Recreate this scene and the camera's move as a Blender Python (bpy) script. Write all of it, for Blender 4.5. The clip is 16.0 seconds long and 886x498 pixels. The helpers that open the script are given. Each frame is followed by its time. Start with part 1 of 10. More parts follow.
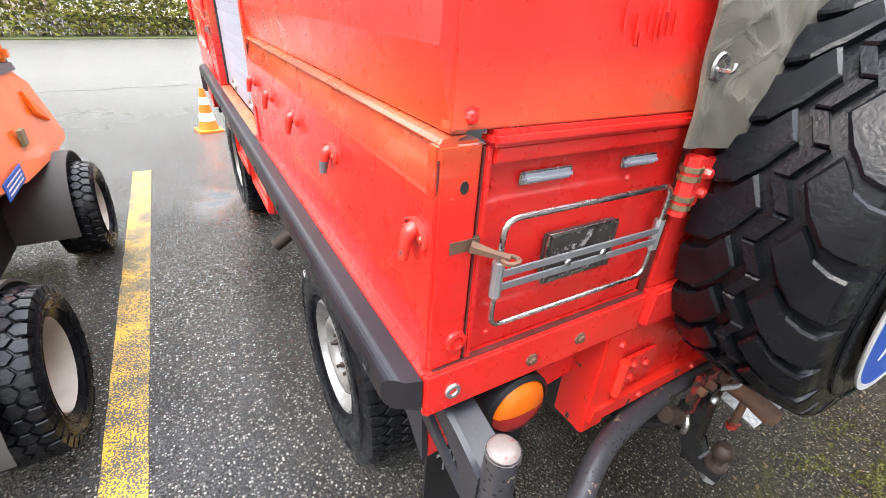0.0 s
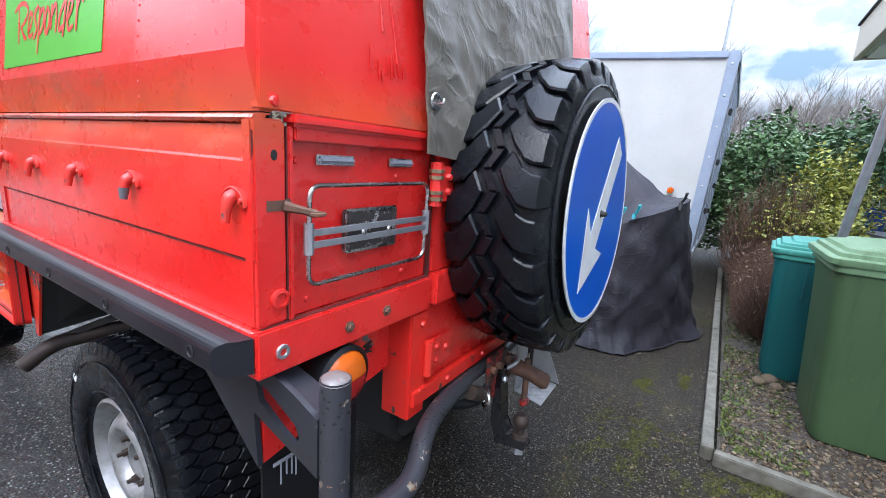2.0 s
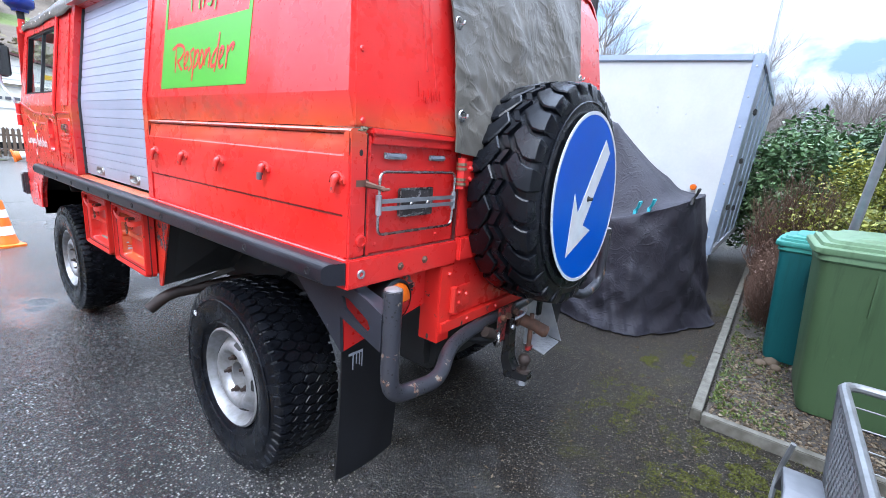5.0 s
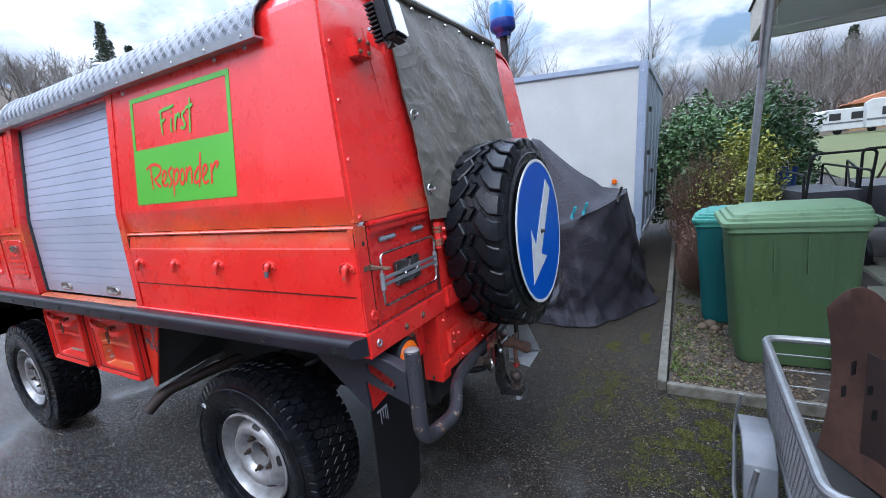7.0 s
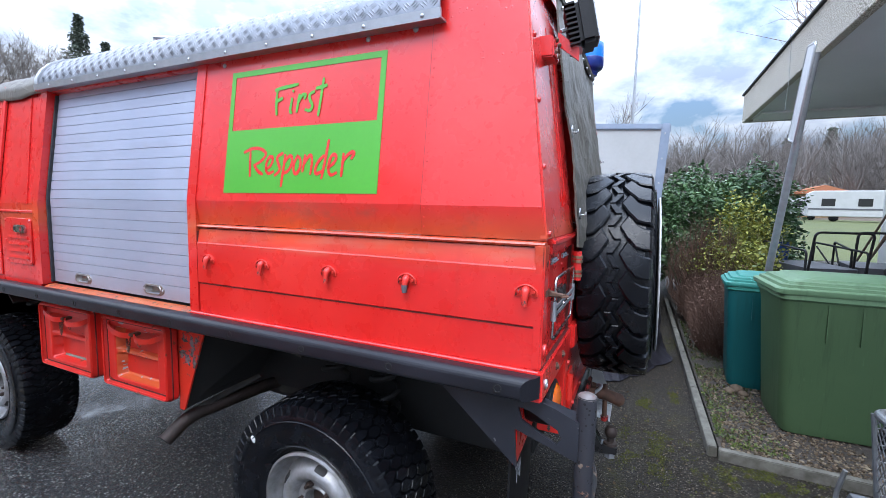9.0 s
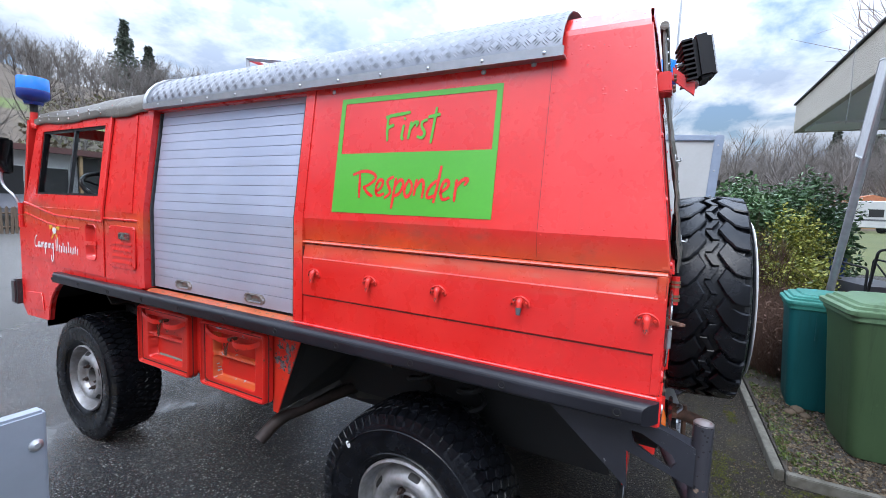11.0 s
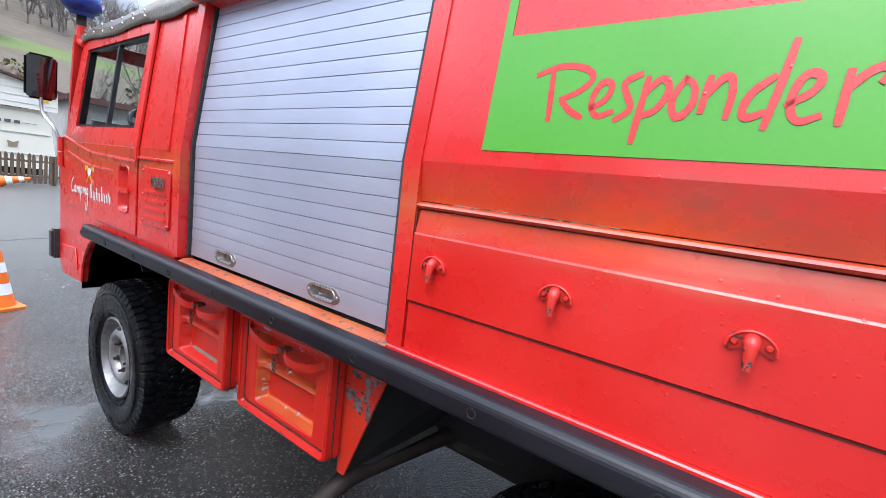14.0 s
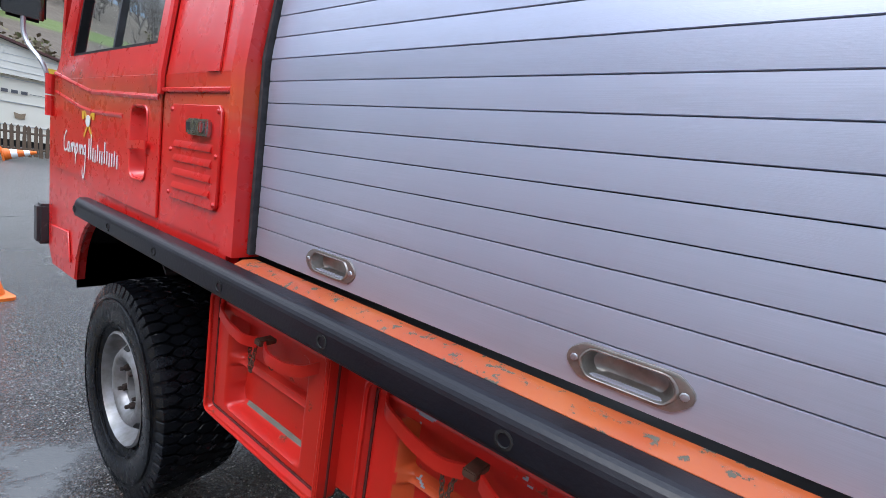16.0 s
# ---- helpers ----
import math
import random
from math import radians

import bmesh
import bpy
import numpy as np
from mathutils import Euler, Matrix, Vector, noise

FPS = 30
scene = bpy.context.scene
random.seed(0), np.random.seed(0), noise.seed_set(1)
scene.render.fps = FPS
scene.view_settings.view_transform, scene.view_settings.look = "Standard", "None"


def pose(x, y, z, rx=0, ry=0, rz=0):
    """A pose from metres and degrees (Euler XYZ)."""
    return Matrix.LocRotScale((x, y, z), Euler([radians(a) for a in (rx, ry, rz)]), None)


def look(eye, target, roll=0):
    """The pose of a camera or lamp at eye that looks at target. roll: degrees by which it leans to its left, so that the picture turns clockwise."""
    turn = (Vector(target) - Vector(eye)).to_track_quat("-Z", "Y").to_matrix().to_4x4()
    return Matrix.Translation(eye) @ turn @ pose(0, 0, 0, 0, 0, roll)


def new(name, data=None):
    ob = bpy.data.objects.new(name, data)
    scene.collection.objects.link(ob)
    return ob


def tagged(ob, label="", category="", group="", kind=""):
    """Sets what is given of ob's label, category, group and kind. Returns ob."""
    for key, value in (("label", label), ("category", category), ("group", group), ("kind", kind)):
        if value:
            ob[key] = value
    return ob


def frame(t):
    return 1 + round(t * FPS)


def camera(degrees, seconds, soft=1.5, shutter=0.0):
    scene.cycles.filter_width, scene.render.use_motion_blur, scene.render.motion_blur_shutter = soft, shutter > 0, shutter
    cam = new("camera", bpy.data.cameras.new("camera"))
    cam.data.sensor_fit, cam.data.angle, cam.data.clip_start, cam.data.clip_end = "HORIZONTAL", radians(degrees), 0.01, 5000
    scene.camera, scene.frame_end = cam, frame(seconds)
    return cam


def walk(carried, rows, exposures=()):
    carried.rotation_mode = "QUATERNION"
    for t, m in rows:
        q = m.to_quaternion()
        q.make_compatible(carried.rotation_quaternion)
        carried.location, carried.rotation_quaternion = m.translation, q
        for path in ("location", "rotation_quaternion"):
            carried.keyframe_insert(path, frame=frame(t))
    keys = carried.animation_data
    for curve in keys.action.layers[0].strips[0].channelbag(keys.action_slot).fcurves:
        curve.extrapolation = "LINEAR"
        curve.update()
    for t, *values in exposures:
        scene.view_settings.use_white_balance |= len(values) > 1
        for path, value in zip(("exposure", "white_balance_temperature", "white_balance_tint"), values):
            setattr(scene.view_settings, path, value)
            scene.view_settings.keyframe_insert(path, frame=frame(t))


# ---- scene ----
cam = camera(91.2, 16.0, 0.7)
PATH = [
    (0, (-0.224, -0.378, 1.531), (0.693, 1.108, 0.555), 3.8),
    (0.5, (-0.291, -0.328, 1.507), (0.978, 0.991, 0.699), -2.9),
    (1, (-0.307, -0.445, 1.503), (1.148, 0.813, 0.954), -2.4),
    (1.5, (-0.287, -0.564, 1.471), (1.301, 0.548, 0.98), -0.2),
    (2, (-0.375, -0.569, 1.369), (1.27, 0.492, 0.957), 3.7),
    (2.5, (-0.388, -0.617, 1.29), (1.261, 0.434, 0.87), 9.5),
    (3, (-0.444, -0.708, 1.311), (1.13, 0.45, 0.883), 5.2),
    (3.5, (-0.516, -0.74, 1.306), (1.029, 0.454, 0.875), 5.2),
    (3.7, (-0.548, -0.741, 1.318), (1.0, 0.446, 0.879), 5.7),
    (5.8, (-0.761, -0.909, 1.446), (0.794, 0.264, 0.991), -0.3),
    (6, (-0.778, -0.921, 1.478), (0.777, 0.252, 1.026), -2.9),
    (6.5, (-0.875, -0.931, 1.552), (0.707, 0.24, 1.195), -7.9),
    (7, (-0.941, -0.833, 1.547), (0.761, 0.154, 1.187), -5.9),
    (7.5, (-0.988, -0.64, 1.541), (0.821, 0.124, 1.16), -4.4),
    (8, (-1.084, -0.483, 1.533), (0.737, 0.259, 1.168), -1.5),
    (8.5, (-1.063, -0.346, 1.499), (0.77, 0.385, 1.175), 0.7),
    (9, (-1.059, -0.215, 1.494), (0.749, 0.618, 1.302), 1.2),
    (9.5, (-1.139, -0.122, 1.48), (0.656, 0.742, 1.305), 3.1),
    (10, (-1.25, -0.061, 1.496), (0.54, 0.813, 1.313), 3.7),
    (10.2, (-1.277, -0.058, 1.514), (0.509, 0.823, 1.332), 3.5),
    (12.3, (-1.093, 0.238, 1.567), (0.626, 1.242, 1.37), 1.8),
    (12.5, (-1.084, 0.286, 1.551), (0.634, 1.289, 1.349), 2.3),
    (13, (-1.06, 0.408, 1.526), (0.654, 1.416, 1.315), 3.6),
    (13.5, (-0.869, 0.533, 1.48), (0.825, 1.573, 1.253), 4.3),
    (14, (-0.715, 0.674, 1.443), (0.901, 1.823, 1.179), 6.8),
    (14.5, (-0.675, 0.864, 1.403), (0.86, 2.114, 1.115), 9.0),
    (15, (-0.621, 1.063, 1.433), (0.876, 2.355, 1.137), 9.4),
    (15.5, (-0.505, 1.3, 1.424), (0.949, 2.636, 1.109), 8.6),
    (16, (-0.466, 1.489, 1.314), (1.135, 2.648, 1.005), 8.7),
]
walk(cam, [(t, look(eye, target, roll)) for t, eye, target, roll in PATH],
     exposures=[(0.0, 2.3, 7500, 10), (0.6, 2.2, 7100, 10), (1.2, 1.85, 6500, 10), (2.0, 1.72, 6250, 10), (2.5, 1.72, 6100, 10), (3.5, 2.0, 6000, 10), (6.0, 1.6, 5950, 10), (7.0, 1.25, 5950, 10), (8.0, 1.5, 6000, 10), (9.0, 1.3, 6000, 10), (10.0, 1.2, 6050, 10), (13.0, 1.15, 6350, 10), (13.5, 1.25, 6350, 10), (14.0, 1.3, 6400, 10), (15.0, 1.08, 6350, 10), (16.0, 0.87, 6250, 10)])

# ---- world and light ----
scene.view_settings.exposure = 0.0
world = bpy.data.worlds.new("sky")
scene.world = world
world.use_nodes = True
wt = world.node_tree
wt.nodes.clear()


def wn(kind, **kw):
    n = wt.nodes.new(kind)
    for k, v in kw.items():
        n.inputs[k].default_value = v
    return n


SUN_EL, SUN_AZ = 54.0, 262.0
sky = wt.nodes.new("ShaderNodeTexSky")
sky.sky_type, sky.sun_disc = "NISHITA", False
sky.sun_elevation, sky.sun_rotation = radians(SUN_EL), radians(SUN_AZ)
coord = wt.nodes.new("ShaderNodeTexCoord")
sep = wt.nodes.new("ShaderNodeSeparateXYZ")
wt.links.new(coord.outputs["Generated"], sep.inputs[0])
lift = wt.nodes.new("ShaderNodeMath")
lift.operation = "ADD"
lift.inputs[1].default_value = 0.28
wt.links.new(sep.outputs["Z"], lift.inputs[0])
flat = wt.nodes.new("ShaderNodeVectorMath")
flat.operation = "DIVIDE"
comb = wt.nodes.new("ShaderNodeCombineXYZ")
for i in range(3):
    wt.links.new(lift.outputs[0], comb.inputs[i])
wt.links.new(coord.outputs["Generated"], flat.inputs[0])
wt.links.new(comb.outputs[0], flat.inputs[1])
puffs = wn("ShaderNodeTexNoise", Scale=2.6, Detail=9.0, Roughness=0.55, Distortion=0.25)
wt.links.new(flat.outputs[0], puffs.inputs["Vector"])
cover = wt.nodes.new("ShaderNodeValToRGB")
cover.color_ramp.elements[0].position, cover.color_ramp.elements[1].position = 0.33, 0.47
wt.links.new(puffs.outputs[0], cover.inputs[0])
shade = wn("ShaderNodeTexNoise", Scale=1.5, Detail=7.0, Roughness=0.6)
wt.links.new(flat.outputs[0], shade.inputs["Vector"])
grey = wt.nodes.new("ShaderNodeValToRGB")
grey.color_ramp.elements[0].position, grey.color_ramp.elements[1].position = 0.43, 0.64
grey.color_ramp.elements[0].color = (3.6, 4.3, 5.6, 1)
grey.color_ramp.elements[1].color = (8.7, 9.25, 10.1, 1)
wt.links.new(shade.outputs[0], grey.inputs[0])
mixsky = wt.nodes.new("ShaderNodeMix")
mixsky.data_type = "RGBA"
wt.links.new(cover.outputs[0], mixsky.inputs["Factor"])
wt.links.new(sky.outputs[0], mixsky.inputs[6])
wt.links.new(grey.outputs[0], mixsky.inputs[7])
# an overcast sky is darker towards the horizon
above = wt.nodes.new("ShaderNodeMath")
above.operation, above.inputs[1].default_value = "MAXIMUM", 0.0
wt.links.new(sep.outputs["Z"], above.inputs[0])
curve = wt.nodes.new("ShaderNodeMath")
curve.operation, curve.inputs[1].default_value = "POWER", 1.55
wt.links.new(above.outputs[0], curve.inputs[0])
rise = wt.nodes.new("ShaderNodeMath")
rise.operation, rise.inputs[1].default_value, rise.inputs[2].default_value = "MULTIPLY_ADD", 2.55, 0.115
wt.links.new(curve.outputs[0], rise.inputs[0])
dimmed = wt.nodes.new("ShaderNodeVectorMath")
dimmed.operation = "SCALE"
wt.links.new(mixsky.outputs[2], dimmed.inputs[0])
wt.links.new(rise.outputs[0], dimmed.inputs["Scale"])
back = wn("ShaderNodeBackground", Strength=0.165)
wt.links.new(dimmed.outputs[0], back.inputs["Color"])
out = wt.nodes.new("ShaderNodeOutputWorld")
wt.links.new(back.outputs[0], out.inputs[0])

sun = new("sun", bpy.data.lights.new("sun", "SUN"))
sun.data.energy, sun.data.angle, sun.data.color = 0.95, radians(30), (1.0, 0.98, 0.96)
_az, _el = radians(SUN_AZ), radians(SUN_EL)
_to = Vector((math.sin(_az) * math.cos(_el), math.cos(_az) * math.cos(_el), math.sin(_el)))
sun.matrix_world = look(_to * 50, (0, 0, 0))


# ---- materials ----
class Shader:
    """A node material in the making."""

    def __init__(self, name):
        self.m = bpy.data.materials.new(name)
        self.m.use_nodes = True
        self.t = self.m.node_tree
        self.b = self.t.nodes["Principled BSDF"]
        self.co = self.t.nodes.new("ShaderNodeTexCoord").outputs["Object"]

    def put(self, where, value):
        if isinstance(value, (int, float, tuple)):
            where.default_value = (*value, 1) if isinstance(value, tuple) and len(value) == 3 and where.type == "RGBA" else value
        else:
            self.t.links.new(value, where)

    def moved(self, scale=(1, 1, 1), at=(0, 0, 0)):
        n = self.t.nodes.new("ShaderNodeMapping")
        n.inputs["Scale"].default_value, n.inputs["Location"].default_value = scale, at
        self.t.links.new(self.co, n.inputs["Vector"])
        return n.outputs[0]

    def noise(self, scale, detail=5, rough=0.55, vec=None, warp=0.0):
        n = self.t.nodes.new("ShaderNodeTexNoise")
        n.inputs["Scale"].default_value, n.inputs["Detail"].default_value = scale, detail
        n.inputs["Roughness"].default_value, n.inputs["Distortion"].default_value = rough, warp
        self.t.links.new(vec or self.co, n.inputs["Vector"])
        return n.outputs[0]

    def cells(self, scale, out="Distance", vec=None, feature="F1"):
        n = self.t.nodes.new("ShaderNodeTexVoronoi")
        n.feature = feature
        n.inputs["Scale"].default_value = scale
        self.t.links.new(vec or self.co, n.inputs["Vector"])
        return n.outputs[out]

    def ramp(self, fac, *stops):
        n = self.t.nodes.new("ShaderNodeValToRGB")
        els = n.color_ramp.elements
        while len(els) < len(stops):
            els.new(0.5)
        for e, (p, c) in zip(els, stops):
            e.position = p
            e.color = (c, c, c, 1) if isinstance(c, (int, float)) else (*c, 1)
        self.put(n.inputs[0], fac)
        return n.outputs[0]

    def mix(self, fac, a, b):
        n = self.t.nodes.new("ShaderNodeMix")
        n.data_type = "RGBA"
        self.put(n.inputs["Factor"], fac)
        self.put(n.inputs[6], a)
        self.put(n.inputs[7], b)
        return n.outputs[2]

    def math(self, op, a, b=0.0, clamp=False):
        n = self.t.nodes.new("ShaderNodeMath")
        n.operation, n.use_clamp = op, clamp
        self.put(n.inputs[0], a)
        self.put(n.inputs[1], b)
        return n.outputs[0]

    def axis(self, i, vec=None):
        n = self.t.nodes.new("ShaderNodeSeparateXYZ")
        self.t.links.new(vec or self.co, n.inputs[0])
        return n.outputs[i]

    def band(self, value, lo, hi, soft):
        """1 between lo and hi, softened."""
        up = self.math("DIVIDE", self.math("SUBTRACT", value, lo - soft), 2 * soft, True)
        down = self.math("DIVIDE", self.math("SUBTRACT", hi + soft, value), 2 * soft, True)
        return self.math("MULTIPLY", up, down)

    def random(self):
        return self.t.nodes.new("ShaderNodeObjectInfo").outputs["Random"]

    def island(self):
        return self.t.nodes.new("ShaderNodeNewGeometry").outputs["Random Per Island"]

    def bump(self, height, strength=0.3, depth=0.002):
        n = self.t.nodes.new("ShaderNodeBump")
        n.inputs["Strength"].default_value, n.inputs["Distance"].default_value = strength, depth
        self.put(n.inputs["Height"], height)
        self.t.links.new(n.outputs[0], self.b.inputs["Normal"])

    def done(self, color, rough=0.5, metal=0.0, **more):
        self.put(self.b.inputs["Base Color"], color)
        self.put(self.b.inputs["Roughness"], rough)
        self.put(self.b.inputs["Metallic"], metal)
        for k, v in more.items():
            self.put(self.b.inputs[k.replace("_", " ")], v)
        return self.m


def plain(name, c1, c2, scale=9.0, rough=(0.35, 0.6), metal=0.0, bump=0.15, grain=90.0, depth=0.001, **more):
    """Two tones in large patches, fine grain in the relief and the gloss."""
    s = Shader(name)
    big, fine = s.noise(scale, 6), s.noise(grain, 4)
    col = s.mix(s.ramp(big, (0.3, 0.0), (0.7, 1.0)), c1, c2)
    col = s.mix(s.math("MULTIPLY", fine, 0.25), col, tuple(v * 0.6 for v in c1))
    s.bump(fine, bump, depth)
    r = s.math("ADD", s.math("MULTIPLY", big, rough[1] - rough[0]), rough[0])
    return s.done(col, r, metal, **more)


def red_paint(name, fade=True):
    s = Shader(name)
    z = s.axis(2)
    big, mid, fine = s.noise(2.2, 5), s.noise(14, 6), s.noise(160, 3)
    col = s.mix(s.ramp(big, (0.35, 0.0), (0.7, 1.0)), (0.56, 0.011, 0.0095), (0.66, 0.028, 0.023))
    if fade:
        # paint worn to orange along the waist line, chalky above it
        w = s.math("MULTIPLY", s.band(z, 1.375, 1.45, 0.05), s.ramp(s.noise(1.6, 4, vec=s.moved((1, 1, 3))), (0.25, 0.45), (0.50, 1.0)))
        col = s.mix(s.math("MULTIPLY", w, 0.92), col, s.mix(s.ramp(s.noise(3.0, 6), (0.35, 0.0), (0.65, 1.0)), (0.56, 0.085, 0.014), (0.34, 0.055, 0.02)))
        chalk = s.math("MULTIPLY", s.band(z, 1.335, 1.41, 0.02), s.ramp(s.noise(5, 6, vec=s.moved((1, 1, 6))), (0.5, 0.0), (0.75, 0.8)))
        col = s.mix(s.math("MULTIPLY", chalk, 0.55), col, (0.50, 0.20, 0.13))
        grime = s.math("MULTIPLY", s.band(z, 1.40, 1.50, 0.03), s.ramp(s.noise(2.6, 7, 0.7, vec=s.moved((1, 1, 2), (3, 1, 0))), (0.50, 0.0), (0.68, 0.75)))
        col = s.mix(grime, col, (0.20, 0.075, 0.045))
        bloom = s.math("MULTIPLY", s.band(z, 2.045, 2.14, 0.025), s.ramp(s.noise(3.4, 5, 0.6, vec=s.moved((1, 1, 1), (1.5, 0.2, 0))), (0.50, 0.0), (0.66, 0.7)))
        col = s.mix(bloom, col, (0.56, 0.33, 0.30))
    runs = s.ramp(s.noise(9, 5, vec=s.moved((1.6, 1.6, 0.12))), (0.62, 0.0), (0.80, 1.0))
    col = s.mix(s.math("MULTIPLY", runs, 0.35), col, (0.42, 0.02, 0.012))
    chips = s.ramp(s.noise(55, 4, 0.7), (0.715, 0.0), (0.735, 1.0))
    col = s.mix(chips, col, (0.16, 0.10, 0.08))
    drops = s.cells(62)
    wet = s.math("MULTIPLY", s.ramp(drops, (0.07, 1.0), (0.20, 0.0)), s.ramp(s.axis(0, s.cells(62, "Color")), (0.72, 0.0), (0.74, 1.0)))
    relief = s.math("ADD", s.math("MULTIPLY", mid, 0.5), s.math("ADD", s.math("MULTIPLY", fine, 0.06), s.math("MULTIPLY", wet, 0.75)))
    s.bump(relief, 0.24, 0.0036)
    rough = s.math("ADD", s.math("MULTIPLY", mid, 0.24), 0.17)
    return s.done(col, s.math("SUBTRACT", rough, s.math("MULTIPLY", wet, 0.2)), 0.0, Coat_Weight=0.4, Coat_Roughness=0.14)


RED = red_paint("red_vehicle_paint")
RED_FLAT = red_paint("red_paint_plain", False)


def chipped(name, c1, c2, under, scale, at):
    s = Shader(name)
    big = s.noise(5, 5)
    flakes = s.ramp(s.noise(scale, 8, 0.7), (at, 0.0), (at + 0.025, 1.0))
    col = s.mix(s.ramp(big, (0.35, 0.0), (0.7, 1.0)), c1, c2)
    col = s.mix(flakes, col, s.mix(s.noise(40, 3), under, tuple(v * 0.5 for v in under)))
    s.bump(s.math("ADD", s.math("MULTIPLY", flakes, -0.6), s.math("MULTIPLY", s.noise(120, 3), 0.3)), 0.5, 0.002)
    return s.done(col, s.math("ADD", s.math("MULTIPLY", flakes, 0.3), 0.35))


RED_CHIPPED = chipped("flaking_red_paint", (0.66, 0.025, 0.018), (0.72, 0.05, 0.02), (0.12, 0.13, 0.115), 11, 0.53)


RED_EDGE = chipped("edge_worn_red_paint", (0.58, 0.014, 0.011), (0.64, 0.03, 0.018), (0.05, 0.055, 0.045), 16, 0.625)


def clustered(name):
    """Red paint that has flaked off in one ragged patch."""
    s = Shader(name)
    y, z = s.axis(1), s.axis(2)
    dy = s.math("DIVIDE", s.math("SUBTRACT", y, 1.425), 0.085)
    dz = s.math("DIVIDE", s.math("SUBTRACT", z, 0.885), 0.095)
    near = s.math("SUBTRACT", 1.0, s.math("ADD", s.math("MULTIPLY", dy, dy), s.math("MULTIPLY", dz, dz)))
    n = s.noise(34, 8, 0.7)
    fl = s.ramp(s.math("ADD", s.math("MULTIPLY", near, 0.085), n), (0.555, 0.0), (0.568, 1.0))
    col = s.mix(s.noise(8, 5), (0.60, 0.020, 0.014), (0.70, 0.05, 0.02))
    col = s.mix(fl, col, s.mix(s.ramp(s.noise(60, 4), (0.4, 0.0), (0.6, 1.0)), (0.05, 0.05, 0.05), (0.17, 0.18, 0.19)))
    s.bump(s.math("ADD", s.math("MULTIPLY", fl, -0.6), s.math("MULTIPLY", s.noise(150, 3), 0.5)), 0.6, 0.002)
    return s.done(col, s.math("ADD", s.math("MULTIPLY", fl, 0.2), 0.35))


RED_FLAKED = clustered("flaking_red_plate_paint")
PRIMER = plain("blue_grey_primer", (0.36, 0.40, 0.44), (0.24, 0.27, 0.30), 40, (0.5, 0.7))
HOOK_PAINT = chipped("hook_paint", (0.60, 0.020, 0.015), (0.50, 0.03, 0.018), (0.06, 0.045, 0.04), 60, 0.555)
RED_BOX = chipped("red_box_paint", (0.62, 0.018, 0.013), (0.50, 0.030, 0.015), (0.30, 0.06, 0.025), 12, 0.62)
BOX_INNER = chipped("orange_red_box_paint", (0.56, 0.105, 0.02), (0.46, 0.045, 0.018), (0.30, 0.28, 0.26), 11, 0.68)
SILL = chipped("orange_sill_paint", (0.42, 0.105, 0.028), (0.36, 0.05, 0.02), (0.12, 0.12, 0.09), 42, 0.565)
def speckled(name, base, dots, bare):
    """Old paint with many small dark pits and a few larger bare flakes."""
    s = Shader(name)
    pits = s.ramp(s.math("ADD", s.cells(85), s.math("MULTIPLY", s.noise(11, 4), 0.9)), (0.64, 1.0), (0.68, 0.0))
    flakes = s.ramp(s.noise(17, 6, 0.65), (0.605, 0.0), (0.62, 1.0))
    col = s.mix(s.noise(14, 5), base, tuple(v * 1.5 for v in base))
    col = s.mix(pits, col, dots)
    col = s.mix(flakes, col, s.mix(s.ramp(s.noise(50, 4), (0.4, 0.0), (0.6, 1.0)), bare, (0.17, 0.06, 0.025)))
    s.bump(s.math("SUBTRACT", s.math("MULTIPLY", s.noise(130, 3), 0.3), s.math("ADD", pits, s.math("MULTIPLY", flakes, 0.5))), 0.6, 0.002)
    return s.done(col, s.math("ADD", s.math("MULTIPLY", pits, 0.25), 0.38))


TUBE_PAINT = speckled("pitted_blue_grey_paint", (0.022, 0.0215, 0.026), (0.006, 0.006, 0.006), (0.24, 0.21, 0.16))
TOW_PAINT = chipped("tow_gear_paint", (0.35, 0.022, 0.018), (0.16, 0.016, 0.014), (0.035, 0.026, 0.022), 24, 0.47)
BLACK_CHIPPED = chipped("scuffed_black_paint", (0.030, 0.030, 0.033), (0.045, 0.043, 0.045), (0.24, 0.17, 0.14), 60, 0.60)
GREEN_VINYL = plain("green_vinyl", (0.075, 0.33, 0.028), (0.085, 0.36, 0.032), 3, (0.25, 0.4), bump=0.05)
WHITE_VINYL = plain("white_vinyl", (0.75, 0.74, 0.72), (0.68, 0.66, 0.64), 9, (0.3, 0.5), bump=0.05)
YELLOW_VINYL = plain("yellow_vinyl", (0.75, 0.45, 0.03), (0.7, 0.4, 0.03), 9, (0.3, 0.5), bump=0.05)
RUBBER = plain("black_rubber", (0.004, 0.004, 0.0048), (0.009, 0.009, 0.0105), 7, (0.35, 0.6), bump=0.3, grain=140, Specular_IOR_Level=0.3)
RAIL = plain("black_rubber_rail", (0.008, 0.008, 0.011), (0.016, 0.016, 0.021), 5, (0.26, 0.46), bump=0.45, grain=120, Specular_IOR_Level=0.30)
TYRE = plain("tyre_rubber", (0.003, 0.0033, 0.0045), (0.008, 0.009, 0.012), 16, (0.10, 0.40), bump=0.6, grain=150, depth=0.0015, Specular_IOR_Level=0.24)
BLACK = plain("black_underbody", (0.006, 0.006, 0.006), (0.013, 0.012, 0.011), 6, (0.55, 0.85), bump=0.4, grain=60)
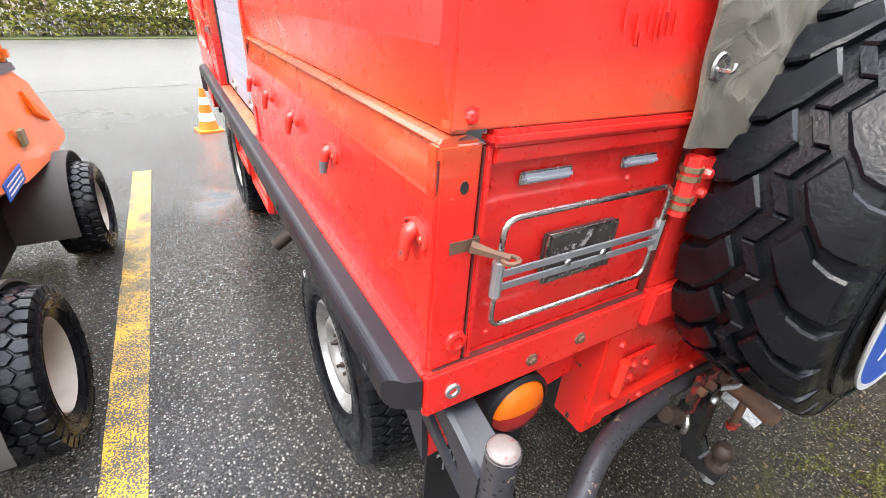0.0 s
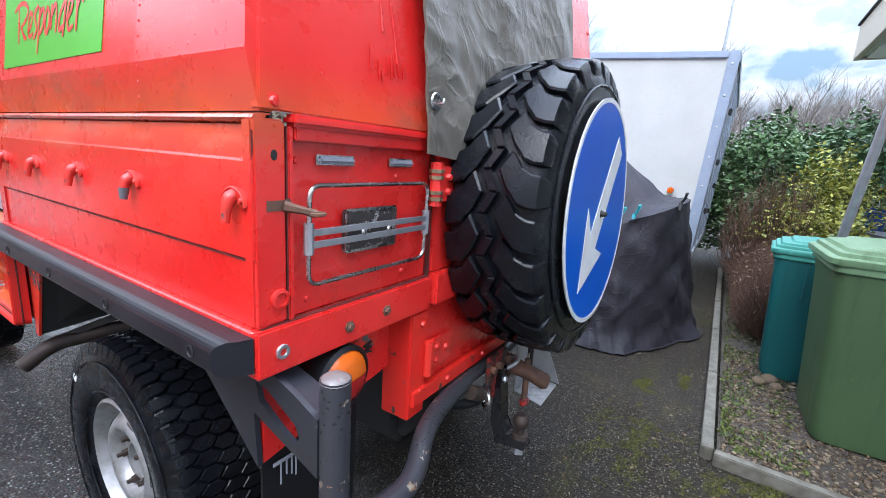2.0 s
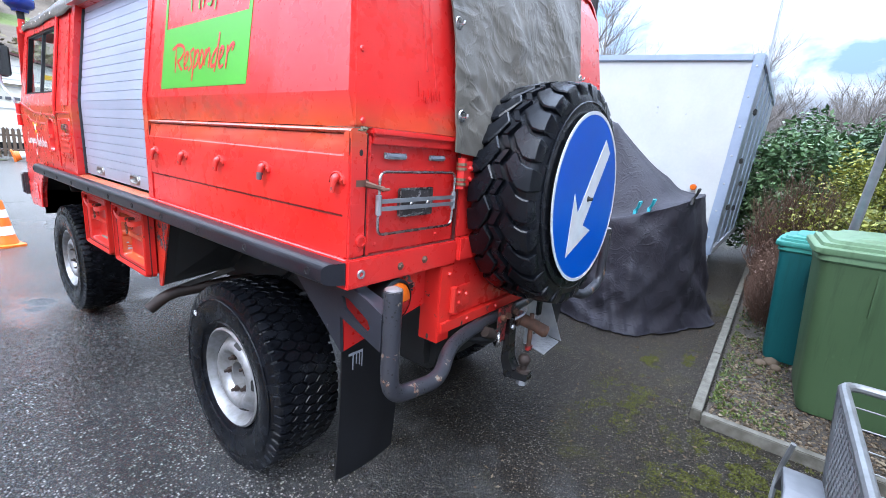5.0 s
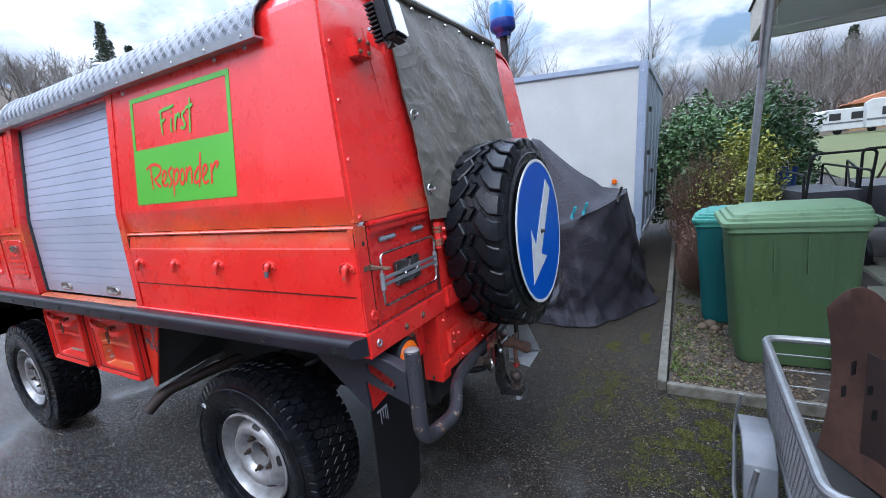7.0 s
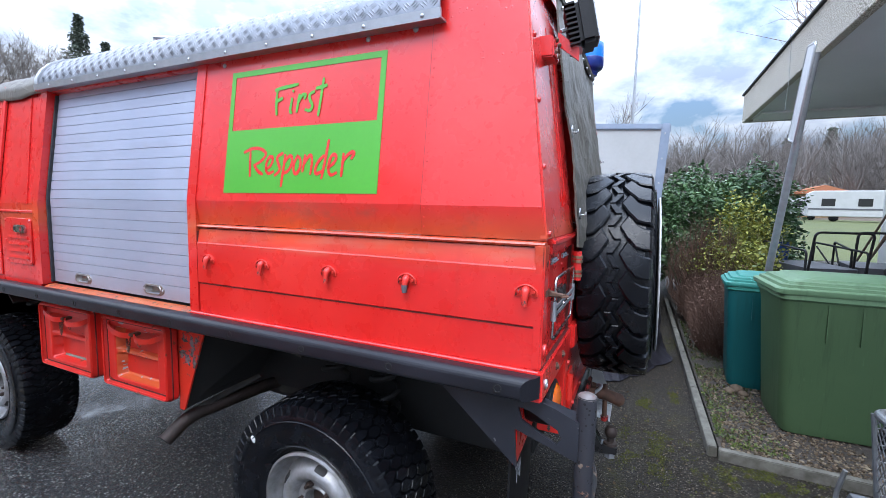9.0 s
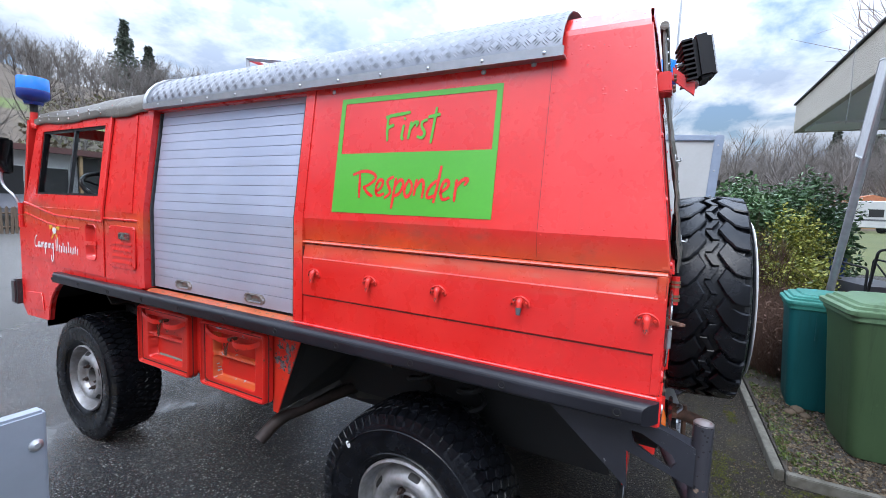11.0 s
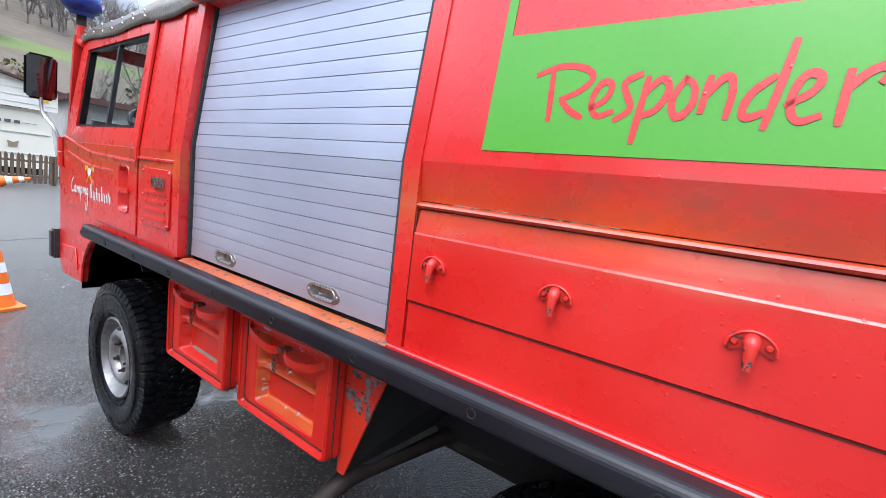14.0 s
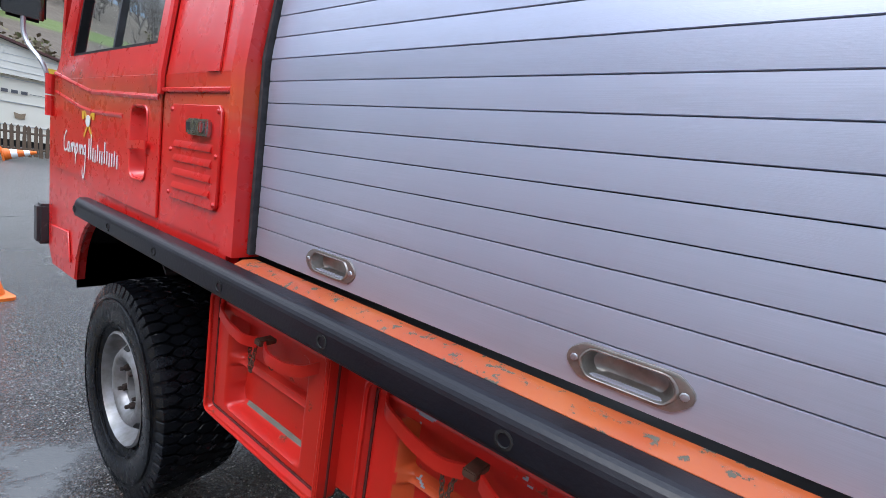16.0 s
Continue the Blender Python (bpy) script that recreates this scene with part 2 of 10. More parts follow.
GUARD = chipped("blue_grey_guard_paint", (0.014, 0.0148, 0.020), (0.023, 0.024, 0.031), (0.20, 0.19, 0.19), 26, 0.66)
GREY_PAINT = plain("dark_grey_paint", (0.085, 0.085, 0.095), (0.12, 0.12, 0.13), 8, (0.35, 0.6), bump=0.3, grain=70)
SILVER_RIM = plain("silver_wheel_paint", (0.34, 0.34, 0.352), (0.19, 0.182, 0.17), 22, (0.30, 0.55), 0.55, bump=0.5)
EXHAUST = plain("burnt_exhaust_steel", (0.045, 0.028, 0.022), (0.022, 0.016, 0.013), 20, (0.45, 0.8), 0.3, bump=0.6, grain=110)
# dark tone for seams and their dirt, and for the drop side's painted shadow line
SEAM = plain("dark_red_seam", (0.14, 0.012, 0.010), (0.05, 0.014, 0.011), 30, (0.6, 0.9), bump=0.3)
BLACK_GLOSS = plain("black_gloss_paint", (0.004, 0.004, 0.005), (0.010, 0.010, 0.011), 20, (0.15, 0.4), bump=0.3)
RUST = plain("rusty_steel", (0.16, 0.075, 0.045), (0.075, 0.045, 0.032), 25, (0.6, 0.9), 0.2, bump=0.6, grain=120)
CHROME = plain("chrome_wire", (0.62, 0.62, 0.62), (0.42, 0.40, 0.38), 40, (0.12, 0.4), 1.0, bump=0.1)
STEEL = plain("galvanised_steel", (0.50, 0.51, 0.53), (0.38, 0.39, 0.41), 18, (0.3, 0.55), 0.85, bump=0.2)
ALU = plain("bare_aluminium", (0.62, 0.63, 0.65), (0.50, 0.51, 0.53), 6, (0.28, 0.5), 0.9, bump=0.2)
CHEQUER = plain("chequer_plate_aluminium", (0.235, 0.243, 0.265), (0.165, 0.172, 0.19), 7, (0.36, 0.52), 0.7, bump=0.1)
GASKET = plain("weathered_seal", (0.016, 0.016, 0.019), (0.055, 0.054, 0.058), 70, (0.6, 0.9), bump=0.5)
BLUE_LENS = plain("blue_beacon_lens", (0.02, 0.22, 0.75), (0.025, 0.26, 0.82), 3, (0.12, 0.2), bump=0.02, Transmission_Weight=0.25)
BLUE_DARK = plain("dark_blue_beacon_base", (0.008, 0.02, 0.16), (0.01, 0.03, 0.2), 3, (0.15, 0.3), bump=0.02)
AMBER = plain("amber_lens", (0.60, 0.12, 0.008), (0.50, 0.085, 0.006), 20, (0.12, 0.25), bump=0.3, grain=300)
RED_LENS = plain("red_lens", (0.40, 0.015, 0.015), (0.3, 0.01, 0.01), 20, (0.15, 0.3), bump=0.3, grain=300)
LAMP_GLASS = plain("lamp_reflector", (0.55, 0.55, 0.55), (0.7, 0.7, 0.7), 60, (0.08, 0.25), 0.6, bump=0.3, grain=200)
SIGN_BLUE = plain("blue_sign_film", (0.0, 0.062, 0.37), (0.001, 0.078, 0.43), 5, (0.22, 0.4), bump=0.1, grain=200, Specular_IOR_Level=0.3)
SIGN_WHITE = plain("white_sign_film", (0.60, 0.60, 0.60), (0.50, 0.50, 0.50), 18, (0.25, 0.45), bump=0.15, grain=200)


def shutter_material():
    s = Shader("brushed_shutter_aluminium")
    brushed = s.noise(30, 5, vec=s.moved((1, 0.35, 60)))
    big = s.noise(1.6, 4)
    col = s.mix(s.ramp(big, (0.35, 0.0), (0.65, 1.0)), (0.40, 0.43, 0.53), (0.48, 0.51, 0.61))
    col = s.mix(s.math("MULTIPLY", s.random(), 0.25), col, (0.34, 0.37, 0.46))
    col = s.mix(s.math("MULTIPLY", s.ramp(brushed, (0.35, 0.0), (0.7, 1.0)), 0.35), col, (0.33, 0.355, 0.44))
    smear = s.ramp(s.noise(3, 6, 0.7, vec=s.moved((1, 0.5, 2))), (0.52, 0.0), (0.7, 0.35))
    col = s.mix(smear, col, (0.30, 0.30, 0.33))
    dirt = s.math("MULTIPLY", s.band(s.axis(2), 1.05, 1.17, 0.06), s.noise(4, 5))
    col = s.mix(s.math("MULTIPLY", dirt, 0.6), col, (0.34, 0.28, 0.28))
    s.bump(brushed, 0.1, 0.001)
    return s.done(col, s.math("ADD", s.math("MULTIPLY", brushed, 0.2), 0.34), 0.5)


SHUTTER = shutter_material()


def glass(name, tint=(0.93, 0.96, 0.96)):
    s = Shader(name)
    return s.done(tint, 0.02, 0.0, Transmission_Weight=1.0, IOR=1.05, Specular_IOR_Level=1.0)


GLASS = glass("window_glass")


DULL_ALU = plain("dull_grey_aluminium", (0.30, 0.33, 0.38), (0.22, 0.245, 0.28), 5, (0.4, 0.6), 0.35, bump=0.2)


def canvas(name, c1, c2, crease=0.35, worn_=0.22, rough=0.30, gloss=0.4):
    s = Shader(name)
    weave = s.cells(520)
    big, creases = s.noise(5, 7, 0.6), s.noise(18, 7, 0.65, warp=1.6)
    lines = s.math("ABSOLUTE", s.math("SUBTRACT", s.noise(7, 5, 0.55, warp=0.8), 0.5))
    col = s.mix(s.ramp(big, (0.3, 0.0), (0.7, 1.0)), c1, c2)
    worn = s.math("MAXIMUM", s.ramp(creases, (0.62, 0.0), (0.76, 1.0)), s.ramp(lines, (0.004, 1.0), (0.018, 0.0)))
    col = s.mix(s.math("MULTIPLY", worn, worn_), col, tuple(v * 2.0 for v in c2))
    s.bump(s.math("ADD", s.math("ADD", s.math("MULTIPLY", creases, 0.6), s.ramp(lines, (0.0, 0.8), (0.05, 0.0))), s.math("MULTIPLY", weave, 0.12)), crease, 0.006)
    return s.done(col, s.math("ADD", s.math("MULTIPLY", big, 0.25), rough), Specular_IOR_Level=gloss)


CANVAS = canvas("olive_grey_canvas", (0.086, 0.077, 0.063), (0.130, 0.117, 0.097), 0.28)
COVER = canvas("charcoal_cover_cloth", (0.014, 0.013, 0.018), (0.021, 0.0195, 0.027), 0.55, 0.10, 0.52, 0.32)
COVER_GREY = canvas("light_grey_cover_cloth", (0.22, 0.23, 0.26), (0.27, 0.28, 0.31))


# ---- building blocks ----
def box(bm, x0, x1, y0, y1, z0, z1, bevel=0.0, seg=2):
    vs = [bm.verts.new((x, y, z)) for z in (z0, z1) for x, y in ((x0, y0), (x1, y0), (x1, y1), (x0, y1))]
    fs = [bm.faces.new([vs[i] for i in q]) for q in ((3, 2, 1, 0), (4, 5, 6, 7), (0, 1, 5, 4), (1, 2, 6, 5), (2, 3, 7, 6), (3, 0, 4, 7))]
    if bevel:
        es = {e for f in fs for e in f.edges}
        bmesh.ops.bevel(bm, geom=list(es), offset=bevel, segments=seg, affect="EDGES", clamp_overlap=True)
    return bm


def prism(bm, pts, axis, lo, hi, bevel=0.0, seg=1):
    """A closed outline in the plane across an axis, drawn out from lo to hi."""
    def at(p, q):
        return {"x": (q, p[0], p[1]), "y": (p[0], q, p[1]), "z": (p[0], p[1], q)}[axis]
    a, b = [bm.verts.new(at(p, lo)) for p in pts], [bm.verts.new(at(p, hi)) for p in pts]
    fs = [bm.faces.new(a), bm.faces.new(b[::-1])]
    n = len(pts)
    fs += [bm.faces.new((a[(i + 1) % n], a[i], b[i], b[(i + 1) % n])) for i in range(n)]
    if bevel:
        es = {e for f in fs for e in f.edges}
        bmesh.ops.bevel(bm, geom=list(es), offset=bevel, segments=seg, affect="EDGES", clamp_overlap=True)
    return bm


def hexa(bm, quad, vec, bevel=0.0):
    """A slab on four corners, drawn out along vec."""
    vec = Vector(vec)
    a = [bm.verts.new(p) for p in quad]
    b = [bm.verts.new(Vector(p) + vec) for p in quad]
    fs = [bm.faces.new(a), bm.faces.new(b[::-1])]
    fs += [bm.faces.new((a[(i + 1) % 4], a[i], b[i], b[(i + 1) % 4])) for i in range(4)]
    if bevel:
        es = {e for f in fs for e in f.edges}
        bmesh.ops.bevel(bm, geom=list(es), offset=bevel, segments=2, affect="EDGES", clamp_overlap=True)
    return bm


def tube(bm, pts, r, sides=10, closed=False, radii=None):
    """A round bar along a line of points."""
    pts = [Vector(p) for p in pts]
    n, rings, last = len(pts), [], None
    for i, p in enumerate(pts):
        a = pts[(i - 1) % n] if closed or i else p
        b = pts[(i + 1) % n] if closed or i < n - 1 else p
        d = (b - a).normalized()
        ref = last if last is not None else (Vector((0, 0, 1)) if abs(d.z) < 0.9 else Vector((1, 0, 0)))
        u = (ref - d * ref.dot(d)).normalized()
        last = u
        v = d.cross(u)
        rr = radii[i] if radii else r
        rings.append([bm.verts.new(p + (u * math.cos(k * math.tau / sides) + v * math.sin(k * math.tau / sides)) * rr) for k in range(sides)])
    for i in range(n if closed else n - 1):
        a, b = rings[i], rings[(i + 1) % n]
        for k in range(sides):
            bm.faces.new((a[k], a[(k + 1) % sides], b[(k + 1) % sides], b[k]))
    if not closed:
        bm.faces.new(rings[0][::-1])
        bm.faces.new(rings[-1])
    return bm


def rounded(pts, r, steps=5, closed=False):
    """A line of points with its corners rounded."""
    pts = [Vector(p) for p in pts]
    n, res = len(pts), []
    for i, p in enumerate(pts):
        if not closed and i in (0, n - 1):
            res.append(p)
            continue
        a, b = pts[i - 1] - p, pts[(i + 1) % n] - p
        k = min(r, a.length * 0.49, b.length * 0.49)
        s, e = p + a.normalized() * k, p + b.normalized() * k
        for j in range(steps + 1):
            f = j / steps
            res.append(s * (1 - f) ** 2 + p * 2 * f * (1 - f) + e * f * f)
    return res


def lathe(bm, prof, m=None, n=40):
    """A profile of (radius, height) turned about z, then moved by m."""
    m = m or Matrix()
    rings = []
    for r, h in prof:
        if r < 1e-6:
            rings.append([bm.verts.new(m @ Vector((0, 0, h)))])
        else:
            rings.append([bm.verts.new(m @ Vector((r * math.cos(k * math.tau / n), r * math.sin(k * math.tau / n), h))) for k in range(n)])
    for a, b in zip(rings, rings[1:]):
        for k in range(n):
            q = [a[k % len(a)], a[(k + 1) % len(a)], b[(k + 1) % len(b)], b[k % len(b)]]
            q = list(dict.fromkeys(q))
            if len(q) > 2:
                bm.faces.new(q)
    return bm


def strip(bm, prof, y0, y1, thick, steps=1):
    """A bent sheet: a profile of (x, z) along y, with its thickness towards +x. y0 and y1: numbers or functions of z."""
    f0, f1 = (y0 if callable(y0) else (lambda z: y0)), (y1 if callable(y1) else (lambda z: y1))
    def grid(off):
        return [[bm.verts.new((x + off, f0(z) + (f1(z) - f0(z)) * k / steps, z)) for k in range(steps + 1)] for x, z in prof]
    a, b = grid(0.0), grid(thick)
    for i in range(len(prof) - 1):
        for k in range(steps):
            bm.faces.new((a[i][k], a[i][k + 1], a[i + 1][k + 1], a[i + 1][k]))
            bm.faces.new((b[i][k + 1], b[i][k], b[i + 1][k], b[i + 1][k + 1]))
    for i in range(len(prof) - 1):
        bm.faces.new((a[i + 1][0], b[i + 1][0], b[i][0], a[i][0]))
        bm.faces.new((a[i][-1], b[i][-1], b[i + 1][-1], a[i + 1][-1]))
    for k in range(steps):
        bm.faces.new((a[0][k + 1], a[0][k], b[0][k], b[0][k + 1]))
        bm.faces.new((a[-1][k], a[-1][k + 1], b[-1][k + 1], b[-1][k]))
    return bm


def mesh_of(name, bm, material, angle=35):
    bmesh.ops.recalc_face_normals(bm, faces=bm.faces)
    me = bpy.data.meshes.new(name)
    bm.to_mesh(me)
    bm.free()
    for m in material if isinstance(material, (list, tuple)) else [material]:
        me.materials.append(m)
    me.shade_smooth()
    me.set_sharp_from_angle(angle=radians(angle))
    return me


def attach(ob, parent):
    if parent is not None:
        ob.parent = parent
        m = Matrix(parent.matrix_basis)
        if parent.parent is not None:
            m = parent.parent.matrix_basis @ parent.matrix_parent_inverse @ m
        ob.matrix_parent_inverse = m.inverted()
    return ob


def part(name, bm, material, parent=None, label="", angle=35):
    """One mesh object in world coordinates under its thing."""
    ob = new(name, mesh_of(name, bm, material, angle))
    attach(ob, parent)
    return tagged(ob, label) if label else ob


def thing(name, at, label, category, group="", kind=""):
    ob = new(name)
    ob.matrix_basis = Matrix.Translation(at)
    ob.empty_display_size = 0.1
    return tagged(ob, label, category, group, kind)


def raw(name, verts, faces, material, smooth=False):
    me = bpy.data.meshes.new(name)
    me.from_pydata([tuple(v) for v in verts], [], [tuple(f) for f in faces])
    for m in material if isinstance(material, (list, tuple)) else [material]:
        me.materials.append(m)
    if smooth:
        me.shade_smooth()
    me.update()
    return new(name, me)


# ---- ground ----
def asphalt():
    s = Shader("wet_asphalt")
    x, y = s.axis(0), s.axis(1)
    stones, tint, edge = s.cells(105), s.cells(105, "Color"), s.cells(260)
    big, mid = s.noise(0.55, 5), s.noise(3.5, 6)
    pick = s.axis(0, tint)
    # stone tones, with wet glints put into the contrast of pale stones and dark gaps
    col = s.ramp(pick, (0.0, (0.012, 0.0115, 0.011)), (0.42, (0.035, 0.033, 0.030)), (0.68, (0.085, 0.079, 0.069)), (0.88, (0.20, 0.185, 0.16)), (1.0, (0.46, 0.43, 0.375)))
    col = s.mix(s.ramp(s.noise(700, 2), (0.45, 0.0), (0.80, 0.30)), col, (0.05, 0.047, 0.042))
    col = s.mix(s.ramp(stones, (0.34, 0.0), (0.62, 1.0)), col, (0.007, 0.007, 0.0075))
    col = s.mix(s.math("MULTIPLY", s.ramp(big, (0.4, 0.0), (0.65, 1.0)), 0.22), col, (0.022, 0.022, 0.024))
    # pale where the yard opens, dark soil and moss at the bed and behind the truck; the soil's dark also holds the
    # shade of truck and house
    far = s.math("MULTIPLY", s.ramp(s.math("MULTIPLY", y, 0.05), (0.22, 0.0), (0.50, 1.0)), 0.65)
    col = s.mix(far, col, s.mix(s.ramp(s.noise(34, 6, 0.75), (0.35, 0.0), (0.65, 1.0)), (0.085, 0.08, 0.073), (0.24, 0.225, 0.20)))
    soil = s.math("MULTIPLY", s.ramp(s.math("ADD", s.math("MULTIPLY", x, 0.25), s.math("MULTIPLY", mid, 0.35)), (0.20, 0.0), (0.42, 1.0)), s.ramp(s.math("MULTIPLY", y, 0.2), (0.10, 1.0), (0.5, 0.0)))
    dirt = s.mix(s.ramp(s.noise(90, 7, 0.7), (0.47, 0.0), (0.64, 1.0)), (0.0065, 0.005, 0.0035), (0.085, 0.062, 0.037))
    col = s.mix(s.math("MULTIPLY", soil, 0.55), col, (0.010, 0.0088, 0.0075))
    col = s.mix(s.math("MULTIPLY", soil, s.ramp(s.noise(14, 7, 0.7), (0.35, 0.45), (0.62, 0.95))), col, dirt)
    fleck = s.math("MULTIPLY", s.ramp(s.axis(1, tint), (0.76, 0.0), (0.78, 1.0)), s.ramp(stones, (0.30, 1.0), (0.42, 0.0)))
    col = s.mix(s.math("MULTIPLY", fleck, s.math("MULTIPLY", soil, 0.75)), col, s.mix(s.noise(60, 2), (0.16, 0.14, 0.11), (0.42, 0.39, 0.34)))
    bank = s.math("MULTIPLY", s.ramp(s.math("MULTIPLY", x, 0.2), (0.10, 0.0), (0.22, 1.0)), s.ramp(s.math("MULTIPLY", y, 0.2), (0.02, 1.0), (0.16, 0.0)))
    moss = s.math("MULTIPLY", bank, s.ramp(s.noise(2.3, 8, 0.7), (0.545, 0.0), (0.66, 1.0)))
    moss = s.math("MULTIPLY", moss, s.ramp(s.noise(38, 5), (0.40, 0.0), (0.62, 1.0)))
    col = s.mix(s.math("MULTIPLY", moss, 0.9), col, s.mix(s.noise(80, 3), (0.026, 0.030, 0.005), (0.10, 0.088, 0.014)))
    # puddles

    def spot(cx, cy, rx, ry):
        dx = s.math("DIVIDE", s.math("SUBTRACT", x, cx), rx)
        dy = s.math("DIVIDE", s.math("SUBTRACT", y, cy), ry)
        return s.math("SUBTRACT", 1.0, s.math("ADD", s.math("MULTIPLY", dx, dx), s.math("MULTIPLY", dy, dy)))

    pool = s.math("MAXIMUM", spot(0.72, 3.25, 0.46, 0.62), spot(-0.14, 3.60, 0.36, 0.85))
    ragged = s.math("ADD", pool, s.math("MULTIPLY", s.math("SUBTRACT", s.noise(2.2, 8, 0.68), 0.5), 1.5))
    water = s.ramp(ragged, (0.48, 0.0), (0.95, 1.0))
    film = s.ramp(s.noise(1.1, 6, 0.6), (0.36, 0.0), (0.58, 1.0))
    col = s.mix(s.math("MULTIPLY", water, 0.8), col, (0.012, 0.012, 0.0125))
    relief = s.math("ADD", s.math("MULTIPLY", stones, -1.0), s.math("MULTIPLY", edge, -0.3))
    relief = s.math("MULTIPLY", relief, s.math("SUBTRACT", 1.0, s.math("MULTIPLY", film, 0.40)))
    relief = s.math("ADD", relief, s.math("MULTIPLY", s.noise(40, 4, 0.5, warp=0.6), s.math("MULTIPLY", film, 0.3)))
    relief = s.math("MULTIPLY", relief, s.math("SUBTRACT", 1.0, s.math("MULTIPLY", water, 0.94)))
    col = s.mix(s.math("MULTIPLY", film, 0.30), col, (0.010, 0.010, 0.011))
    s.bump(relief, 1.0, 0.017)
    dry = s.math("ADD", s.math("MULTIPLY", film, -0.09), 0.17)
    dry = s.math("ADD", s.math("ADD", dry, s.math("MULTIPLY", soil, 0.40)), s.math("MULTIPLY", far, 0.45))
    rough = s.math("ADD", s.math("MULTIPLY", dry, s.math("SUBTRACT", 1.0, water)), 0.035)
    skin = s.math("MULTIPLY", s.ramp(stones, (0.30, 1.0), (0.52, 0.12)), s.math("SUBTRACT", 1.0, s.math("MULTIPLY", soil, 0.97)))
    return s.done(col, rough, Coat_Weight=s.math("MULTIPLY", skin, s.math("SUBTRACT", 0.9, s.math("MULTIPLY", water, 0.85))), Coat_Roughness=0.24, Specular_IOR_Level=s.math("SUBTRACT", s.math("SUBTRACT", 0.95, s.math("MULTIPLY", soil, 0.80)), s.math("MULTIPLY", far, 0.5), True))


ASPHALT = asphalt()
bm = bmesh.new()
bm.faces.new([bm.verts.new(p) for p in ((-700, -700, 0), (700, -700, 0), (700, 700, 0), (-700, 700, 0))])
tagged(part("ground", bm, ASPHALT), "wet dark asphalt yard with puddles and moss", "ground", kind="structure")

# yellow parking line, worn through
def line_paint():
    s = Shader("worn_yellow_road_paint")
    gone = s.ramp(s.math("ADD", s.math("MULTIPLY", s.cells(125), 0.55), s.math("MULTIPLY", s.noise(5, 6, 0.65), 0.75)), (0.56, 0.0), (0.68, 1.0))
    col = s.mix(s.noise(9, 5), (0.66, 0.38, 0.02), (0.52, 0.29, 0.02))
    col = s.mix(gone, col, (0.05, 0.048, 0.045))
    s.bump(s.math("MULTIPLY", s.cells(125), -1.0), 0.6, 0.003)
    return s.done(col, 0.42)


bm = bmesh.new()
n = 40
a = [bm.verts.new((-0.735 + 0.006 * noise.noise((i * 0.9, 0, 0)), -0.6 + i * 0.1257, 0.004)) for i in range(n + 1)]
b = [bm.verts.new((-0.588 + 0.006 * noise.noise((i * 0.9, 5, 0)), -0.6 + i * 0.1257, 0.004)) for i in range(n + 1)]
for i in range(n):
    bm.faces.new((a[i], b[i], b[i + 1], a[i + 1]))
tagged(part("road_marking", bm, line_paint()), "worn yellow parking line on the asphalt", "road marking", kind="structure")
crack = [(-3.0 + 0.25 * i, 8.6 + 0.06 * math.sin(i * 1.7) + 0.05 * i) for i in range(40)]
bm = bmesh.new()
for (x0, y0), (x1, y1) in zip(crack, crack[1:]):
    hexa(bm, [(x0, y0, 0.001), (x1, y1, 0.001), (x1, y1 + 0.02, 0.001), (x0, y0 + 0.02, 0.001)], (0, 0, 0.002))
tagged(part("asphalt_joint", bm, BLACK), "dark tar joint across the asphalt", "joint", kind="structure")

# ---- planting bed with concrete edging ----
CONCRETE = plain("mossy_concrete", (0.050, 0.045, 0.032), (0.15, 0.14, 0.117), 14, (0.7, 0.95), bump=0.7, grain=80, depth=0.004)
SOIL = plain("bed_soil", (0.020, 0.016, 0.012), (0.045, 0.035, 0.025), 20, (0.8, 1.0), bump=0.9, grain=50, depth=0.015)
bm = bmesh.new()
bm.faces.new([bm.verts.new(p) for p in ((1.97, -0.72, 0.045), (1.97, -1.85, 0.045), (9.5, -3.2, 0.045), (9.5, -0.66, 0.045))])
bed = tagged(part("planting_bed", bm, SOIL), "brown soil bed with gravel", "planting bed", kind="structure")
kerb = tagged(new("kerb"), "narrow weathered concrete edging round the bed", "kerb", kind="structure")
rng = np.random.default_rng(7)
def kerb_stone(p, q, wide=0.052):
    p, q = Vector(p), Vector(q)
    d = (q - p).normalized()
    nn = Vector((-d.y, d.x, 0)) * wide / 2
    g = d * 0.003
    return part("kerb_stone", hexa(bmesh.new(), [p + g - nn, q - g - nn, q - g + nn, p + g + nn], (0, 0, 0.100), 0.005), CONCRETE, kerb)


xs = [1.952, 2.95, 3.95, 4.95, 5.95, 6.95]
for a, b in zip(xs, xs[1:]):
    kerb_stone((a, -0.680 + 0.012 * (a - 1.95), -0.036), (b, -0.680 + 0.012 * (b - 1.95), -0.036))
for a, b in ((-0.708, -1.70), (-1.70, -2.70), (-2.70, -3.70)):
    kerb_stone((1.945, a, -0.036), (1.925, b, -0.036))

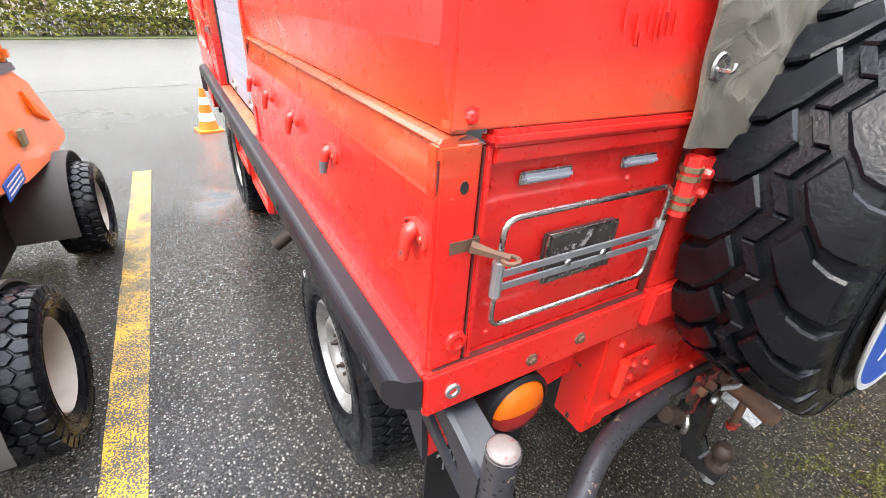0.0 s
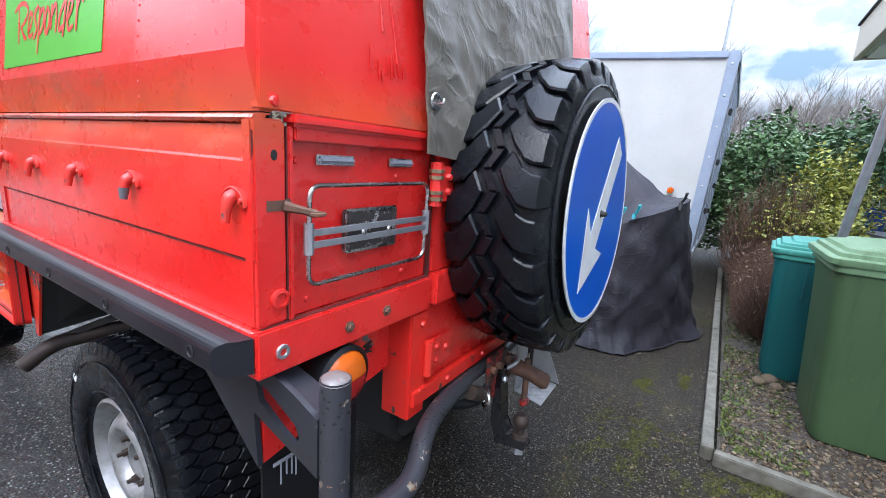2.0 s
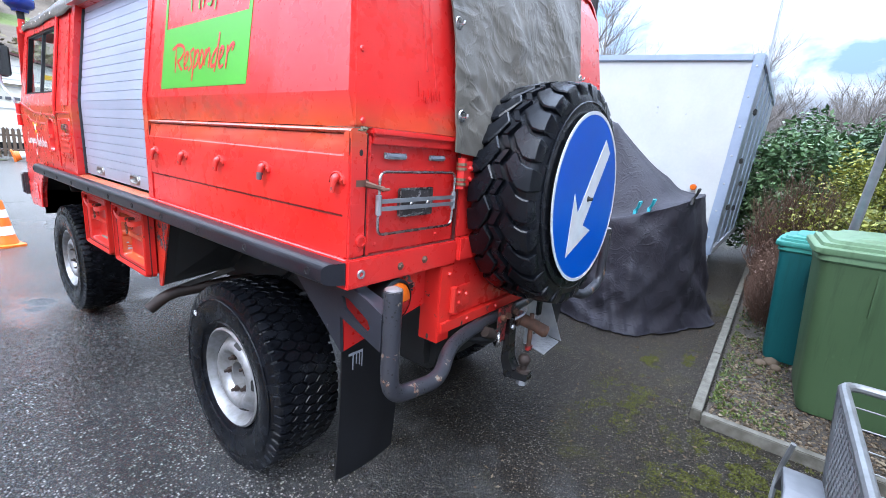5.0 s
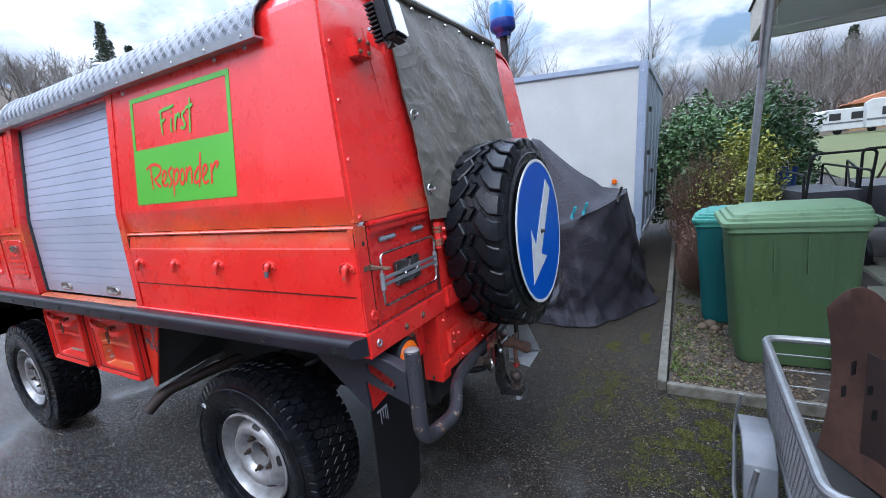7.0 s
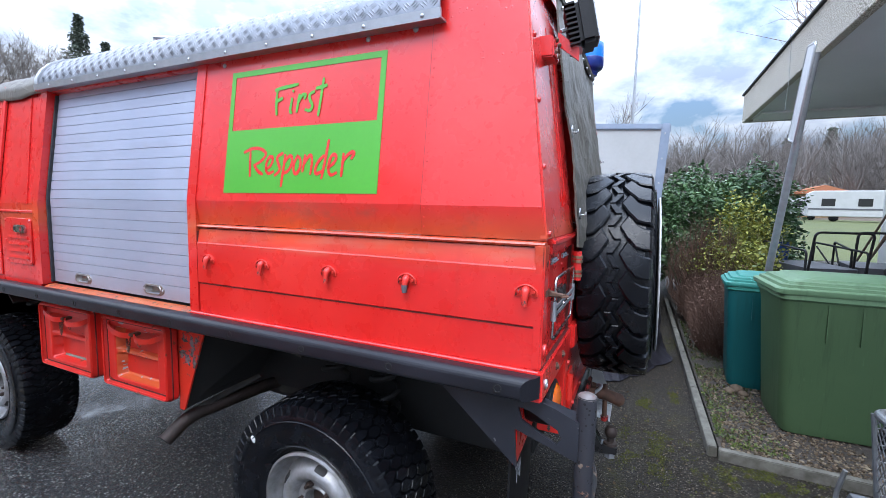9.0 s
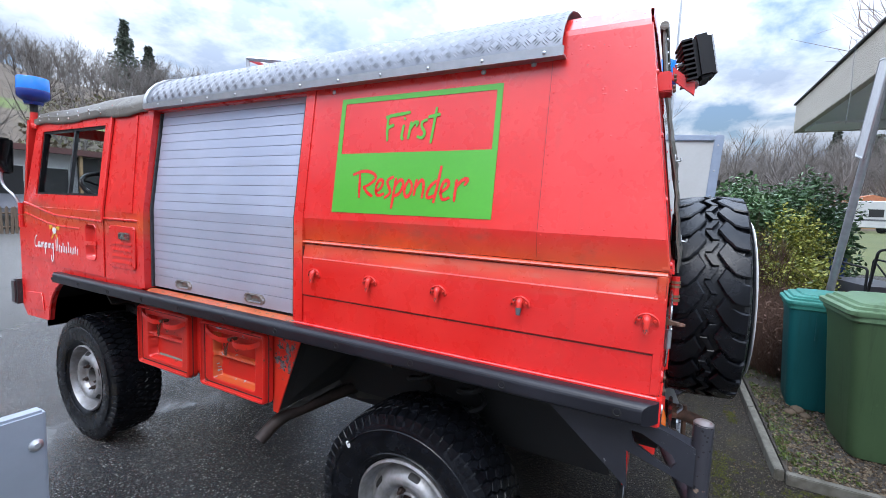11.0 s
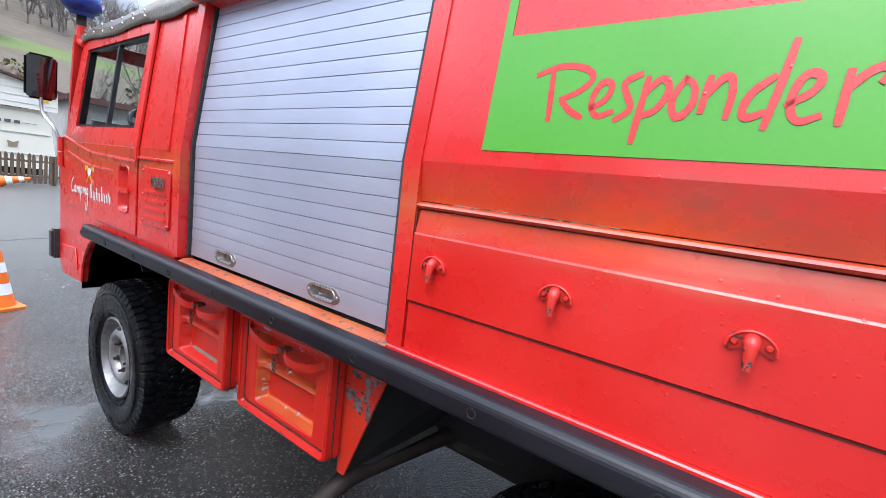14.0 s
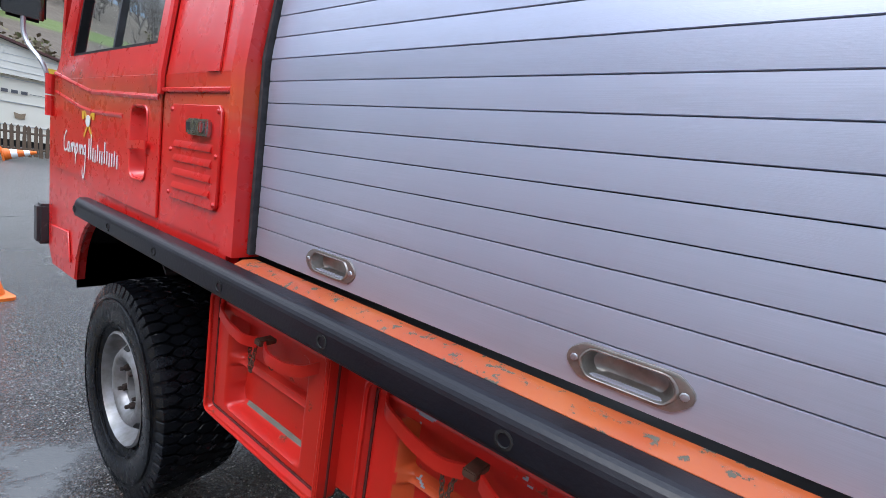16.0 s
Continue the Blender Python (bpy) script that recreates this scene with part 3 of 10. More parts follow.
# loose stones, weeds, litter
def scatter_stones(name, n, area, size, material, label, z=0.045):
    """area: a function that gives x, y from two random numbers."""
    verts, faces = [], []
    base = [Vector(v) for v in ((1, 0, 0), (-1, 0, 0), (0, 1, 0), (0, -1, 0), (0, 0, 1), (0, 0, -1))]
    tri = [(0, 2, 4), (2, 1, 4), (1, 3, 4), (3, 0, 4), (2, 0, 5), (1, 2, 5), (3, 1, 5), (0, 3, 5)]
    for _ in range(n):
        x, y = area(rng.random(), rng.random())
        r = size * (0.4 + rng.random() ** 2 * 1.3)
        rot = Euler((rng.random() * 6, rng.random() * 6, rng.random() * 6)).to_matrix()
        i0 = len(verts)
        for b in base:
            v = rot @ (b * r * (0.75 + 0.4 * rng.random()))
            verts.append((x + v.x, y + v.y, z + abs(r) * 0.3 + v.z * 0.65))
        faces += [tuple(i0 + k for k in t) for t in tri]
    return tagged(raw(name, verts, faces, material, True), label, "stones", kind="stuff")


def islands(name, *cols, rough=0.8):
    s = Shader(name)
    stops = [(i / max(1, len(cols) - 1), c) for i, c in enumerate(cols)]
    col = s.mix(s.math("MULTIPLY", s.noise(40, 4), 0.35), s.ramp(s.island(), *stops), cols[0])
    s.bump(s.noise(120, 3), 0.3, 0.002)
    return s.done(col, rough, Specular_IOR_Level=0.22)


def leaf_material(name, *cols, rough=0.45):
    s = Shader(name)
    stops = [(i / max(1, len(cols) - 1), c) for i, c in enumerate(cols)]
    col = s.ramp(s.island(), *stops)
    return s.done(col, rough, Specular_IOR_Level=0.3)


PEBBLE = islands("gravel_stones", (0.030, 0.021, 0.013), (0.075, 0.053, 0.032), (0.20, 0.158, 0.11), (0.055, 0.033, 0.018))
GRIT = islands("pale_grit", (0.055, 0.048, 0.039), (0.10, 0.085, 0.066), (0.24, 0.21, 0.165), (0.035, 0.028, 0.020))
scatter_stones("bed_gravel", 4800, lambda a, b: (1.99 + 1.6 * a ** 1.2, -0.74 - 0.75 * b), 0.0082, PEBBLE, "small brown and grey gravel in the bed")
for x, y, r in ((3.02, -0.93, 0.045), (3.10, -0.99, 0.055), (3.0, -1.02, 0.04)):
    bm = bmesh.new()
    bmesh.ops.create_icosphere(bm, subdivisions=2, radius=r, matrix=Matrix.Translation((x, y, 0.055)) @ Matrix.Diagonal((1.2, 0.9, 0.6, 1)))
    tagged(part("field_stone", bm, PEBBLE), "rounded brown field stone in the bed", "stone")
scatter_stones("loose_grit", 9000, lambda a, b: (0.1 + 3.4 * a, -1.4 + 1.9 * b ** 0.8), 0.0036, GRIT, "loose grit on the asphalt", 0.0)


def leaves(name, pts, size, material, label, category, droop=0.3, up=0.5, long=1.7, seed=3):
    """Many small folded leaves at the points given."""
    r = np.random.default_rng(seed)
    pts = np.asarray(pts)
    n = len(pts)
    d = r.normal(size=(n, 3))
    d[:, 2] = d[:, 2] * 0.5 + up - droop
    d /= np.linalg.norm(d, axis=1)[:, None]
    w = np.cross(d, r.normal(size=(n, 3)))
    w /= np.linalg.norm(w, axis=1)[:, None] + 1e-9
    k = np.cross(d, w)
    s = size * (0.55 + 0.9 * r.random((n, 1)))
    v = np.stack([pts, pts + d * s * long * 0.5 + w * s * 0.5 + k * s * 0.12, pts + d * s * long, pts + d * s * long * 0.5 - w * s * 0.5 + k * s * 0.12], 1).reshape(-1, 3)
    i = np.arange(n)[:, None] * 4
    f = np.concatenate([i + np.array([[0, 1, 2]]), i + np.array([[0, 2, 3]])], 0)
    me = bpy.data.meshes.new(name)
    me.vertices.add(len(v))
    me.vertices.foreach_set("co", v.ravel())
    me.loops.add(len(f) * 3)
    me.loops.foreach_set("vertex_index", f.ravel().astype(np.int32))
    me.polygons.add(len(f))
    me.polygons.foreach_set("loop_start", np.arange(len(f)) * 3)
    me.update(calc_edges=True)
    me.materials.append(material)
    return new(name, me)


def blob(n, centre, radii, seed, shell=0.45, lump=0.28, freq=2.2):
    """Points in the outer part of a lumpy ellipsoid, above the ground."""
    r = np.random.default_rng(seed)
    res = []
    while len(res) < n:
        d = r.normal(size=3)
        d /= np.linalg.norm(d)
        k = 1 + lump * noise.noise((d[0] * freq + seed, d[1] * freq, d[2] * freq)) * 2 + 0.12 * noise.noise((d[0] * 7, d[1] * 7 + seed, d[2] * 7))
        f = k * (1 - shell * r.random() ** 1.6)
        p = np.array(centre) + d * np.array(radii) * f
        if p[2] > 0.05:
            res.append(p)
    return np.array(res)


def twigs(name, base_pts, tips, r0, material, bend=0.12, seed=5):
    """Thin three-sided stems from base points to tips."""
    r = np.random.default_rng(seed)
    verts, faces = [], []
    for p, q in zip(base_pts, tips):
        p, q = np.array(p), np.array(q)
        m = (p + q) / 2 + r.normal(size=3) * bend * np.linalg.norm(q - p)
        for a, b, ra, rb in ((p, m, r0, r0 * 0.7), (m, q, r0 * 0.7, r0 * 0.25)):
            i0 = len(verts)
            d = b - a
            u = np.cross(d, (0.31, 0.77, 0.2))
            u /= np.linalg.norm(u) + 1e-9
            w = np.cross(d, u)
            w /= np.linalg.norm(w) + 1e-9
            for c, rr in ((a, ra), (b, rb)):
                for t in (0, 2.09, 4.19):
                    verts.append(c + (u * math.cos(t) + w * math.sin(t)) * rr)
            for t in range(3):
                faces.append((i0 + t, i0 + (t + 1) % 3, i0 + 3 + (t + 1) % 3, i0 + 3 + t))
    return raw(name, verts, faces, material)


BARK = plain("grey_brown_bark", (0.085, 0.070, 0.058), (0.13, 0.11, 0.09), 8, (0.8, 1.0), bump=0.6, grain=40)
TWIG = islands("brown_twigs", (0.095, 0.056, 0.040), (0.16, 0.095, 0.068), (0.07, 0.044, 0.034))


def shrub(name, at, label, leaf_pts, leaf_size, leaf_mat, stem_n, radii, long=1.7, up=0.5, seed=1, stem_mat=None, category="shrub"):
    t = thing(name, (at[0], at[1], 0.0), label, category)
    if leaf_pts is not None:
        o = leaves("foliage", leaf_pts, leaf_size, leaf_mat, "", "", up=up, long=long, seed=seed)
        tagged(attach(o, t), "many small leaves", kind="stuff")
    r = np.random.default_rng(seed + 50)
    base = [(at[0] + r.normal() * radii[0] * 0.18, at[1] + r.normal() * radii[1] * 0.18, 0.02) for _ in range(stem_n)]
    tips = []
    for b in base:
        a = r.random() * math.tau
        k = r.random() ** 0.5
        tips.append((at[0] + math.cos(a) * radii[0] * k, at[1] + math.sin(a) * radii[1] * k, at[2] * (0.55 + 0.5 * r.random()) * (1.1 - 0.35 * k)))
    o = twigs("twig_mass", base, tips, 0.006 if at[2] > 1 else 0.003, stem_mat or BARK, seed=seed)
    tagged(attach(o, t), kind="stuff")
    return t


LAUREL = leaf_material("laurel_leaves", (0.035, 0.08, 0.032), (0.075, 0.145, 0.058), (0.15, 0.24, 0.11), (0.05, 0.105, 0.04), rough=0.36)
GOLDEN = leaf_material("yellow_green_leaves", (0.11, 0.14, 0.03), (0.27, 0.29, 0.05), (0.46, 0.44, 0.10), (0.06, 0.09, 0.03))
HEDGE = leaf_material("hedge_leaves", (0.06, 0.085, 0.015), (0.16, 0.17, 0.03), (0.24, 0.22, 0.05), (0.10, 0.075, 0.03), rough=0.8)
WEED = leaf_material("weed_leaves", (0.025, 0.042, 0.009), (0.06, 0.085, 0.016), (0.10, 0.115, 0.03))
DEAD = leaf_material("dead_leaves", (0.06, 0.038, 0.022), (0.11, 0.075, 0.042), (0.17, 0.14, 0.095), (0.04, 0.028, 0.02), rough=0.7)

# heather, golden bush, bare brush, cherry laurel along the bed
r = np.random.default_rng(11)
for cx, cy, h, w in ((4.2, -1.10, 0.78, 0.52), (4.9, -1.15, 0.85, 0.55), (5.5, -1.05, 0.8, 0.5)):
    t = thing("heather", (cx, cy, 0), "brown winter heather with dense upright twigs", "shrub", "heather by the kerb")
    n = 2600
    a, k = r.random(n) * math.tau, r.random(n) ** 0.5
    tips = np.stack([cx + np.cos(a) * k * w, cy + np.sin(a) * k * w * 0.8, h * (1.0 - 0.45 * k ** 2) * (0.72 + 0.35 * r.random(n))], 1)
    base = np.stack([cx + np.cos(a) * k * w * 0.72, cy + np.sin(a) * k * w * 0.55, np.full(n, 0.03) + tips[:, 2] * 0.35 * r.random(n)], 1)
    tagged(attach(twigs("twig_mass", base, tips, 0.0026, TWIG, 0.10), t), kind="stuff")
    tagged(attach(leaves("foliage", blob(2400, (cx, cy, h * 0.45), (w, w * 0.8, h * 0.52), 21), 0.011, TWIG, "", "", long=2.6), t), kind="stuff")
shrub("golden_bush", (6.0, -1.35, 1.35), "yellow-green leafy bush in the bed", np.concatenate([blob(9000, (5.9, -1.40, 0.66), (0.55, 0.45, 0.46), 31, 0.85, 0.5), blob(6800, (6.5, -1.58, 1.06), (0.36, 0.36, 0.62), 32, 0.9, 0.5)]), 0.027, GOLDEN, 60, (0.7, 0.6), seed=8)
shrub("bare_bush", (5.9, -0.98, 1.55), "bare grey-brown bush in front of the hedge", None, 0, None, 420, (0.75, 0.5), seed=9, stem_mat=TWIG)
shrub("laurel_hedge", (8.0, -1.3, 2.3), "dark green glossy laurel hedge", np.concatenate([blob(15000, (7.9, -0.95, 1.15), (0.9, 0.95, 1.02), 41, 0.5, 0.22), blob(15000, (8.2, -1.85, 1.20), (1.1, 0.75, 1.10), 42, 0.5, 0.26)]), 0.038, LAUREL, 60, (1.0, 1.2), long=2.1, up=0.35, seed=10)

# weeds, dead leaves, straw
a = rng.random((3600, 2))
pts = np.stack([2.02 + 3.4 * a[:, 0] ** 1.3, -0.73 - 0.36 * a[:, 1] ** 1.7, np.full(3600, 0.052)], 1)
pts = pts[[noise.noise((x * 7, y * 7, 2)) + 0.4 * noise.noise((x * 21, y * 21, 5)) > -0.12 for x, y, _ in pts]]
tagged(leaves("bed_weeds", pts, 0.0105, WEED, "", "", up=0.9, seed=14), "low green weeds along the edging", "weeds", kind="stuff")
a = rng.random((900, 2))
pts = np.stack([0.5 + 4.5 * a[:, 0], -1.5 + 1.5 * a[:, 1] ** 0.8, np.full(900, 0.004)], 1)
pts = pts[(pts[:, 0] < 1.9) | (pts[:, 1] > -0.62)]
tagged(leaves("leaf_litter", pts, 0.011, DEAD, "", "", up=0.32, seed=15), "scattered dead leaves on the asphalt", "leaves", kind="stuff")
a = rng.random((700, 2))
pts = np.stack([2.0 + 3.0 * a[:, 0], -0.74 - 0.9 * a[:, 1], np.full(700, 0.055)], 1)
tagged(leaves("bed_litter", pts, 0.016, DEAD, "", "", up=0.35, seed=16), "dead leaves in the bed", "leaves", kind="stuff")


def tuft_points(n, cx, cy, rx, ry, seed):
    """Points of a ragged patch, broken up by noise."""
    r = np.random.default_rng(seed)
    res = []
    while len(res) < n:
        u, w = r.normal() * 0.6, r.normal() * 0.6
        x, y = cx + u * rx, cy + w * ry
        if noise.noise((x * 9, y * 9, seed)) + 0.5 * noise.noise((x * 26, y * 26, 3)) > -0.02 + 0.25 * (u * u + w * w):
            res.append((x, y, 0.002))
    return np.array(res)


MOSS = leaf_material("moss", (0.026, 0.030, 0.006), (0.085, 0.086, 0.013), (0.05, 0.055, 0.010), rough=0.8)
pts = np.concatenate([tuft_points(13000, 1.45, -0.98, 0.62, 0.42, 1), tuft_points(2600, 1.85, -0.33, 0.45, 0.25, 2), tuft_points(900, 2.6, -0.30, 0.20, 0.10, 3), tuft_points(700, 2.9, -0.52, 0.3, 0.05, 4), tuft_points(700, 1.2, -0.62, 0.3, 0.12, 5), tuft_points(500, 4.4, -0.55, 0.4, 0.12, 6), tuft_points(1600, 1.7, -1.45, 0.35, 0.5, 8)])
tagged(leaves("moss_cushions", pts, 0.0065, MOSS, "", "", up=0.7, long=1.2, seed=17), "yellow-green moss cushions on the asphalt", "moss", kind="stuff")

# mossy pavers by the house
PAVER = islands("mossy_pavers", (0.16, 0.15, 0.12), (0.20, 0.19, 0.16), (0.13, 0.14, 0.08))
pavers = tagged(new("pavers"), "mossy concrete pavers beside the house", "paving", kind="structure")
bm = bmesh.new()
bm.faces.new([bm.verts.new(p) for p in ((1.96, -1.86, 0.012), (1.96, -3.48, 0.012), (7.6, -3.48, 0.012), (7.6, -2.85, 0.012))])
part("joint_sand", bm, SOIL, pavers)
me = mesh_of("paver", box(bmesh.new(), -0.117, 0.117, -0.077, 0.077, 0, 0.05, 0.006, 1), PAVER)
for i in range(15):
    for j in range(10):
        x, y = 2.14 + i * 0.245 + (j % 2) * 0.12, -3.36 + j * 0.162
        if y > -1.95 - (x - 2) * 0.175:
            continue
        o = new("paver", me)
        o.matrix_basis = pose(x, y, 0.0 + 0.004 * rng.random(), rng.normal() * 0.6, rng.normal() * 0.6, rng.normal() * 0.8)
        attach(o, pavers)

# ---- hills, woods and distance ----
def elev(az):
    """Height of the skyline in degrees, by direction."""
    pts = [(-60, 6), (-25, 4.5), (0, 3.5), (20, 5), (40, 8), (55, 10), (70, 10.8), (85, 12.5), (110, 13), (150, 9), (200, 6), (300, 6)]
    for (a0, e0), (a1, e1) in zip(pts, pts[1:]):
        if a0 <= az <= a1:
            return e0 + (e1 - e0) * (az - a0) / (a1 - a0)
    return 7.0


def hill_z(r, az):
    f = min(1.0, max(0.0, (r - 34) / 130))
    f = f * f * (3 - 2 * f)
    z = f * math.tan(radians(elev(az))) * 165
    return z - 0.05 + f * 3.0 * noise.noise((r * 0.02, az * 0.07, 4))


def hillside():
    s = Shader("wooded_hillside")
    n1, n2 = s.noise(0.06, 6), s.noise(0.5, 6)
    z = s.axis(2)
    floor = s.mix(n2, (0.062, 0.047, 0.032), (0.125, 0.096, 0.068))
    grass = s.mix(n2, (0.070, 0.098, 0.022), (0.105, 0.135, 0.034))
    meadow = s.math("MULTIPLY", s.band(z, 10.5, 15.5, 1.0), s.ramp(n1, (0.40, 0.0), (0.5, 1.0)))
    side = s.ramp(s.math("DIVIDE", s.axis(0), s.math("MAXIMUM", s.axis(1), 1.0)), (0.30, 1.0), (0.36, 0.0))
    meadow = s.math("MAXIMUM", s.math("MULTIPLY", meadow, s.math("SUBTRACT", 1.0, side)), s.math("MULTIPLY", s.band(z, 13.9, 16.2, 0.2), side))
    col = s.mix(meadow, floor, grass)
    s.bump(n2, 0.6, 0.4)
    return s.done(col, 0.95)


verts, faces = [], []
RAD = [33, 40, 48, 56, 66, 78, 92, 108, 126, 146, 168, 200, 260]
AZ = list(range(-60, 301, 4))
for rr in RAD:
    for az in AZ:
        verts.append((rr * math.cos(radians(az)), rr * math.sin(radians(az)), hill_z(rr, az)))
for i in range(len(RAD) - 1):
    for j in range(len(AZ) - 1):
        k = i * len(AZ) + j
        faces.append((k, k + len(AZ), k + len(AZ) + 1, k + 1))
tagged(raw("hillside", verts, faces, hillside(), True), "brown wooded hillside with a green meadow", "hill", kind="structure")


def bare_tree(seed, h=9.0, depth=4):
    """Verts and faces of a leafless tree."""
    r = random.Random(seed)
    verts, faces = [], []

    def limb(p, d, length, rad, level):
        segs = 3 if level == 0 else 2
        sides = 5 if level == 0 else 3
        ring = None
        for i in range(segs + 1):
            rr = rad * (1 - 0.55 * i / segs)
            u = d.orthogonal().normalized()
            w = d.cross(u)
            i0 = len(verts)
            verts.extend(p + (u * math.cos(k * math.tau / sides) + w * math.sin(k * math.tau / sides)) * rr for k in range(sides))
            if ring is not None:
                faces.extend((ring + k, ring + (k + 1) % sides, i0 + (k + 1) % sides, i0 + k) for k in range(sides))
            ring = i0
            if i == segs:
                break
            if level < depth and (i > 0 or level > 0):
                for _ in range(2 if level < 2 else 3 if level < 3 else 2):
                    side = Vector((r.gauss(0, 1), r.gauss(0, 1), r.gauss(0.25, 0.5)))
                    nd = (d * 0.75 + side.normalized() * 0.75 + Vector((0, 0, 0.18))).normalized()
                    limb(p.copy(), nd, length * (0.48 + 0.2 * r.random()), rr * 0.55, level + 1)
            d = (d + Vector((r.gauss(0, 0.13), r.gauss(0, 0.13), 0.05))).normalized()
            p = p + d * length / segs
        if level < depth:
            for _ in range(2):
                nd = (d + Vector((r.gauss(0, 0.5), r.gauss(0, 0.5), 0.25))).normalized()
                limb(p.copy(), nd, length * 0.55, rad * 0.42, level + 1)

    limb(Vector((0, 0, 0)), Vector((0, 0, 1)), h * 0.5, h * 0.016, 0)
    return np.array([tuple(v) for v in verts]), faces


def spread(name, protos, places, material, label, category, kind="stuff"):
    """Copies of tree meshes joined in one mesh."""
    vs, fs, off = [], [], 0
    for i, (x, y, z, s, a) in enumerate(places):
        v, f = protos[i % len(protos)]
        c, q = math.cos(a), math.sin(a)
        m = np.array([[c, -q, 0], [q, c, 0], [0, 0, 1]])
        vs.append((v * s) @ m.T + np.array([x, y, z]))
        fs += [tuple(k + off for k in t) for t in f]
        off += len(v)
    return tagged(raw(name, np.concatenate(vs), fs, material), label, category, kind=kind)


protos = [bare_tree(s, 10.0, 3) for s in (1, 2, 3, 4, 5)]
FAR_BARK = islands("distant_bark", (0.12, 0.105, 0.095), (0.18, 0.16, 0.145), (0.145, 0.13, 0.12))
r = random.Random(5)
places = []
while len(places) < 1300:
    az, rr = r.uniform(-35, 120), r.uniform(58, 175)
    z = hill_z(rr, az)
    if 10.0 < z < 16.5 and noise.noise((az * 0.1, rr * 0.03, 9)) > -0.1:
        continue
    if 72 < az < 88 and z < 19.5:
        continue
    places.append((rr * math.cos(radians(az)), rr * math.sin(radians(az)), z - 0.3, r.uniform(0.7, 1.25), r.random() * 6))
spread("distant_woods", protos, places, FAR_BARK, "leafless grey-brown woods on the hillside", "woods")
fine = [bare_tree(s, 9.0, 4) for s in (11, 12)]
for i, (x, y, s) in enumerate(((19.5, 5.4, 1.1), (40, 2.9, 1.25), (48, -2.6, 1.0), (55, -0.2, 1.1), (15, 29, 0.75), (36, 8, 0.8), (8.5, 34, 0.8))):
    v, f = fine[i % 2]
    o = raw("crown", v * s, f, FAR_BARK)
    t = thing("bare_tree", (x, y, 0), "leafless tree with fine spreading branches", "tree", "bare trees round the yard")
    o.matrix_basis = pose(x, y, 0, 0, 0, i * 50)
    attach(o, t)


def spruce(seed, h):
    r = np.random.default_rng(seed)
    n = 4200
    tier = np.floor(26 * r.random(n) ** 1.2)
    z = h * (0.14 + 0.85 * tier / 26) + r.normal(size=n) * 0.10
    reach = (1 - tier / 26.5) * h * 0.27 * (0.65 + 0.5 * np.sin(tier * 2.7) ** 2) + 0.12
    a = r.integers(0, 9, n) * math.tau / 9 + tier * 0.83 + r.normal(size=n) * 0.10
    k = r.random(n) ** 0.6
    return np.stack([np.cos(a) * reach * k, np.sin(a) * reach * k, z - reach * k * 0.35], 1)


NEEDLE = leaf_material("spruce_needles", (0.045, 0.058, 0.044), (0.068, 0.085, 0.062), (0.10, 0.115, 0.085), rough=0.8)
for i, (x, y, h) in enumerate(((65, 135, 20), (69, 131, 14), (150, -36, 15), (148, -44, 13))):
    az, rr = math.degrees(math.atan2(y, x)), math.hypot(x, y)
    z = hill_z(rr, az)
    t = thing("spruce", (x, y, z), "dark green spruce with drooping branches", "tree", "spruces on the hillside")
    o = leaves("crown", spruce(60 + i, h) + np.array([x, y, z]), 0.34, NEEDLE, "", "", up=-0.1, long=2.2, seed=70 + i)
    tagged(attach(o, t), kind="stuff")
    part("trunk", tube(bmesh.new(), [(x, y, z - 0.5), (x, y, z + h)], 0.2, 6, radii=[0.25, 0.03]), BARK, t)
# thicket on the low slopes
pts = []
r2 = np.random.default_rng(4)
while len(pts) < 26000:
    az, rr = r2.uniform(-35, 115), r2.uniform(36, 120)
    z = hill_z(rr, az)
    if noise.noise((az * 0.15, rr * 0.06, 2)) < -0.02 or (72 < az < 88 and z > 10.5) or (az < 2 and rr < 75):
        continue
    pts.append((rr * math.cos(radians(az)), rr * math.sin(radians(az)), z + r2.random() * 1.3))
tagged(leaves("hill_thicket", np.array(pts), 0.42, leaf_material("thicket", (0.10, 0.075, 0.05), (0.15, 0.12, 0.075), (0.10, 0.11, 0.04), rough=0.9), "", "", up=0.5, seed=33), "brown undergrowth on the slopes", "undergrowth", kind="stuff")

# ---- the red fire truck ----
WIDE = 1.76
TRUCK = thing("fire_truck", (0.88, 1.9, 0), "red boxy off-road fire truck with grey roller shutter, wet faded paint", "fire truck")


def tail(z):
    """Where the rear face stands at a height: it leans forward above the waist."""
    return max(0.0, (z - 1.42) * 0.14)


def side_x(z):
    """Where the left side stands at a height: it leans inward above the shoulder."""
    return max(0.0, (z - 1.50) * 0.128)


def mirrored(bm):
    b2 = bm.copy()
    for v in b2.verts:
        v.co.x = WIDE - v.co.x
    return b2


def both(name, bm, material, label=""):
    m = mirrored(bm)
    a = part(name, bm, material, TRUCK, label, 9)
    b = part(name, m, material, TRUCK, label, 9)
    return a, b


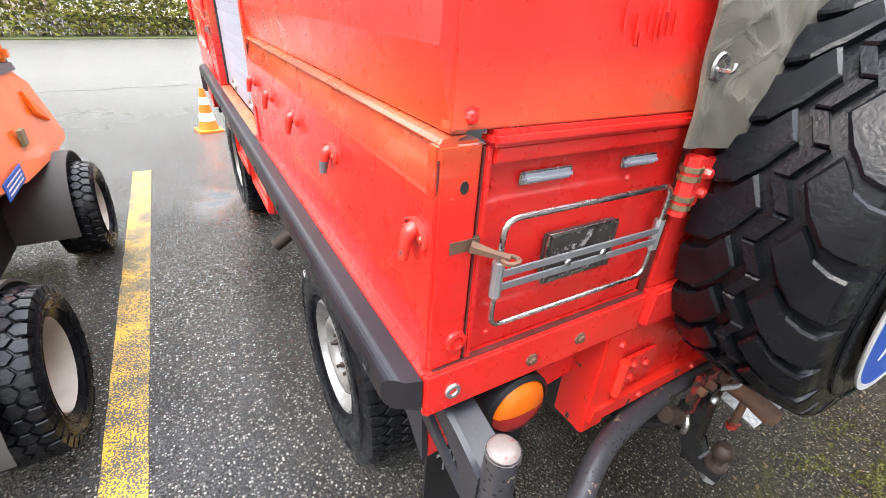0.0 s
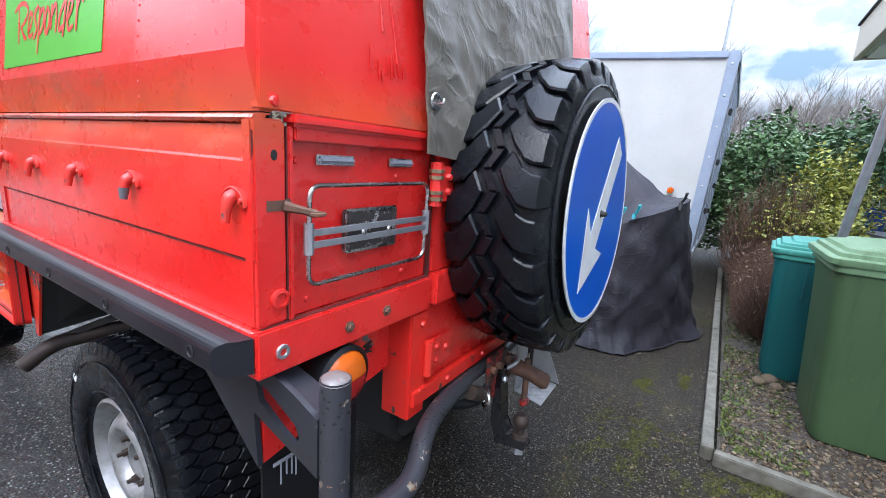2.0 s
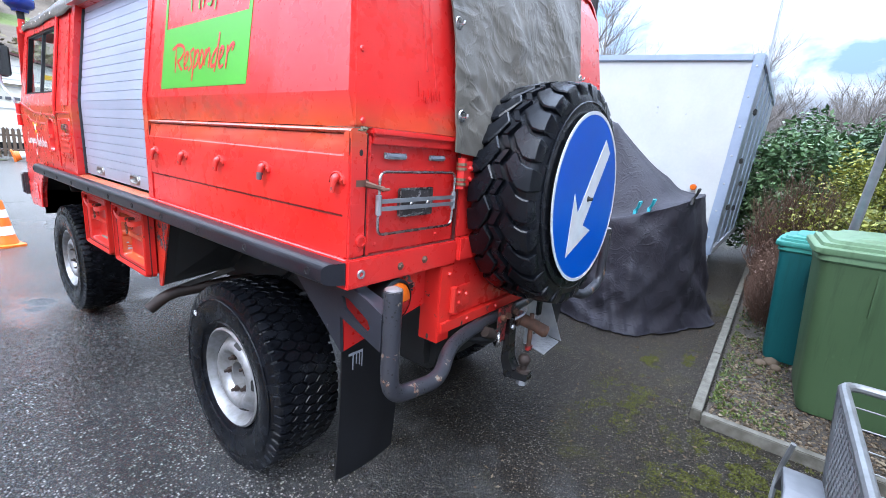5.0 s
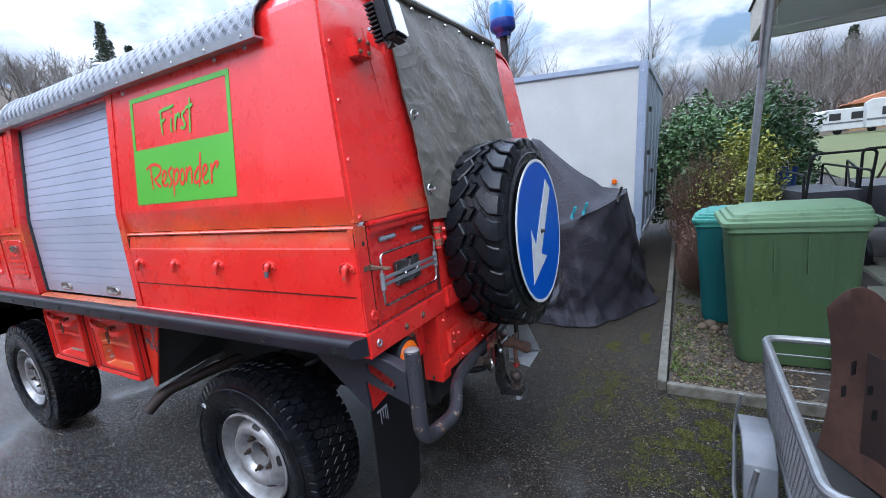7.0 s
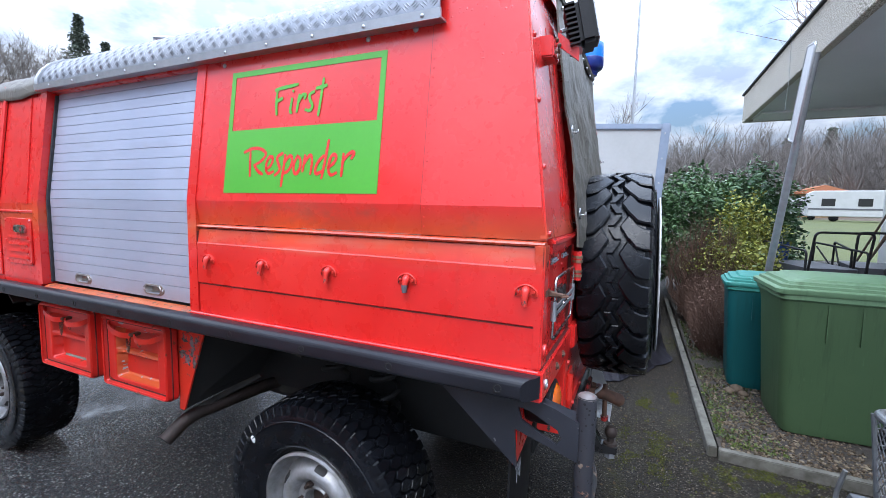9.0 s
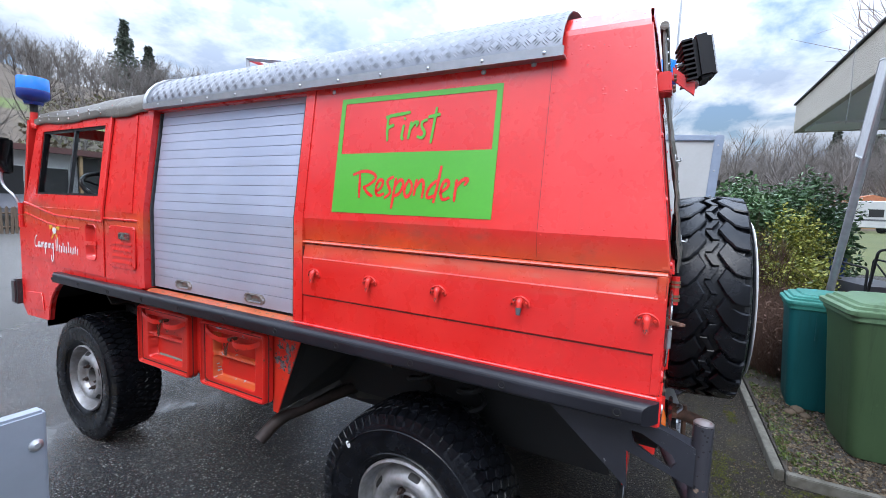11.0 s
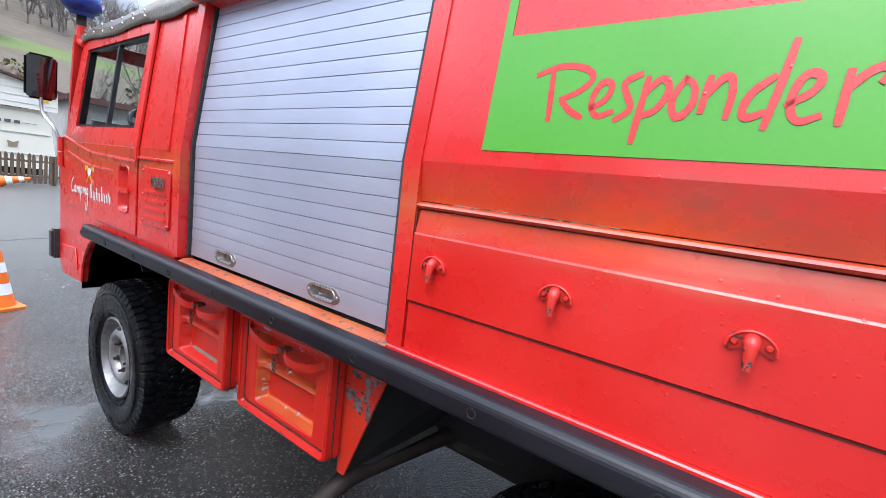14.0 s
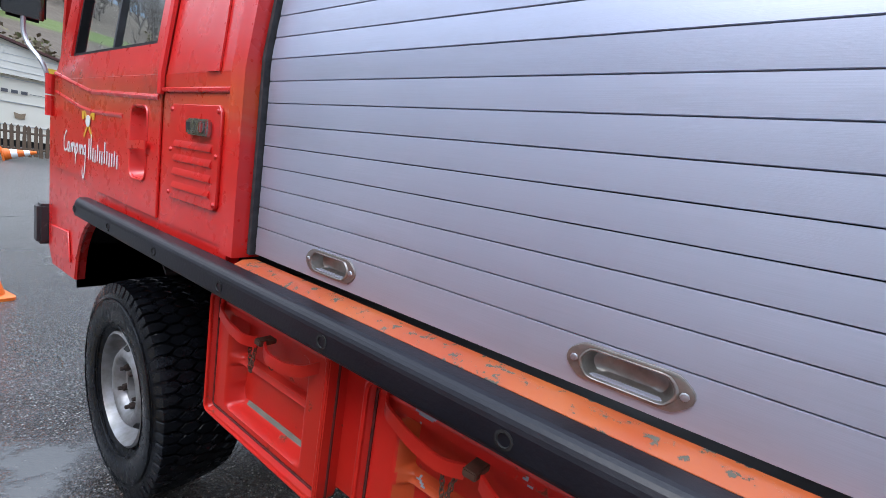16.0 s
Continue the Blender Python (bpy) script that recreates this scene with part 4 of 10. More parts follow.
def carve(ob, cutter):
    """Cut the shape of a bmesh out of an object's mesh."""
    me = bpy.data.meshes.new("cutter")
    bmesh.ops.recalc_face_normals(cutter, faces=cutter.faces)
    cutter.to_mesh(me)
    cutter.free()
    tool = bpy.data.objects.new("cutter", me)
    scene.collection.objects.link(tool)
    md = ob.modifiers.new("cut", "BOOLEAN")
    md.operation, md.object, md.solver = "DIFFERENCE", tool, "EXACT"
    bpy.context.view_layer.update()
    cut = bpy.data.meshes.new_from_object(ob.evaluated_get(bpy.context.evaluated_depsgraph_get()))
    ob.modifiers.remove(md)
    ob.data = cut
    bpy.data.objects.remove(tool)
    bpy.data.meshes.remove(me)


# lower side with its drop panel, waist ridge, upper panels
side_lower = both("lower_side_panel", strip(bmesh.new(), [(0.0, 1.092), (0.0, 1.199)], 0.0, 1.257, 0.02), RED)[0]
bm = strip(bmesh.new(), [(0.0, 1.199), (-0.005, 1.203), (-0.005, 1.346), (-0.003, 1.350), (0.007, 1.3985)], 0.0, 1.257, 0.022)
drop_side = both("drop_side", bm, RED, "red drop side with five stay hooks")[0]
bm = strip(bmesh.new(), [(0.012, 1.399), (0.001, 1.402), (-0.003, 1.407), (0.001, 1.412), (0.012, 1.415)], 0.0, 1.300, 0.02)
both("waist_ridge", bm, RED)
upper_front = both("upper_side_panel", strip(bmesh.new(), [(0.012, 1.417), (0.0, 1.500), (side_x(2.03), 2.03), (side_x(2.03) + 0.01, 2.05)], 0.335, 1.300, 0.02), RED)[0]
bm = strip(bmesh.new(), [(0.009, 1.417), (-0.003, 1.499), (-0.002, 1.504), (side_x(2.06) - 0.003, 2.06), (side_x(2.06) + 0.004, 2.078), (0.12, 2.125), (0.20, 2.16)], tail, 0.342, 0.02)
upper_rear = both("upper_rear_side_panel", bm, RED, "red upper panel with riveted overlap seam")[0]
bm = bmesh.new()
for i in range(24):
    z = 1.44 + i * 0.0255
    lathe(bm, [(0.0, 0.0015), (0.0018, 0.0012), (0.0028, 0.0)], pose(side_x(z) - 0.003, 0.332, z, 0, -90, 0), 6)
for z0, z1 in ((1.425, 1.499), (1.505, 2.055)):
    part("overlap_gap", hexa(bmesh.new(), [(side_x(z0) - 0.0012 + 0.012 * (z0 < 1.45), 0.3422, z0), (side_x(z0) - 0.0012 + 0.012 * (z0 < 1.45), 0.3438, z0), (side_x(z1) - 0.0012, 0.3438, z1), (side_x(z1) - 0.0012, 0.3422, z1)], (0.004, 0, 0)), SEAM, TRUCK)
part("rivet_row", bm, RED_FLAT, TRUCK)

# dark lines in the joints of the drop side; the lower strip paints its shadow line
for z0, z1, x in ((1.1962, 1.1995, -0.0012),):
    part("joint_grime", box(bmesh.new(), x, x + 0.004, 0.0, 1.256, z0, z1), SEAM, drop_side)
for y in (1.2575, 0.0006):
    part("joint_grime", box(bmesh.new(), -0.0035, 0.004, y, y + 0.0025, 1.20, 1.39), SEAM, drop_side)
# frame round the shutter
POST = [(-0.004, 1.092), (-0.004, 1.499), (side_x(2.0) - 0.004, 2.0)]
part("shutter_post", strip(bmesh.new(), POST, 1.262, 1.308, 0.05), RED, TRUCK)
part("shutter_post", strip(bmesh.new(), [(-0.012, 1.092), (-0.012, 1.47), (side_x(2.0) - 0.010, 2.0)], 2.348, 2.40, 0.06), RED, TRUCK)
part("shutter_seal", strip(bmesh.new(), [(0.014, 1.10), (0.014, 1.499), (side_x(1.98) + 0.014, 1.98)], 1.309, 1.331, 0.022), GASKET, TRUCK)
part("shutter_seal", strip(bmesh.new(), [(0.020, 1.10), (0.020, 1.499), (side_x(1.98) + 0.020, 1.98)], 2.336, 2.347, 0.02), GASKET, TRUCK)

# roller shutter: every slat a piece of its own
shutter = part("roller_shutter", strip(bmesh.new(), [(0.040, 1.162), (0.040, 1.50), (side_x(1.985) + 0.040, 1.985)], 1.310, 2.345, 0.01), BLACK, TRUCK, "grey aluminium roller shutter, closed")
PITCH = 0.04195
slats = []
for i in range(21):
    z0 = 1.1025 if i == 0 else 1.1620 + (i - 1) * PITCH
    z1 = 1.1607 if i == 0 else z0 + PITCH - 0.0013
    xa, xb = side_x(z0) + 0.030, side_x(z1) + 0.030
    bm = strip(bmesh.new(), [(xa + 0.0012, z0), (xa, z0 + 0.0006), ((xa + xb) / 2 - 0.0006, (z0 + z1) / 2), (xb, z1 - 0.0006), (xb + 0.0012, z1)], 1.335, 2.330, 0.008)
    slats.append(part("slat", bm, SHUTTER, shutter))
part("shutter_foot", box(bmesh.new(), 0.060, 0.064, 1.311, 2.343, 1.095, 1.165), BLACK, shutter)
GRIP = plain("worn_grip_metal", (0.36, 0.34, 0.31), (0.24, 0.22, 0.20), 60, (0.25, 0.5), 0.8, bump=0.3)
for y in (1.577, 2.087):
    carve(slats[0], prism(bmesh.new(), [(y - 0.042, 1.1225), (y + 0.042, 1.1225), (y + 0.050, 1.136), (y + 0.042, 1.1495), (y - 0.042, 1.1495), (y - 0.050, 1.136)], "x", 0.0, 0.08))
    m = pose(0.0295, y, 1.136, 0, -90, 0) @ pose(0, 0, 0, 0, 0, 90) @ Matrix.Diagonal((1.1, 1.08, 1.0, 1.0))
    bm = bmesh.new()
    outer = rounded([(-0.062, 0.006, 0), (-0.046, 0.020, 0), (0.046, 0.020, 0), (0.062, 0.006, 0), (0.062, -0.006, 0), (0.046, -0.020, 0), (-0.046, -0.020, 0), (-0.062, -0.006, 0)], 0.006, 2, True)
    inner = rounded([(-0.046, 0.004, 0), (-0.038, 0.0155, 0), (0.038, 0.0155, 0), (0.046, 0.004, 0), (0.046, -0.004, 0), (0.038, -0.0155, 0), (-0.038, -0.0155, 0), (-0.046, -0.004, 0)], 0.006, 2, True)
    loops = []
    for ring, k, h in ((outer, 1.0, 0.0), (outer, 0.985, 0.0028), (outer, 0.94, 0.0034), (inner, 1.04, 0.0032), (inner, 1.0, 0.0058), (inner, 0.955, 0.0052), (inner, 0.90, -0.004), (inner, 0.80, -0.015), (inner, 0.62, -0.019)):
        loops.append([bm.verts.new(m @ Vector((p.x * k, p.y * k, h))) for p in ring])
    for a, b in zip(loops, loops[1:]):
        for j in range(len(a)):
            bm.faces.new((a[j], a[(j + 1) % len(a)], b[(j + 1) % len(a)], b[j]))
    bm.faces.new(loops[-1])
    part("grip", bm, GRIP, shutter, "recessed pewter-coloured shutter grip")
for y in (1.519, 1.635, 2.029, 2.145):
    part("screw", lathe(bmesh.new(), [(0, 0.003), (0.004, 0.002), (0.005, 0)], pose(0.0260, y, 1.136, 0, -90, 0), 8), STEEL, shutter)

# sill, rubber rail along the whole side
part("sill", prism(bmesh.new(), [(-0.014, 1.060), (0.03, 1.060), (0.03, 1.092), (0.002, 1.092), (-0.014, 1.084)], "y", 1.30, 2.33), SILL, TRUCK, "worn orange painted sill below the shutter")
both("sill_beam", prism(bmesh.new(), [(-0.012, 1.018), (0.05, 1.018), (0.05, 1.091), (-0.012, 1.091)], "y", 0.0, 1.30, 0.003), RED_FLAT)
part("sill_beam", prism(bmesh.new(), [(-0.010, 1.018), (0.05, 1.018), (0.05, 1.059), (-0.010, 1.059)], "y", 1.301, 3.24), RED_FLAT, TRUCK)
low = [(-0.046 - 0.013 * math.sin(k * math.pi / 10), 1.037 - 0.012 * math.cos(k * math.pi / 10)) for k in range(6)]
high = [(-0.035 - 0.024 * math.cos(k * math.pi / 14), 1.058 + 0.025 * math.sin(k * math.pi / 14)) for k in range(8)]
bm = prism(bmesh.new(), [(-0.0125, 1.025)] + low + high + [(-0.0125, 1.083)], "y", -0.005, 3.29)
for v in bm.verts:
    if v.co.y > 3.2 and v.co.x < -0.03:
        v.co.y -= (-0.03 - v.co.x) * 1.6
    if v.co.y < 0.02 and v.co.x < -0.03:
        v.co.y += (-0.03 - v.co.x) * 1.3
rails = both("rubber_rail", bm, RAIL, "black rubber bump rail along the side")
for y in [0.09 + 0.315 * i for i in range(11)]:
    bm = lathe(bmesh.new(), [(0.011, 0.0), (0.012, 0.0025), (0.0085, 0.003), (0.0075, -0.0), (0, -0.001)], pose(-0.058, y, 1.050, 0, -90, 0), 12)
    part("rail_bolt", bm, BLACK, rails[0])

# stay hooks on the drop side
bm = bmesh.new()
arch_ = [(-0.036, -0.010, 0), (-0.034, 0.006, 0), (-0.018, 0.020, 0), (0.0, 0.025, 0), (0.018, 0.020, 0), (0.034, 0.006, 0), (0.036, -0.010, 0)]
flange = rounded(arch_ + [(0.026, -0.015, 0), (0.014, -0.006, 0), (-0.014, -0.006, 0), (-0.026, -0.015, 0)], 0.007, 3, True)
prism(bm, [(p.x, p.y) for p in flange], "x", -0.005, 0.0, 0.0015)
tube(bm, [(-0.006, p.x, p.y) for p in rounded([(u * 0.93, w * 0.93, 0) for u, w, _ in arch_], 0.010, 3)], 0.0027, 6)
tube(bm, rounded([(-0.002, 0, 0.008), (-0.012, 0, 0.004), (-0.018, 0, -0.012), (-0.021, 0, -0.038)], 0.010, 4), 0.011, 14, radii=[0.013, 0.0128, 0.0126, 0.0122, 0.0118, 0.0113, 0.0107, 0.0101, 0.0095, 0.0090, 0.0085, 0.0070])
for dy in (-0.023, 0.023):
    lathe(bm, [(0, 0.004), (0.004, 0.0035), (0.006, 0.0)], pose(-0.006, dy, 0.001, 0, -90, 0), 10)
hook_mesh = None
HOOKS = [0.040, 0.379, 0.655, 0.932, 1.196]
for i, y in enumerate(HOOKS):
    if i == 0:
        hook = part("stay_hook", bm, HOOK_PAINT, drop_side, angle=50)
        hook_mesh = hook.data
        hook.matrix_basis = Matrix.Translation((-0.005, y, 1.288)) @ Matrix.Scale(0.86, 4)
        attach(hook, drop_side)
    else:
        o = new("stay_hook", hook_mesh)
        o.matrix_basis = Matrix.Translation((-0.005, y, 1.288)) @ Matrix.Scale(0.86, 4)
        attach(o, drop_side)
bm = tube(bmesh.new(), [(-0.0206, 0.379, 1.276), (-0.0232, 0.379, 1.2545)], 0.0070, 12, radii=[0.0092, 0.0065])
part("bare_hook_tip", bm, GREY_PAINT, drop_side, "hook tip with worn grey paint")

# the green panel with its lettering
def on_side(y, z, off):
    x = side_x(z)
    return Vector((x - off, y, z))


GP = (1.122, 0.488, 1.528, 1.945, 1.742)      # front edge, rear edge, bottom, top, middle


def side_patch(name, y0, y1, z0, z1, material, off=0.0016, label=""):
    bm = hexa(bmesh.new(), [on_side(y0, z0, off), on_side(y1, z0, off), on_side(y1, z1, off), on_side(y0, z1, off)], (0.0012, 0, 0.00015))
    return part(name, bm, material, upper_front, label)


F = 0.019
side_patch("green_field", GP[0], GP[1], GP[2], GP[4], GREEN_VINYL, label="green sticker field with red lettering")
side_patch("green_border", GP[0], GP[1], GP[3] - F, GP[3], GREEN_VINYL)
side_patch("green_border", GP[0], GP[0] - F, GP[4], GP[3] - F, GREEN_VINYL)
side_patch("green_border", GP[1] + F, GP[1], GP[4], GP[3] - F, GREEN_VINYL)


def brush(name, word, y, z, material, strokes, wide=0.0046, k_=1.0, off=0.0021, parent=None, spread_=((-100, 1000), (-100, 1000))):
    """Brush strokes on the left side: lines of (mm along, mm up), thinner at their ends."""
    bm = bmesh.new()
    for k, line in enumerate(strokes):
        pts = [Vector((float(np.interp(u, *spread_)) * 0.001 * k_, h * 0.001 * k_, 0)) for u, h in line]
        for _ in range(3):
            cut = [pts[0]]
            for a, b in zip(pts, pts[1:]):
                cut += [a.lerp(b, 0.25), a.lerp(b, 0.75)]
            pts = cut + [pts[-1]]
        rows = []
        for i, p in enumerate(pts):
            d = (pts[min(i + 1, len(pts) - 1)] - pts[max(i - 1, 0)]).normalized()
            f = i / (len(pts) - 1)
            w = wide * (0.55 + 0.75 * math.sin(math.pi * (0.12 + 0.80 * f)) ** 0.7) * (1 + 0.16 * noise.noise((p.x * 160, p.y * 160, k)))
            n = Vector((-d.y * 0.85, d.x, 0)) * w
            rows.append([bm.verts.new(on_side(y - q.x, z + q.y, off + 0.00006 * k)) for q in (p + n, p - n)])
        for a, b in zip(rows, rows[1:]):
            bm.faces.new((a[0], a[1], b[1], b[0]))
    return part(name, bm, material, parent or upper_front, "brush lettering that reads " + word)


brush("lettering", "First", 0.916, 1.786, GREEN_VINYL, [
    [(0, 80), (32, 86), (70, 88), (100, 92)], [(11, 78), (9, 40), (15, -4)], [(8, 42), (38, 52)],
    [(78, 50), (72, 14), (74, 2), (82, 2)], [(78, 68), (82, 74)],
    [(108, 60), (100, 0)], [(104, 30), (118, 56), (136, 56), (128, 40)],
    [(170, 62), (148, 56), (150, 38), (167, 18), (156, 0), (134, 8)],
    [(202, 102), (190, -18)], [(172, 70), (218, 77)]])
brush("lettering", "Responder", 1.033, 1.584, RED_FLAT, [
    [(26, 88), (31, -2)], [(0, 80), (36, 96), (72, 90), (90, 72), (70, 48), (42, 36)], [(44, 38), (60, 16), (80, 5)],
    [(88, 20), (112, 34), (118, 60), (100, 66), (87, 32), (98, 4), (124, 16)],
    [(158, 74), (130, 62), (140, 40), (152, 18), (126, 0)],
    [(168, 70), (158, -36)], [(167, 42), (190, 70), (206, 48), (188, 14), (164, 8)],
    [(226, 66), (206, 32), (218, 0), (240, 20), (240, 52), (222, 64)],
    [(258, 66), (251, 10)], [(252, 32), (280, 70), (291, 48), (286, 2)],
    [(338, 62), (308, 36), (304, 0), (337, 14)], [(352, 110), (344, 50), (333, -12)],
    [(352, 20), (380, 38), (385, 60), (366, 64), (355, 28), (364, -4), (390, 8)],
    [(409, 66), (406, -6)], [(407, 38), (428, 66), (450, 68), (436, 46)]], spread_=((0, 90, 126, 158, 206, 251, 305, 352, 450), (-4, 104, 143, 176, 220, 262, 312, 358, 460)))

# roof with chequer plate cover along the left edge
roof_prof = [(0.20, 2.155), (0.45, 2.185), (0.88, 2.195), (1.31, 2.185), (1.56, 2.155)]
bm = bmesh.new()
a = [[bm.verts.new((x, y, z)) for y in (tail(2.1), 2.33)] for x, z in roof_prof]
b = [[bm.verts.new((x, y, z - 0.02)) for y in (tail(2.1), 2.33)] for x, z in roof_prof]
for i in range(4):
    for g, flip in ((a, False), (b, True)):
        q = [g[i][0], g[i + 1][0], g[i + 1][1], g[i][1]]
        bm.faces.new(q[::-1] if flip else q)
    for k in (0, 1):
        bm.faces.new((a[i][k], a[i + 1][k], b[i + 1][k], b[i][k]))
part("roof", bm, RED_FLAT, TRUCK)
CH = [(0.030, 2.012), (0.032, 2.045), (0.050, 2.085), (0.085, 2.125), (0.135, 2.158), (0.20, 2.180), (0.30, 2.195), (0.42, 2.200)]
plate = part("chequer_cover", strip(bmesh.new(), CH, 0.312, 2.365, 0.006), CHEQUER, TRUCK, "aluminium chequer plate cover along the roof edge")
verts, faces = [], []
arc = [0.0]
for (x0, z0), (x1, z1) in zip(CH, CH[1:]):
    arc.append(arc[-1] + math.hypot(x1 - x0, z1 - z0))


def on_arc(s):
    for i in range(len(CH) - 1):
        if s <= arc[i + 1] or i == len(CH) - 2:
            f = (s - arc[i]) / (arc[i + 1] - arc[i])
            (x0, z0), (x1, z1) = CH[i], CH[i + 1]
            d = Vector((x1 - x0, 0, z1 - z0)).normalized()
            return Vector((x0 + (x1 - x0) * f, 0, z0 + (z1 - z0) * f)), d, Vector((-d.z, 0, d.x))


row = 0
s = 0.030
while s < arc[-1] - 0.12:
    y, col = 0.330, 0
    while y < 2.35:
        p, d, nrm = on_arc(s)
        side = 1 if (row + col) % 2 else -1
        ydir = Vector((0, 1, 0))
        along, across = (ydir + d * side).normalized(), (ydir - d * side).normalized()
        c = Vector((p.x, y, p.z))
        L, Wd, H = 0.0135, 0.0042, 0.0017
        i0 = len(verts)
        for off in (-0.008, 0.0, 0.008):
            i0 = len(verts)
            cc = c + across * off
            verts += [cc - along * L, cc - across * Wd * 0.6, cc + along * L, cc + across * Wd * 0.6, cc + nrm * H]
            faces += [(i0, i0 + 1, i0 + 4), (i0 + 1, i0 + 2, i0 + 4), (i0 + 2, i0 + 3, i0 + 4), (i0 + 3, i0, i0 + 4)]
        y += 0.0285
        col += 1
    s += 0.0285
    row += 1
o = attach(raw("chequer_pattern", verts, faces, CHEQUER), plate)
tagged(o, "raised chequer pattern", kind="stuff")
part("edge_channel", prism(bmesh.new(), [(0.024, 1.994), (0.075, 1.994), (0.075, 2.000), (0.031, 2.000), (0.031, 2.011), (0.028, 2.020), (0.022, 2.020)], "y", 0.305, 2.395), STEEL, TRUCK)
part("cover_end_hoop", strip(bmesh.new(), [(x - 0.005, z + 0.006) for x, z in CH], 2.366, 2.392, 0.012), ALU, TRUCK)
for y in [0.36 + 0.19 * i for i in range(11)]:
    part("channel_rivet", lathe(bmesh.new(), [(0, 0.003), (0.004, 0.002), (0.006, 0)], pose(0.022, y, 2.006, 0, -90, 0), 8), STEEL, plate)
part("lintel", strip(bmesh.new(), [(side_x(1.985) + 0.0, 1.985), (side_x(2.02), 2.02)], 1.300, 2.33, 0.04), RED, TRUCK)
for y, z in ((1.17, 1.977), (0.56, 1.985), (0.40, 1.99)):
    part("side_screw", lathe(bmesh.new(), [(0, 0.005), (0.006, 0.004), (0.009, 0)], pose(side_x(z), y, z, 0, -90, 0), 10), STEEL, TRUCK)

# bracket and bars on the roof
bm = tube(bmesh.new(), rounded([(0.42, 2.12, 2.19), (0.42, 2.12, 2.33), (0.42, 1.72, 2.26)], 0.01), 0.013, 4)
tube(bm, rounded([(1.30, 2.12, 2.19), (1.30, 2.12, 2.33), (1.30, 1.72, 2.26)], 0.01), 0.013, 4)
tube(bm, [(0.42, 2.12, 2.33), (1.30, 2.12, 2.33)], 0.013, 4)
part("roof_bracket", bm, STEEL, TRUCK)
bm = box(bmesh.new(), 0.62, 0.92, 0.16, 0.42, 2.215, 2.25, 0.006)
box(bm, 0.74, 0.80, 0.25, 0.32, 2.19, 2.215)
part("roof_lamp_plate", bm, RUST, TRUCK)

# ---- rear face ----
def rear_slab(name, x0, x1, z0, z1, material, front=0.0, thick=0.02, label="", parent=None, lean=(0.0, 0.0), bevel=0.002):
    """A panel on the rear face. front: metres proud of it. lean: shifts of the left and right edge at the top."""
    q = [(x0, tail(z0) - front, z0), (x1, tail(z0) - front, z0), (x1 + lean[1], tail(z1) - front, z1), (x0 + lean[0], tail(z1) - front, z1)]
    return part(name, hexa(bmesh.new(), q, (0, thick, 0), bevel), material, parent or TRUCK, label)


UP = side_x(2.07)
rear_upper = [rear_slab("rear_upper_panel", 0.006, 0.44, 1.420, 2.07, RED, 0.004, 0.02, "red rear panel with rain streaks", lean=(UP, -0.02)),
              rear_slab("rear_upper_panel", 1.32, WIDE - 0.006, 1.420, 2.07, RED, 0.004, 0.02, lean=(0.02, -UP))]
q = [(0.09, tail(2.07), 2.071), (1.67, tail(2.07), 2.071), (1.56, tail(2.1) + 0.02, 2.155), (1.31, tail(2.1) + 0.02, 2.185), (0.45, tail(2.1) + 0.02, 2.185), (0.20, tail(2.1) + 0.02, 2.155)]
bm = bmesh.new()
fa = bm.faces.new([bm.verts.new(p) for p in q])
r = bmesh.ops.extrude_face_region(bm, geom=[fa])
for v in r["geom"]:
    if isinstance(v, bmesh.types.BMVert):
        v.co.y += 0.02
part("roof_end", bm, RED_FLAT, TRUCK)
for side in (0, 1):
    for z in (1.433, 1.60, 1.77, 1.94):
        x = 0.032 + side_x(z)
        bm = lathe(bmesh.new(), [(0, 0.010), (0.006, 0.009), (0.008, 0.004), (0.0125, 0.003), (0.0125, 0)], pose(WIDE - x if side else x, tail(z), z, 90, 0, 0), 8)
        part("rear_bolt", bm, RED_FLAT, rear_upper[side])
    # corner seam, slightly open
    a, b = 0.012, 0.016
    xs_ = [a, b, UP + b, UP + a]
    bm = hexa(bmesh.new(), [(WIDE - x if side else x, tail(z) - 0.003, z) for x, z in zip(xs_, (1.45, 1.45, 2.06, 2.06))], (0, 0.012, 0))
    part("corner_seam", bm, GASKET, TRUCK)

# dried runs of paint on the rear panel
RUN = plain("dark_red_paint_run", (0.50, 0.010, 0.008), (0.58, 0.016, 0.012), 20, (0.2, 0.35))
r = random.Random(31)
for x, z1, ln in ((0.262, 2.02, 0.43), (0.300, 1.80, 0.26), (0.345, 2.0, 0.20)):
    pts = []
    for k in range(9):
        z = z1 - ln * k / 8
        pts.append((x + 0.02 * k / 8 + r.gauss(0, 0.0015), tail(z) - 0.0045, z))
    part("paint_run", tube(bmesh.new(), pts, 0.003, 6, radii=[0.0012] + [0.002 + 0.0014 * r.random() for _ in range(7)] + [0.0035]), RUN, rear_upper[0])
for i in range(9):
    x, z = 0.24 + 0.011 * i + r.gauss(0, 0.003), 1.50 + 0.02 * r.random()
    l = 0.012 + 0.03 * r.random()
    part("paint_run", tube(bmesh.new(), [(x, tail(z) - 0.0045, z + l), (x + 0.004, tail(z) - 0.0045, z)], 0.002, 5, radii=[0.001, 0.0026]), RUN, rear_upper[0])

